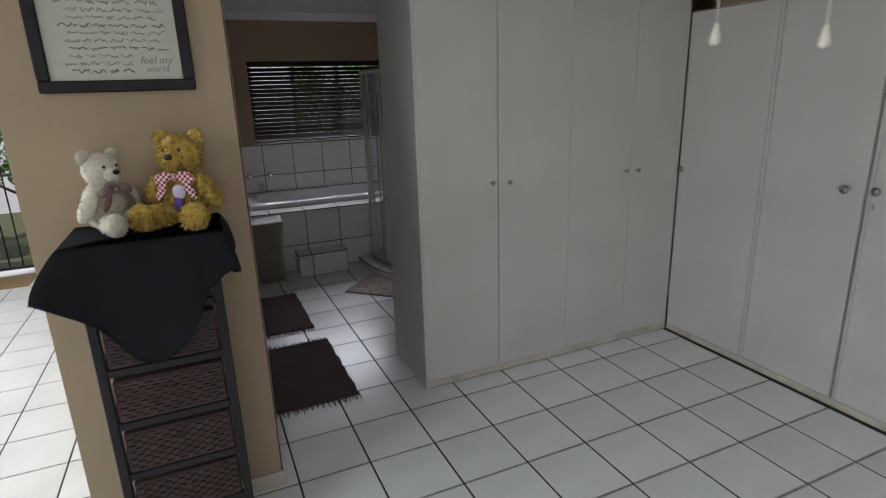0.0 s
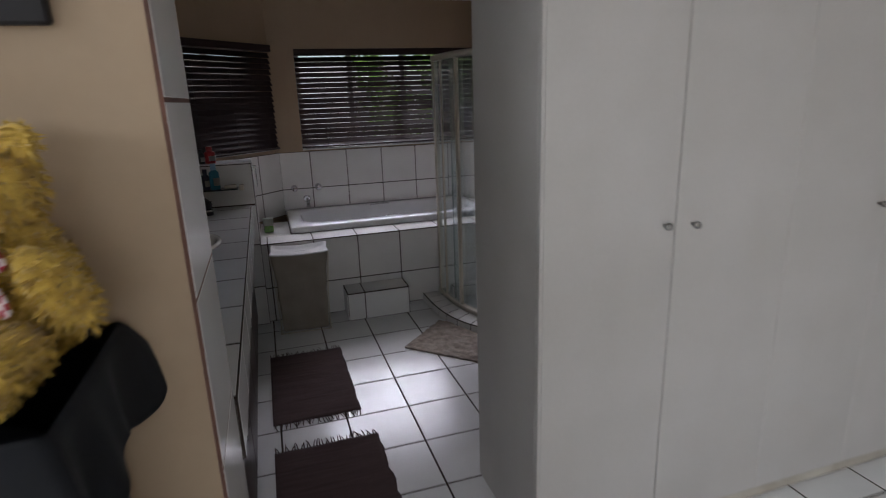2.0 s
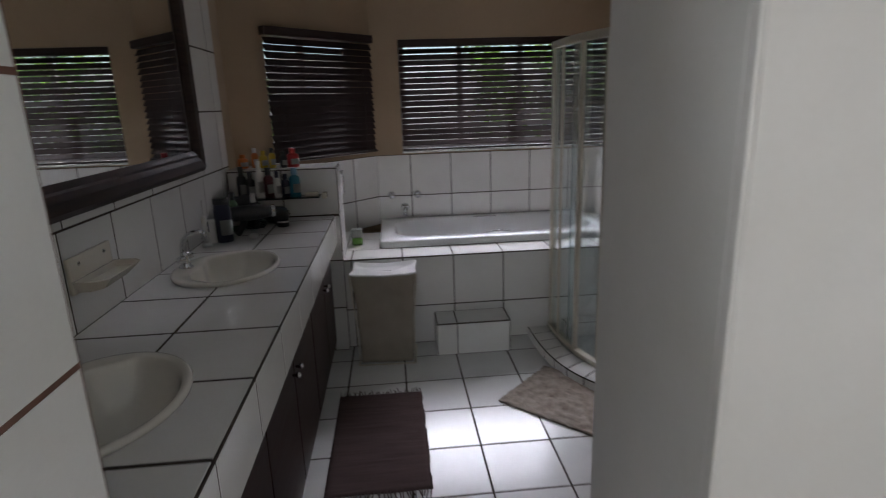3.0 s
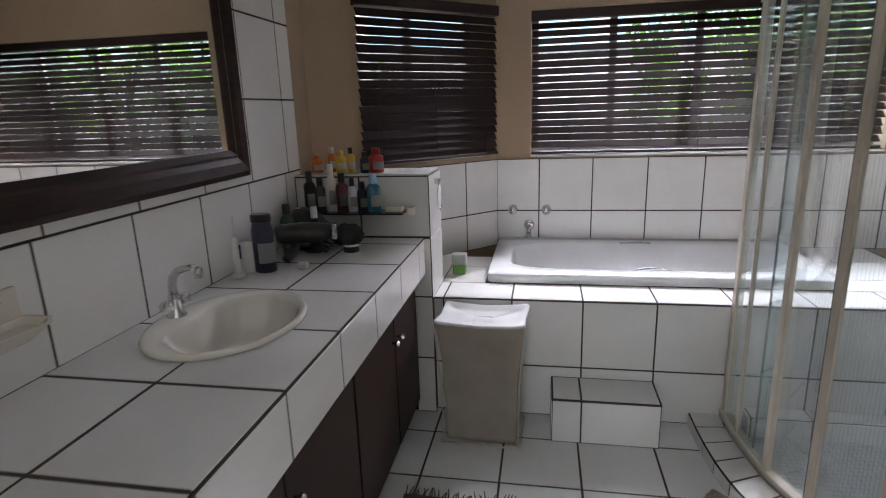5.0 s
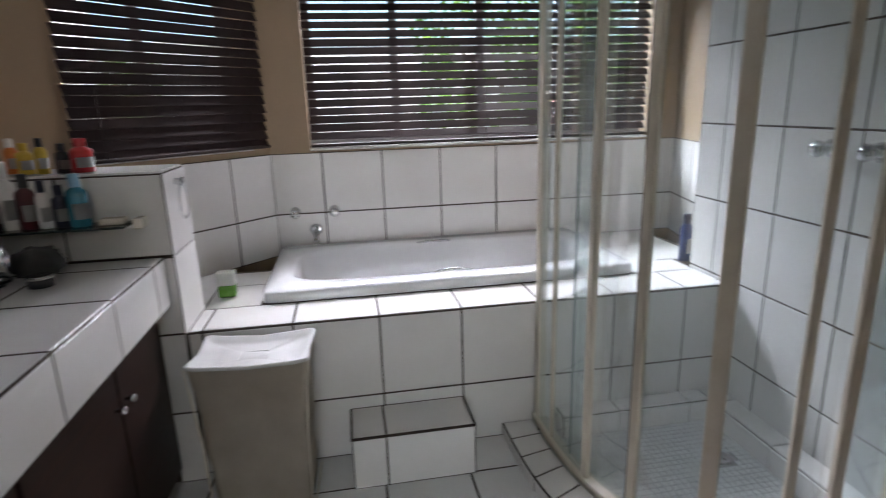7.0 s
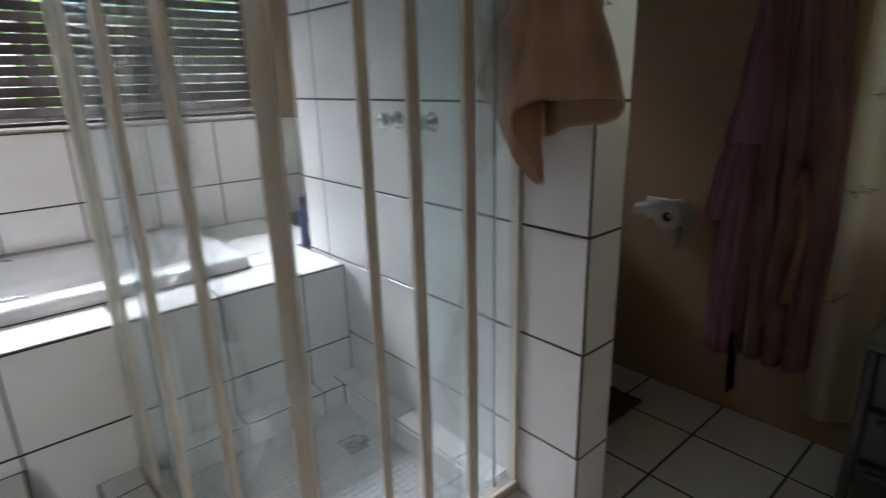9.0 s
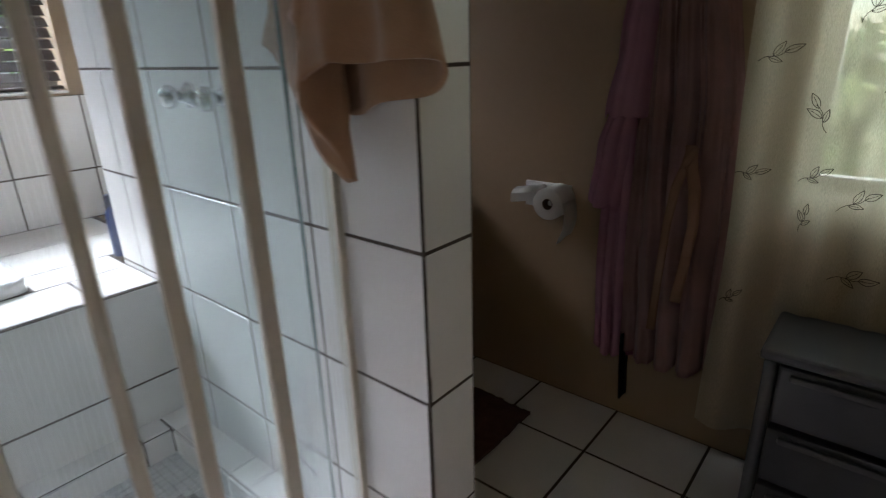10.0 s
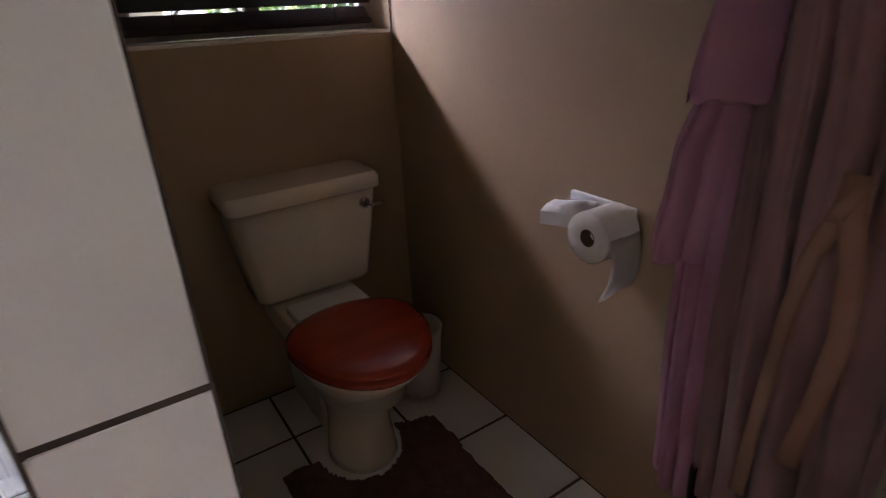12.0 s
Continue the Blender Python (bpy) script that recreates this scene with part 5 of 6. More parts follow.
# towel ring on the pony wall's side
t = thing("towel_ring", "chrome towel ring on the tiled pony wall", "towel ring", pose(-0.3545, 3.31, 1.165))
part("mount", B(0, -0.02, -0.012, 0.03, 0.02, 0.012, 0.004), M_CHROME, t)
part("ring", tube(bmesh.new(), [(0.022, 0.055 * math.sin(2 * math.pi * k / 20), -0.075 + 0.065 * math.cos(2 * math.pi * k / 20)) for k in range(21)], 0.004, 6), M_CHROME, t)

# sponge and glass on the surround's corner
t = thing("gel_jar", "clear jar of green bath gel on the tiled ledge", "jar", pose(-0.29, 3.62, LZ))
part("gel", B(-0.036, -0.028, 0.001, 0.036, 0.028, 0.055, 0.008, seg=2), M_GREEN, t, "green gel")
part("lid", B(-0.04, -0.032, 0.0552, 0.04, 0.032, 0.115, 0.008, seg=2), material("frosted_plastic", (0.5, 0.52, 0.46), 0.3, trans=0.4), t)
# bottle at the bath's foot end
bottle(1.925, 3.60, LZ, 0.032, 0.24, M_BLUE, M_NAVY, "blue shampoo bottle standing at the bath's foot end", 0.7, 0.2, 0.6)

# ---- laundry basket ----
M_LINEN = material("grey_beige_linen", (0.60, 0.54, 0.45), 0.9, second=(0.50, 0.44, 0.35), scale=7, fine=320, bump=0.4)
M_LINER = material("white_cotton", (0.72, 0.72, 0.70), 0.9, second=(0.62, 0.62, 0.60), scale=8, fine=300, bump=0.3)
basket = thing("laundry_basket", "beige fabric laundry basket with a sagging white cloth lid", "laundry basket", pose(-0.10, 3.055, 0, 0, 0, -3))
def sq_ring(bm, a, b, z, sag=0.0, k=64, n=16, top=0.0):
    out = []
    for i in range(k):
        t = 2 * math.pi * i / k
        c, s = math.cos(t), math.sin(t)
        x, y = math.copysign(abs(c) ** (2 / n), c), math.copysign(abs(s) ** (2 / n), s)
        f = 1 - sag * (1 - abs(x * y)) 
        f *= 1 + 0.05 * noise.noise((x * 2.2, y * 2.2, z * 9)) + 0.02 * noise.noise((x * 6, y * 6, z * 17))
        dip = top * (1 - min(1, abs(x) * abs(y)) ** 2)
        out.append(bm.verts.new((a * x * f, b * y * f, z - dip + 0.004 * noise.noise((x * 3, y * 3, z * 8)))))
    return out
def skin(bm, rings, close=False):
    for u, v in zip(rings, rings[1:]):
        k = len(u)
        for i in range(k):
            bm.faces.new((u[i], u[(i + 1) % k], v[(i + 1) % k], v[i])).smooth = True
bm = bmesh.new()
R = [sq_ring(bm, 0.165 + 0.03 * (k / 24) ** 2, 0.122 + 0.01 * (k / 24) ** 2, 0.012 + 0.56 * k / 24, 0.07 * math.sin(math.pi * k / 25)) for k in range(25)] + [sq_ring(bm, 0.196, 0.134, 0.592, 0.02, top=0.018)]
skin(bm, R)
bm.faces.new(R[0][::-1])
bmesh.ops.solidify(bm, geom=bm.faces[:], thickness=0.004)
part("bag", bm, M_LINEN, basket)
bm = bmesh.new()
R = [sq_ring(bm, 0.200, 0.138, 0.585, 0.02, top=0.018), sq_ring(bm, 0.2005, 0.1385, 0.597, 0.02, top=0.018), sq_ring(bm, 0.190, 0.128, 0.597, 0.02, top=0.018), sq_ring(bm, 0.172, 0.112, 0.578, 0.03, top=0.012), sq_ring(bm, 0.12, 0.08, 0.566, 0.04), sq_ring(bm, 0.05, 0.035, 0.560, 0.0)]
skin(bm, R)
bm.faces.new(R[-1])
part("lid", bm, M_LINER, basket, "sagging white cotton lid")
bm = bmesh.new()
for s in (-1, 1):
    tube(bm, [(s * 0.172, -0.128, 0.006), (s * 0.178, -0.128, 0.3), (s * 0.2, -0.136, 0.585)], 0.004, 6)
tube(bm, [(-0.178, -0.15, 0.006), (0.178, -0.15, 0.006)], 0.0045, 6)
tube(bm, [(-0.178, -0.15, 0.006), (-0.178, 0.13, 0.006)], 0.0045, 6)
tube(bm, [(0.178, -0.15, 0.006), (0.178, 0.13, 0.006)], 0.0045, 6)
part("wire_frame", bm, M_CREAMFRAME, basket, "thin cream wire frame")

# ---- rugs ----
M_RUG = material("dark_brown_woven_cotton", (0.062, 0.034, 0.031), 0.95, second=(0.098, 0.060, 0.055), scale=9, fine=150, bump=0.8, stretch=(0.5, 8, 1), fine_mix=0.5)
def rug(x0, x1, y0, y1, label, seed):
    t = thing("rug", label, "rug", pose((x0 + x1) / 2, (y0 + y1) / 2, 0.0008), "brown rugs by the vanity")
    rnd = random.Random(seed)
    w, h = (x1 - x0) / 2, (y1 - y0) / 2
    nx, ny = 24, 46
    bm = bmesh.new()
    grid = []
    for j in range(ny + 1):
        row = []
        y = -h + 2 * h * j / ny
        wob = 0.012 * noise.noise((y * 9, seed, 0)) + 0.008 * noise.noise((y * 25, seed, 3))
        for i in range(nx + 1):
            x = -w + (2 * w + wob) * i / nx
            z = 0.007 + 0.0035 * noise.noise((x * 4, y * 16, seed)) + 0.002 * math.sin(y * 160)
            row.append(bm.verts.new((x, y + 0.006 * noise.noise((x * 8, seed * 3, j == 0)), z)))
        grid.append(row)
    for a, b in zip(grid, grid[1:]):
        for i in range(nx):
            bm.faces.new((a[i], a[i + 1], b[i + 1], b[i])).smooth = True
    r = bmesh.ops.extrude_face_region(bm, geom=bm.faces[:])
    for v in r["geom"]:
        if isinstance(v, bmesh.types.BMVert):
            v.co.z = 0.0
    part("weave", bm, M_RUG, t)
    for y, s in ((-h, -1), (h, 1)):
        bm = bmesh.new()
        n = 34
        for k in range(n):
            x = -w + 2 * w * (k + 0.5) / n
            l = rnd.uniform(0.03, 0.065)
            dx = rnd.uniform(-0.018, 0.018)
            tube(bm, [(x, y - s * 0.004, 0.006), (x + dx * 0.4, y + s * l * 0.5, 0.006), (x + dx, y + s * l, 0.003)], 0.0032, 5, r1=0.002)
        part("fringe", bm, M_RUG, t)
rug(-0.37, 0.125, 0.62, 1.47, "dark brown woven cotton rug with fringed ends on the tiles", 1)
rug(-0.37, 0.085, 1.72, 2.53, "dark brown woven fringed rug lying before the vanity", 2)


def shag(name, label, cat, m, outline, mat, h, seed, tuft):
    """A pile mat: a filled outline (fine grid inside) with a rough top."""
    bm = bmesh.new()
    xs = [p[0] for p in outline]; ys = [p[1] for p in outline]
    def inside(x, y):
        c = False
        for (xa, ya), (xb, yb) in zip(outline, outline[1:] + outline[:1]):
            if (ya > y) != (yb > y) and x < (xb - xa) * (y - ya) / (yb - ya) + xa:
                c = not c
        return c
    vs = {}
    step = 0.007
    nx, ny = int((max(xs) - min(xs)) / step) + 1, int((max(ys) - min(ys)) / step) + 1
    def vert(i, j):
        if (i, j) not in vs:
            x, y = min(xs) + i * step, min(ys) + j * step
            z = h * (0.75 + 0.5 * noise.noise((x * 22, y * 22, seed)) + 0.25 * noise.noise((x * 70, y * 70, seed)))
            vs[i, j] = bm.verts.new((x + 0.006 * noise.noise((x * 30, y * 30, 7)), y + 0.006 * noise.noise((y * 30, x * 30, 9)), max(0.003, z)))
        return vs[i, j]
    for i in range(nx):
        for j in range(ny):
            if inside(min(xs) + (i + 0.5) * step, min(ys) + (j + 0.5) * step):
                bm.faces.new((vert(i, j), vert(i + 1, j), vert(i + 1, j + 1), vert(i, j + 1))).smooth = True
    r = bmesh.ops.extrude_face_region(bm, geom=bm.faces[:])
    for v in r["geom"]:
        if isinstance(v, bmesh.types.BMVert):
            v.co.z = 0.0
    return solid(name, bm, mat, label, cat, "", m)
M_SHAG = material("grey_beige_shag", (0.40, 0.34, 0.28), 0.95, second=(0.22, 0.18, 0.145), scale=26, fine=170, bump=1.0, fine_mix=0.5)
shag("bath_mat", "grey-beige shaggy bath mat in front of the shower", "bath mat", pose(0.49, 2.37, 0.0008, 0, 0, -45), [(0, 0), (0.56, 0), (0.56, 0.50), (0, 0.50)], M_SHAG, 0.016, 1, 0)

# ---- toilet corner ----
toilet = thing("toilet", "cream ceramic toilet with a glossy red wooden seat lid", "toilet", pose(2.495, 3.125, 0))
def rect_ring(bm, w, d0, d1, z, r=0.03, n=4):
    out = []
    for cx, cy, a0 in ((w - r, -d0 - r, 0), (-w + r, -d0 - r, 90), (-w + r, -d1 + r, 180), (w - r, -d1 + r, 270)):
        for k in range(n + 1):
            a = radians(a0 + 90 * k / n)
            out.append(bm.verts.new((cx + r * math.cos(a), cy + r * math.sin(a), z)))
    return out
bm = bmesh.new()
R = [rect_ring(bm, 0.168, 0.0, 0.155, 0.500), rect_ring(bm, 0.175, 0.0, 0.160, 0.512), rect_ring(bm, 0.212, 0.0, 0.180, 0.785)]
skin(bm, R)
bm.faces.new(R[0][::-1]), bm.faces.new(R[-1])
cist = part("cistern", bm, M_CERAMIC, toilet, "", pose(0.022, 0.127, -0.098) @ Matrix.Scale(1.08, 4))
bm = bmesh.new()
R = [rect_ring(bm, 0.218, -0.0, 0.188, 0.7855), rect_ring(bm, 0.224, -0.0, 0.194, 0.79), rect_ring(bm, 0.224, -0.0, 0.194, 0.818), rect_ring(bm, 0.212, 0.006, 0.182, 0.834, 0.02)]
skin(bm, R)
bm.faces.new(R[0][::-1]), bm.faces.new(R[-1])
part("cistern_lid", bm, M_CERAMIC, cist)
bm = lathe(bmesh.new(), [(0.016, 0), (0.016, 0.008), (0.008, 0.014)], 14, pose(0.165, -0.178, 0.745, 90, 0, 0))
tube(bm, [(0.165, -0.195, 0.745), (0.175, -0.2, 0.743), (0.215, -0.203, 0.738)], 0.007, 8)
part("flush_lever", bm, M_CHROME, cist, "chrome flush lever")
def egg(bm, a, b0, b1, cy, z, k=48):
    out = []
    for i in range(k):
        t = 2 * math.pi * i / k
        c, s = math.cos(t), math.sin(t)
        out.append(bm.verts.new((a * c, cy + (b1 if s < 0 else b0) * s, z)))
    return out
bm = bmesh.new()
R = [egg(bm, 0.105, 0.14, 0.12, -0.30, 0.001), egg(bm, 0.100, 0.135, 0.115, -0.30, 0.03), egg(bm, 0.088, 0.13, 0.105, -0.30, 0.14), egg(bm, 0.098, 0.14, 0.125, -0.31, 0.22), egg(bm, 0.145, 0.17, 0.19, -0.33, 0.335), egg(bm, 0.178, 0.20, 0.25, -0.345, 0.41), egg(bm, 0.180, 0.20, 0.252, -0.345, 0.428), egg(bm, 0.14, 0.16, 0.21, -0.345, 0.428), egg(bm, 0.12, 0.14, 0.18, -0.345, 0.3)]
skin(bm, R)
bm.faces.new(R[0][::-1]), bm.faces.new(R[-1])
part("pan", bm, M_CERAMIC, toilet)
part("pan_shelf", B(-0.125, -0.20, 0.33, 0.145, 0.118, 0.4285, 0.012, seg=2), M_CERAMIC, toilet)
part("outlet", B(-0.075, -0.19, 0.001, 0.085, 0.118, 0.329, 0.02, seg=2), M_CERAMIC, toilet)
M_SEAT = material("glossy_red_lacquered_wood", (0.36, 0.040, 0.016), 0.2, second=(0.28, 0.028, 0.013), scale=4, fine=60, stretch=(1, 6, 1), coat=0.3)
bm = bmesh.new()
R = [egg(bm, 0.185, 0.14, 0.258, -0.35, 0.4300), egg(bm, 0.190, 0.145, 0.263, -0.35, 0.4380), egg(bm, 0.188, 0.143, 0.261, -0.35, 0.4480), egg(bm, 0.12, 0.12, 0.17, -0.35, 0.4485)]
skin(bm, R)
bm.faces.new(R[0][::-1]), bm.faces.new(R[-1])
part("seat", bm, M_SEAT, toilet)
bm = bmesh.new()
R = [egg(bm, 0.180, 0.135, 0.250, -0.35, 0.4495), egg(bm, 0.190, 0.145, 0.262, -0.35, 0.4560), egg(bm, 0.188, 0.143, 0.260, -0.35, 0.4680), egg(bm, 0.170, 0.125, 0.24, -0.35, 0.4750), egg(bm, 0.10, 0.1, 0.14, -0.35, 0.4770)]
skin(bm, R)
bm.faces.new(R[0][::-1]), bm.faces.new(R[-1])
lid = part("lid", bm, M_SEAT, toilet, "glossy red seat lid")
part("hinge_block", B(-0.11, -0.208, 0.4290, 0.12, -0.10, 0.458, 0.006, seg=2), M_WHITECER, toilet, "white plastic hinge block")
solid("waste_bin", lathe(bmesh.new(), [(0.065, 0.001), (0.068, 0.006), (0.08, 0.25), (0.084, 0.255), (0.083, 0.262), (0.077, 0.262), (0.062, 0.02)], 24), material("dull_white_plastic", (0.55, 0.52, 0.48), 0.45), "dull white plastic bin beside the toilet", "bin", "", pose(2.80, 2.96, 0.0005))
M_WCMAT = material("dark_maroon_pile", (0.08, 0.034, 0.028), 0.95, second=(0.125, 0.058, 0.048), scale=30, fine=180, bump=1.0, fine_mix=0.5)
arc = [(2.485 + 0.135 * math.cos(a), 2.845 - 0.165 * math.sin(a)) for a in [math.pi * k / 14 for k in range(15)]]
shag("toilet_mat", "dark maroon pile mat cut out round the toilet's foot", "bath mat", pose(0, 0, 0.0008), [(2.24, 2.845)] + [(x, y) for x, y in reversed(arc)] + [(2.745, 2.80), (2.73, 2.25), (2.24, 2.25)], M_WCMAT, 0.013, 4, 0)

# toilet roll holder
M_TISSUE = material("white_tissue", (0.74, 0.73, 0.70), 0.95, second=(0.68, 0.67, 0.64), scale=20, fine=250, bump=0.3)
t = thing("toilet_roll_holder", "white toilet roll holder on the beige wall", "toilet roll", pose(EAST - 0.0005, 2.268, 0.80))
part("back_plate", B(-0.014, -0.035, -0.045, 0.0, 0.15, 0.05, 0.005, seg=2), M_WHITECER, t)
bm = bmesh.new()
prof = [(-0.0145, 0.022), (-0.03, 0.03), (-0.055, 0.033), (-0.08, 0.028), (-0.10, 0.015)]
rows = [[bm.verts.new((x, y, z + dz)) for x, z in prof] for y, dz in ((0.16, 0.0), (0.06, 0.018))] + [[bm.verts.new((x, y, z - 0.032 + dz)) for x, z in prof] for y, dz in ((0.06, 0.018), (0.16, 0.0))]
for k in range(4):
    u, v = rows[k], rows[(k + 1) % 4]
    for i in range(4):
        bm.faces.new((u[i], u[i + 1], v[i + 1], v[i])).smooth = True
bm.faces.new([r[0] for r in rows]), bm.faces.new([r[-1] for r in rows][::-1])
bmesh.ops.recalc_face_normals(bm, faces=bm.faces)
part("arm", bm, M_WHITECER, t)
part("spindle", tube(bmesh.new(), [(-0.0145, 0, 0), (-0.095, 0, 0)], 0.010, 10), M_WHITECER, t)
across = pose(-0.066, 0, 0, 0, 90, 0)
roll = part("roll", lathe(bmesh.new(), [(0.02, -0.05), (0.056, -0.05), (0.057, -0.046), (0.057, 0.046), (0.056, 0.05), (0.02, 0.05), (0.02, -0.05)], 32, across, caps=False), M_TISSUE, t)
part("core", lathe(bmesh.new(), [(0.0195, -0.0502), (0.0195, 0.0502), (0.0175, 0.0502), (0.0175, -0.0502), (0.0195, -0.0502)], 24, across, caps=False), material("brown_card", (0.10, 0.065, 0.04), 0.9), roll, "brown cardboard core")
bm = bmesh.new()
rows = []
for k in range(10):
    z = 0.01 - 0.15 * k / 9
    y = -0.0585 - 0.010 * math.sin(k * 0.45) + (0.010 * max(0, k - 6) / 3)
    rows.append([bm.verts.new((-0.114 + 0.096 * i / 8, y + 0.003 * math.sin(i * 0.9 + k * 0.3), z + (0.012 * (i / 8) if k == 9 else 0))) for i in range(9)])
for a, b in zip(rows, rows[1:]):
    for i in range(8):
        bm.faces.new((a[i], a[i + 1], b[i + 1], b[i])).smooth = True
bmesh.ops.solidify(bm, geom=bm.faces[:], thickness=0.001)
part("sheet", bm, M_TISSUE, roll)


# ---- hanging cloths ----
def hanging(rows, cols, plane, folds, seed, thick=0.004, sharp=0.02):
    """rows: (z, y0, y1, stand, amplitude). The cloth hangs before the plane x = plane; stand: how far out; folds: waves across it."""
    bm = bmesh.new()
    zs = [r[0] for r in rows]
    n = 60
    grid = []
    for j in range(n + 1):
        z = zs[0] + (zs[-1] - zs[0]) * j / n
        k = max(i for i in range(len(rows)) if zs[i] >= z - 1e-9)
        k = min(k, len(rows) - 2)
        f = (z - zs[k]) / (zs[k + 1] - zs[k])
        f = f * f * (3 - 2 * f)
        y0, y1, st, am = (rows[k][c] + (rows[k + 1][c] - rows[k][c]) * f for c in (1, 2, 3, 4))
        row = []
        for i in range(cols + 1):
            s = i / cols
            y = y0 + (y1 - y0) * s
            ph = folds * s * 2 * math.pi + 0.9 * noise.noise((s * 3, z * 0.8, seed))
            d = st + am * math.sin(ph) + am * 0.6 * noise.noise((s * folds * 1.7, z * 1.1, seed + 5)) + sharp * 0.2 * noise.noise((s * 20, z * 3, seed))
            d *= 0.45 + 0.55 * math.sin(math.pi * min(1, max(0, s * 0.92 + 0.04)))
            row.append(bm.verts.new((plane - max(0.006, d), y + 0.3 * am * math.cos(ph), z + (0.02 * noise.noise((s * 6, seed, 1)) if j == n else 0))))
        grid.append(row)
    for a, b in zip(grid, grid[1:]):
        for i in range(cols):
            bm.faces.new((a[i], a[i + 1], b[i + 1], b[i])).smooth = True
    bmesh.ops.solidify(bm, geom=bm.faces[:], thickness=thick)
    return bm


M_ROBE = material("mauve_brown_towelling", (0.42, 0.245, 0.235), 0.98, second=(0.31, 0.175, 0.165), scale=5, fine=260, bump=0.7, sheen=0.3)
M_ROBE2 = material("tan_towelling", (0.44, 0.26, 0.18), 0.98, second=(0.34, 0.19, 0.13), scale=8, fine=260, bump=0.7, sheen=0.3)
M_PINK = material("pink_cotton", (0.60, 0.31, 0.42), 0.95, second=(0.50, 0.25, 0.34), scale=6, fine=220, bump=0.3)
robe = thing("bathrobe", "mauve-brown towelling bathrobe hanging on the beige wall", "bathrobe", pose(0, 0, 0))
part("body", hanging([(1.78, 1.99, 1.84, 0.06, 0.006), (1.55, 2.01, 1.76, 0.10, 0.012), (1.1, 2.005, 1.70, 0.125, 0.018), (0.7, 2.0, 1.69, 0.125, 0.024), (0.31, 1.985, 1.685, 0.115, 0.030)], 120, EAST, 4.2, 3, 0.005, 0.12), M_ROBE, robe)


def ribbon(path, w):
    """A flat belt end along (y, z, off the wall)."""
    bm = bmesh.new()
    rows = []
    for k, (y, z, d) in enumerate(path):
        turn = 0.35 * math.sin(k * 1.3)
        rows.append([bm.verts.new((EAST - d - 0.5 * u * w * turn, y + u * w / 2, z)) for u in (-1, -0.4, 0.4, 1)])
    for a, b in zip(rows, rows[1:]):
        for i in range(3):
            bm.faces.new((a[i], a[i + 1], b[i + 1], b[i])).smooth = True
    bmesh.ops.solidify(bm, geom=bm.faces[:], thickness=0.006)
    return bm


part("belt", ribbon([(1.798, 1.05, 0.165), (1.806, 1.0, 0.172), (1.828, 0.93, 0.172), (1.842, 0.82, 0.17), (1.85, 0.66, 0.168), (1.86, 0.46, 0.16)], 0.026), M_ROBE2, robe, "tan towelling belt end")
part("belt", ribbon([(1.80, 1.05, 0.168), (1.794, 1.0, 0.174), (1.776, 0.93, 0.174), (1.77, 0.82, 0.172), (1.78, 0.70, 0.17), (1.796, 0.575, 0.165)], 0.032), M_ROBE2, robe, "tan towelling belt end")
part("belt_loop", ribbon([(1.786, 1.045, 0.176), (1.80, 1.012, 0.182), (1.812, 0.985, 0.178)], 0.022), M_ROBE2, robe)
part("belt_tail", hanging([(0.38, 1.985, 1.965, 0.10, 0.003), (0.25, 1.985, 1.96, 0.095, 0.003), (0.12, 1.98, 1.955, 0.09, 0.002)], 8, EAST, 1.0, 12, 0.006), M_BAG, robe, "dark strap end")
part("hanging_loop", tube(bmesh.new(), [(EAST - 0.05, 1.94, 1.775), (EAST - 0.035, 1.94, 1.83), (EAST - 0.03, 1.94, 1.84)], 0.005, 6), M_ROBE, robe)
gown = thing("nightgown", "pink cotton nightgown hanging behind the bathrobe", "nightgown", pose(0, 0, 0))
part("body", hanging([(1.70, 2.04, 1.95, 0.05, 0.004), (1.30, 2.075, 1.95, 0.09, 0.008), (1.04, 2.09, 1.95, 0.10, 0.011), (0.62, 2.10, 1.95, 0.09, 0.013), (0.28, 2.09, 1.95, 0.085, 0.013)], 60, EAST, 3.6, 21, 0.003), M_PINK, gown)
part("sleeve", hanging([(1.55, 2.03, 1.96, 0.10, 0.004), (1.35, 2.055, 1.955, 0.145, 0.007), (1.113, 2.09, 1.955, 0.165, 0.010)], 24, EAST, 1.2, 24, 0.003), M_PINK, gown)
part("sleeve", hanging([(1.16, 2.075, 1.98, 0.13, 0.006), (1.0, 2.11, 1.99, 0.15, 0.013), (0.83, 2.13, 2.01, 0.15, 0.016)], 32, EAST, 2.6, 29, 0.003), M_PINK, gown)
for y, z in ((1.94, 1.845), (2.02, 1.76)):
    t = thing("wall_hook", "chrome hook on the beige wall", "hook", pose(EAST, y, z), "robe hooks")
    part("hook", tube(bmesh.new(), [(0, 0, 0.02), (-0.03, 0, 0.015), (-0.045, 0, 0.0), (-0.04, 0, -0.012), (-0.03, 0, -0.016)], 0.005, 8), M_CHROME, t)

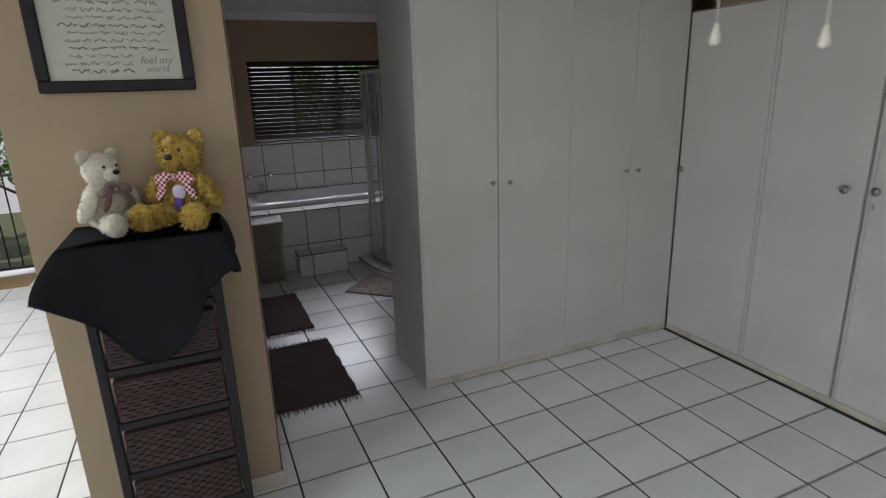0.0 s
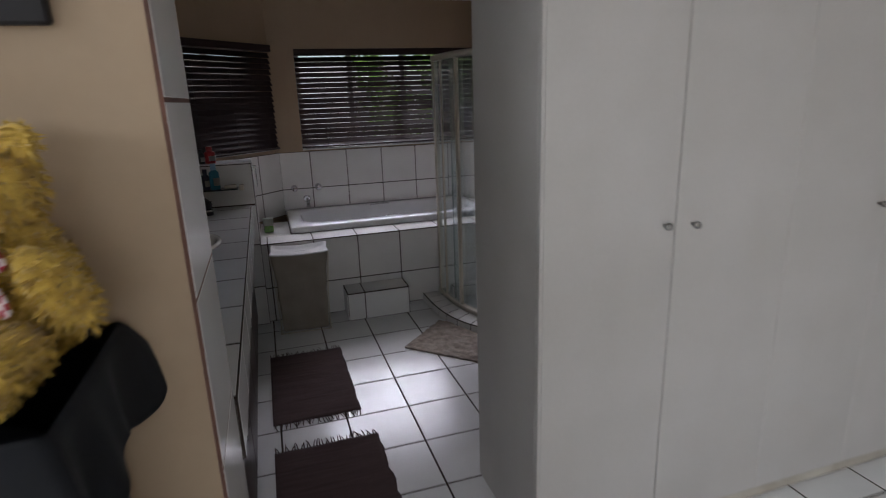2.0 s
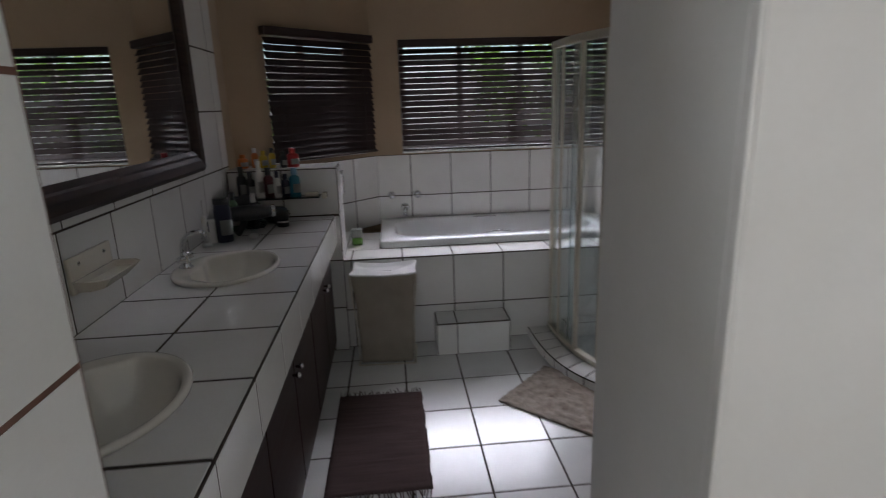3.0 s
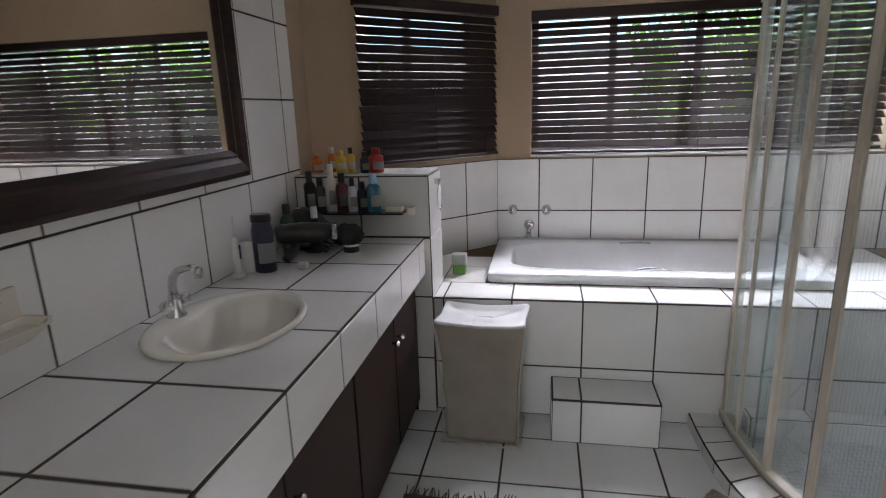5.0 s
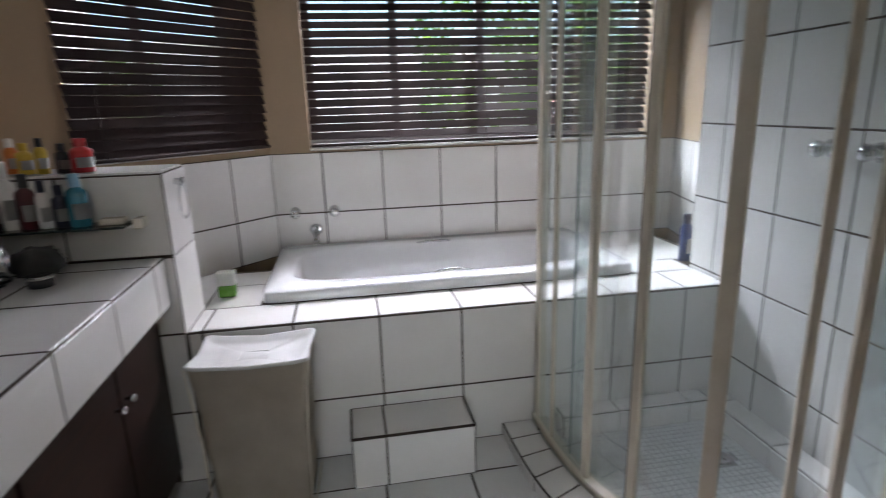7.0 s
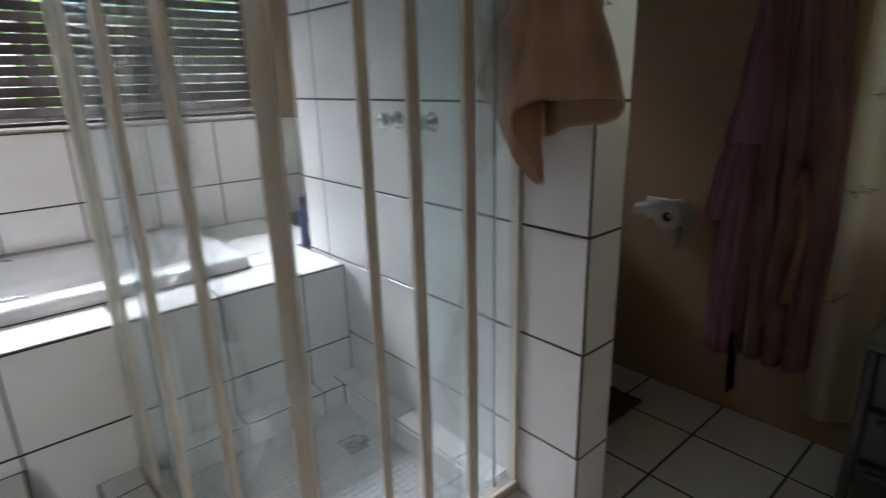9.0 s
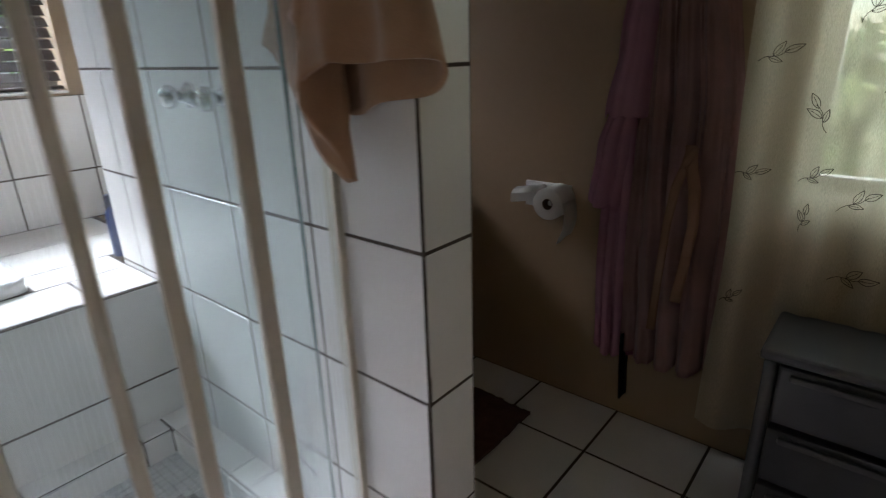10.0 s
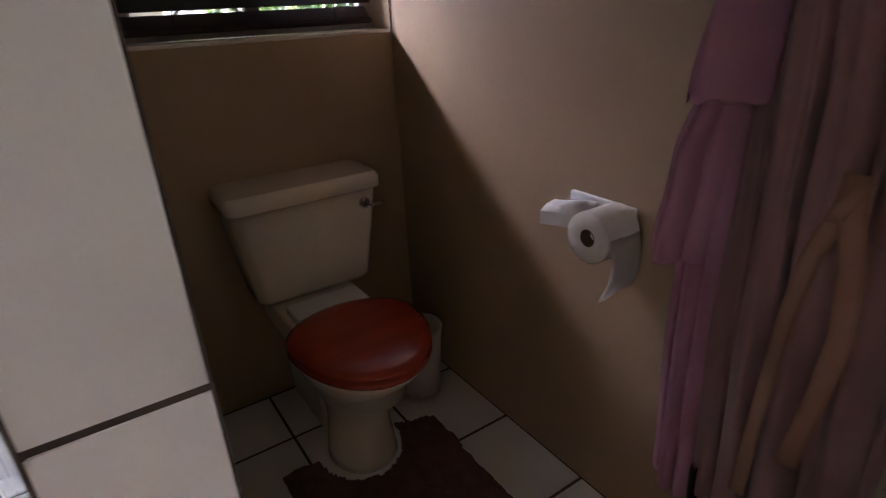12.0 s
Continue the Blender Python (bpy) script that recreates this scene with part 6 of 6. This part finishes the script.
# towel over the end of the shower rail
M_TOWEL = material("tan_brown_towel", (0.40, 0.235, 0.135), 0.98, second=(0.30, 0.17, 0.095), scale=7, fine=280, bump=0.8, sheen=0.3)
towel = thing("towel", "tan-brown towel hanging from a hook above the shower's edge", "towel", pose(0, 0, 0))
TOWEL_RIM = [(0.03, 1.90, 1.30), (0.105, 1.96, 1.305), (0.075, 2.035, 1.30), (0.125, 2.09, 1.30), (0.118, 2.165, 1.262), (0.085, 2.14, 1.175),
             (0.06, 2.125, 1.09), (0.055, 2.22, 1.175), (0.05, 2.35, 1.325), (0.012, 2.29, 1.30), (0.012, 2.15, 1.21), (0.012, 2.05, 1.235), (0.012, 1.945, 1.25)]


def towel_bell(top, cols, n):
    """A bell of cloth gathered at the hook; its rim runs smoothly through (off the wall, y, z)."""
    bm = bmesh.new()
    k = len(TOWEL_RIM)
    rim = []
    for i in range(cols):
        u = k * i / cols
        q, f = int(u), u - int(u)
        p0, p1, p2, p3 = (Vector(TOWEL_RIM[(q + o) % k]) for o in (-1, 0, 1, 2))
        rim.append(0.5 * (2 * p1 + (p2 - p0) * f + (2 * p0 - 5 * p1 + 4 * p2 - p3) * f * f + (3 * p1 - p0 - 3 * p2 + p3) * f ** 3))
    grid = []
    for j in range(n + 1):
        f = j / n
        spread = 0.2 + 0.8 * f ** 0.8
        row = []
        for i, r in enumerate(rim):
            z = top + (r.z - top) * f
            d = 0.035 + (r.x - 0.035) * spread + (0.014 * noise.noise((i * 0.12, f * 2.5, 3)) + 0.013 * math.sin(i * 0.3142 + 1.2 * f)) * (0.25 + 0.75 * f)
            y = 2.15 + (r.y - 2.15) * spread + 0.010 * noise.noise((i * 0.10, f * 2.4, 8)) * f
            row.append(bm.verts.new((1.884 - max(0.012, d), y, z)))
        grid.append(row)
    for a, b in zip(grid, grid[1:]):
        for i in range(cols):
            bm.faces.new((a[i], a[(i + 1) % cols], b[(i + 1) % cols], b[i])).smooth = True
    bm.faces.new(grid[0])
    bmesh.ops.recalc_face_normals(bm, faces=bm.faces[:])
    bmesh.ops.solidify(bm, geom=bm.faces[:], thickness=0.007)
    return bm


bm = towel_bell(1.72, 120, 40)
part("cloth", bm, M_TOWEL, towel)
part("loop", tube(bmesh.new(), [(1.83, 2.15, 1.655), (1.845, 2.15, 1.70), (1.855, 2.15, 1.72)], 0.004, 6), M_TOWEL, towel)
t = thing("wall_hook", "chrome hook on the tiled partition", "hook", pose(1.8875, 2.15, 1.715), "robe hooks")
part("hook", tube(bmesh.new(), [(0, 0, 0.02), (-0.025, 0, 0.015), (-0.035, 0, 0.005), (-0.032, 0, -0.004)], 0.005, 8), M_CHROME, t)

# ---- curtain and plastic drawers ----
def sheer():
    m = bpy.data.materials.new("cream_sheer_cotton")
    m.use_nodes = True
    t = m.node_tree
    for n in list(t.nodes):
        t.nodes.remove(n)
    out, tl, df, tr, m1, m2, no = (t.nodes.new("ShaderNode" + k) for k in ("OutputMaterial", "BsdfTranslucent", "BsdfDiffuse", "BsdfTransparent", "MixShader", "MixShader", "TexNoise"))
    tl.inputs[0].default_value = (0.74, 0.68, 0.52, 1)
    df.inputs[0].default_value = (0.68, 0.60, 0.44, 1)
    m1.inputs[0].default_value = 0.5
    no.inputs["Scale"].default_value = 220
    mr = t.nodes.new("ShaderNodeMapRange")
    mr.inputs[3].default_value, mr.inputs[4].default_value = 0.45, 0.92
    t.links.new(no.outputs[0], mr.inputs[0])
    t.links.new(tl.outputs[0], m1.inputs[1]); t.links.new(df.outputs[0], m1.inputs[2])
    t.links.new(mr.outputs[0], m2.inputs[0])
    t.links.new(tr.outputs[0], m2.inputs[1]); t.links.new(m1.outputs[0], m2.inputs[2])
    t.links.new(m2.outputs[0], out.inputs[0])
    return m
M_SHEER = sheer()
curtain = thing("curtain", "sheer cream curtain with embroidered brown leaf sprigs", "curtain", pose(0, 0, 0))
def curtain_x(y, z):
    """How far the curtain stands from the wall."""
    ph = (y - 1.0) * 42
    return EAST - 0.085 - 0.022 * math.sin(ph + 0.8 * noise.noise((y * 3, z, 4))) - 0.02 * noise.noise((y * 6, z * 1.2, 2)) - 0.05 * max(0.0, min(1.0, (y - 1.48) / 0.2))
bm = bmesh.new()
grid = []
for j in range(61):
    z = 2.12 - (2.12 - 0.17) * j / 60
    row = []
    for i in range(101):
        s = i / 100
        pinch = 0.06 * math.exp(-((z - 0.75) / 0.35) ** 2)
        y = 1.04 + (0.665 - pinch * 0.3) * s
        row.append(bm.verts.new((curtain_x(y, z), y, z)))
    grid.append(row)
for a, b in zip(grid, grid[1:]):
    for i in range(100):
        bm.faces.new((a[i], a[i + 1], b[i + 1], b[i])).smooth = True
part("cloth", bm, M_SHEER, curtain)
M_LEAF = material("brown_thread", (0.07, 0.05, 0.03), 0.8)
def sprig(y, z, s, turn):
    """Two or three outlined leaves on a stem, lying on the curtain."""
    bm = bmesh.new()
    c, d = math.cos(radians(turn)), math.sin(radians(turn))
    def on(u, v):
        yy, zz = y - (u * c - v * d) * s, z + (u * d + v * c) * s
        return (curtain_x(yy, zz) - 0.004, yy, zz)
    tube(bm, [on(-0.9 + 0.25 * k, 0.1 * math.sin(k)) for k in range(8)], 0.0011, 4)
    for bu, ang, l in ((0.0, 35, 1.0), (-0.25, -40, 0.8), (0.6, 5, 1.0)):
        ca, sa = math.cos(radians(ang)), math.sin(radians(ang))
        def leaf(t, side):
            u, v = t * l, side * 0.2 * l * math.sin(math.pi * t ** 0.8)
            return on(bu + u * ca - v * sa, u * sa + v * ca)
        for side in (-1, 1):
            tube(bm, [leaf(k / 8, side) for k in range(9)], 0.0011, 4)
        tube(bm, [leaf(k / 4, 0) for k in range(4)], 0.0008, 4)
    part("leaf_sprig", bm, M_LEAF, curtain, "embroidered brown leaf sprig")
for y, z, s, a in ((1.64, 1.28, 0.04, 20), (1.66, 0.985, 0.035, 10), (1.52, 1.13, 0.042, 115), (1.52, 0.98, 0.035, 30), (1.46, 1.38, 0.042, 60), (1.42, 0.92, 0.04, 30), (1.385, 1.22, 0.042, 50), (1.52, 0.86, 0.032, 80), (1.40, 0.72, 0.045, 10), (1.66, 0.62, 0.03, 40), (1.32, 1.02, 0.04, 70), (1.24, 1.24, 0.042, 20), (1.56, 1.5, 0.04, 45), (1.3, 1.48, 0.04, 130), (1.2, 0.8, 0.04, 15)):
    sprig(y, z, s, a)
rod = thing("curtain_rod", "white curtain rod above the small window", "curtain rod", pose(0, 0, 0))
part("rod", tube(bmesh.new(), [(EAST - 0.08, 1.04, 2.13), (EAST - 0.08, 1.72, 2.13)], 0.009, 10), M_WHITE, rod)
for y in (1.06, 1.70):
    part("bracket", B(EAST - 0.071, y - 0.008, 2.122, EAST, y + 0.008, 2.138, 0.002), M_WHITE, rod)

M_GREYPL = material("slate_grey_plastic", (0.055, 0.058, 0.066), 0.45, second=(0.042, 0.045, 0.052), scale=6, fine=160, bump=0.1)
M_GREYTOP = material("pale_slate_plastic", (0.09, 0.093, 0.10), 0.4, second=(0.075, 0.078, 0.084), scale=6, fine=160, bump=0.1)
dw = thing("plastic_drawers", "slate grey plastic drawer tower beneath the curtained window", "drawers", pose(2.60, 1.075, 0))
DX, DY, DZ = 0.25, 0.44, 0.60
part("top", B(-0.012, -0.012, DZ - 0.03, DX + 0.01, DY + 0.012, DZ, 0.014, seg=3), M_GREYTOP, dw, "paler moulded top")
for x in (0.014, DX - 0.014):
    for y in (0.014, DY - 0.014):
        part("post", tube(bmesh.new(), [(x, y, 0), (x, y, DZ - 0.031)], 0.016, 12), M_GREYTOP, dw)
part("back_panel", B(DX - 0.012, 0.031, 0.02, DX - 0.004, DY - 0.031, DZ - 0.032), M_GREYPL, dw)
for y in (0.006, DY - 0.012):
    part("side_panel", B(0.032, y, 0.02, DX - 0.032, y + 0.006, DZ - 0.032), M_GREYPL, dw)
for k in range(3):
    z = 0.03 + 0.182 * k
    d = part("drawer", B(0.004, 0.033, z, DX - 0.02, DY - 0.033, z + 0.165, 0.008, seg=2), M_GREYPL, dw)
    part("lip", B(-0.012, 0.06, z + 0.135, 0.0035, DY - 0.06, z + 0.152, 0.005, seg=2), M_GREYTOP, d)

# ---- garden outside the windows ----
def leafy(name, label, x, y, r, h, count, seed, tone, base=-0.25, low=0.3):
    rnd = random.Random(seed)
    t = thing(name, label, "tree" if h > 2.6 else "shrub", pose(x, y, base), "garden planting")
    bark = material("bark", (0.07, 0.05, 0.035), 0.9, second=(0.04, 0.03, 0.02), scale=12, bump=0.8)
    bm = tube(bmesh.new(), [(0, 0, 0), (0.05, 0.02, h * 0.3), (-0.03, 0.05, h * 0.62)], 0.09, 9, r1=0.04)
    for k in range(6):
        a = rnd.uniform(0, 6.28)
        z = h * rnd.uniform(0.25, 0.6)
        tube(bm, [(0.0, 0.02, z), (0.5 * r * math.cos(a), 0.5 * r * math.sin(a), z + h * 0.14), (0.85 * r * math.cos(a), 0.85 * r * math.sin(a), z + h * 0.24)], 0.03, 6, r1=0.008)
    part("trunk", bm, bark, t)
    lf = bmesh.new()
    clumps = [(rnd.uniform(-1, 1) * r, rnd.uniform(-1, 1) * r, h * rnd.uniform(low, 1.0), rnd.uniform(0.18, 0.42) * r) for _ in range(34)]
    for _ in range(count):
        cx, cy, cz, cr = clumps[int(rnd.random() * 34)]
        d = Vector((rnd.gauss(0, 1), rnd.gauss(0, 1), rnd.gauss(0, 0.8))).normalized() * cr * rnd.random() ** 0.4
        p = Vector((cx, cy, cz)) + d
        s = rnd.uniform(0.03, 0.075)
        u = Vector((rnd.gauss(0, 1), rnd.gauss(0, 1), rnd.gauss(0, 1))).normalized()
        v = u.orthogonal().normalized()
        lf.faces.new([lf.verts.new(q) for q in (p - u * s, p + v * s * 0.45, p + u * s, p - v * s * 0.45)])
    ml = bpy.data.materials.new("leaf_" + name)
    ml.use_nodes = True
    nt = ml.node_tree
    b = nt.nodes["Principled BSDF"]
    ge = nt.nodes.new("ShaderNodeNewGeometry")
    mx = nt.nodes.new("ShaderNodeMix")
    mx.data_type = "RGBA"
    mx.inputs[6].default_value, mx.inputs[7].default_value = (*tone, 1), (tone[0] * 1.8, tone[1] * 1.7, tone[2] * 1.2, 1)
    nt.links.new(ge.outputs["Random Per Island"], mx.inputs[0])
    nt.links.new(mx.outputs[2], b.inputs["Base Color"])
    b.inputs["Roughness"].default_value = 0.5
    part("crown", lf, ml, t)


leafy("garden_tree", "leafy green garden tree outside the bath window", 2.7, 8.3, 1.3, 3.8, 4200, 1, (0.075, 0.15, 0.025))
leafy("garden_tree", "leafy green tree farther down the garden", 4.2, 8.6, 1.6, 4.2, 5000, 2, (0.07, 0.13, 0.025))
leafy("garden_shrub", "dense green shrub outside the bay window", -2.4, 6.6, 0.9, 2.2, 3600, 3, (0.05, 0.10, 0.02))
leafy("garden_shrub", "dense green shrub by the toilet window", 4.3, 7.4, 0.8, 2.2, 4000, 4, (0.05, 0.10, 0.02))
leafy("garden_shrub", "green shrub outside the curtained window", 5.2, 1.3, 0.9, 2.3, 5000, 5, (0.05, 0.10, 0.02))
# pale wall with coping, added to brighten the blinds' gaps; a brick-red block before it
gw = thing("garden_wall", "pale wall added beyond the trees as a bright backdrop", "garden wall", pose(-9, 10.4, -0.25))
part("wall", B(0, 0, 0, 22, 0.22, 2.6), material("pale_lilac_plaster", (0.72, 0.69, 0.73), 0.9, second=(0.62, 0.60, 0.64), scale=3, bump=0.4), gw)
part("coping", B(-0.03, -0.03, 2.6005, 22.03, 0.25, 2.68, 0.01), material("pale_concrete", (0.42, 0.40, 0.37), 0.9), gw, "pale concrete coping")
planter = thing("garden_red_block", "brick-red block in the garden", "planter", pose(-0.6, 7.2, -0.25))
part("box", B(-0.5, -0.2, 0, 0.5, 0.2, 1.62, 0.01), material("red_brown_brick", (0.26, 0.07, 0.05), 0.9, second=(0.16, 0.05, 0.035), scale=14, bump=0.6), planter)
part("rim", B(-0.53, -0.23, 1.6205, 0.53, 0.23, 1.67, 0.01), material("red_brick_rim", (0.30, 0.09, 0.06), 0.9), planter)

# ---- tiles, last ----
# floor
def in_room(x, y):
    if y > 3.2 and x > -1.1: return False
    if x > 2.36 and y < SOUTH: return False
    if x > 0.52 and 0.52 < y < SOUTH: return False
    return y < 4.6 and x < 2.94
near, far = [], []
for i in range(-12, 9):
    for j in range(-15, 14):
        x, y = (i + 0.5) * P, (j + 0.5) * P
        x0, x1, y0, y1 = i * P, i * P + P, j * P, j * P + P
        if x > 0 and y > SOUTH - P:
            x1 = min(x1, EAST)
        if y > 0:
            y1 = min(y1, 4.6)
        if x > -1.1 and y1 > 3.22: y1 = 3.25 if x > 2.04 else 3.22
        if y1 - y0 < 0.02 or x1 - x0 < 0.02 or not in_room((x0 + x1) / 2, (y0 + y1) / 2):
            continue
        (near if -1.3 < x and y > -1.4 else far).append((x0, x1, y0, y1))
flat = pose(0, 0, 0, 90, 0, 0)
for n, (x0, x1, y0, y1) in enumerate(near):
    ob = new("tile", tile_mesh(x1 - x0 - JOINT, y1 - y0 - JOINT, M_FLOOR))
    ob.parent = floor
    ob.matrix_local = Matrix.Translation(((x0 + x1) / 2, (y0 + y1) / 2, -0.008 + random.uniform(0, 0.0005))) @ flat @ pose(0, 0, 0, random.uniform(-0.1, 0.1), 0, random.uniform(-0.1, 0.1))
bm = bmesh.new()
for x0, x1, y0, y1 in far:
    box(bm, x0 + JOINT / 2, y0 + 0.0042, -0.02, x1 - JOINT / 2, y1 - JOINT / 2, 0)
tagged(part("tiles", bm, M_FLOOR, floor), kind="stuff")

# north wall over the bath, and the two bay walls
m, length = frame_of((2.28, BATH_Y), (-0.136, BATH_Y))
tiles(wall_n, m, lines(0.005, length, P, length - 0.273), [0.60, 0.835, 1.172], grout=M_GROUT)
m, length = frame_of(BAY0, BAY1)
tiles(wall_bay, m, lines(0.0, length - 0.03, P, 0.26), [0.60, 0.835, 1.172], grout=M_GROUT)
m, length = frame_of((2.05, 3.42), (2.28, BATH_Y))
tiles(wall_bay_e, m, lines(0.1, length, P, length), [0.60, 0.835, 1.172], grout=M_GROUT)
# vanity wall
m, length = frame_of((WEST, 3.436), (WEST, 0.37))
y_of = lambda y: 3.436 - y
tiles(wall_w, m, lines(y_of(3.253), length, P, y_of(2.752)), [0.90, 1.235], grout=M_GROUT)
tiles(wall_w, m, lines(y_of(2.457), length, P, y_of(2.457)), [1.235, 1.30], grout=M_GROUT)
tiles(wall_w, m, lines(y_of(3.253), length, P, y_of(2.79)), [1.235, 1.565, 1.895, 2.225, 2.54], skip=[(y_of(2.60), y_of(0.66), 1.30, 2.20)], grout=M_GROUT)
# end of the pier, with its red-brown joints
m, length = frame_of((-0.402, 0.37), (-0.402, 0.03))
tiles(pier, m, [0.0, length], lines(0.0, 2.54, P, 1.615 - 4 * P), grout=M_GROUT2)
# shower partition: shower face, end face
zrows = lines(0.0, 2.54, P, 0.291)
m, length = frame_of((1.896, 2.0), (1.896, 3.5))
tiles(wall_sh, m, lines(0.0, length, P, 0.335), zrows, grout=M_GROUT)
m, length = frame_of((2.04, 2.008), (1.888, 2.008))
tiles(wall_sh, m, [0.0, length], zrows, grout=M_GROUT)
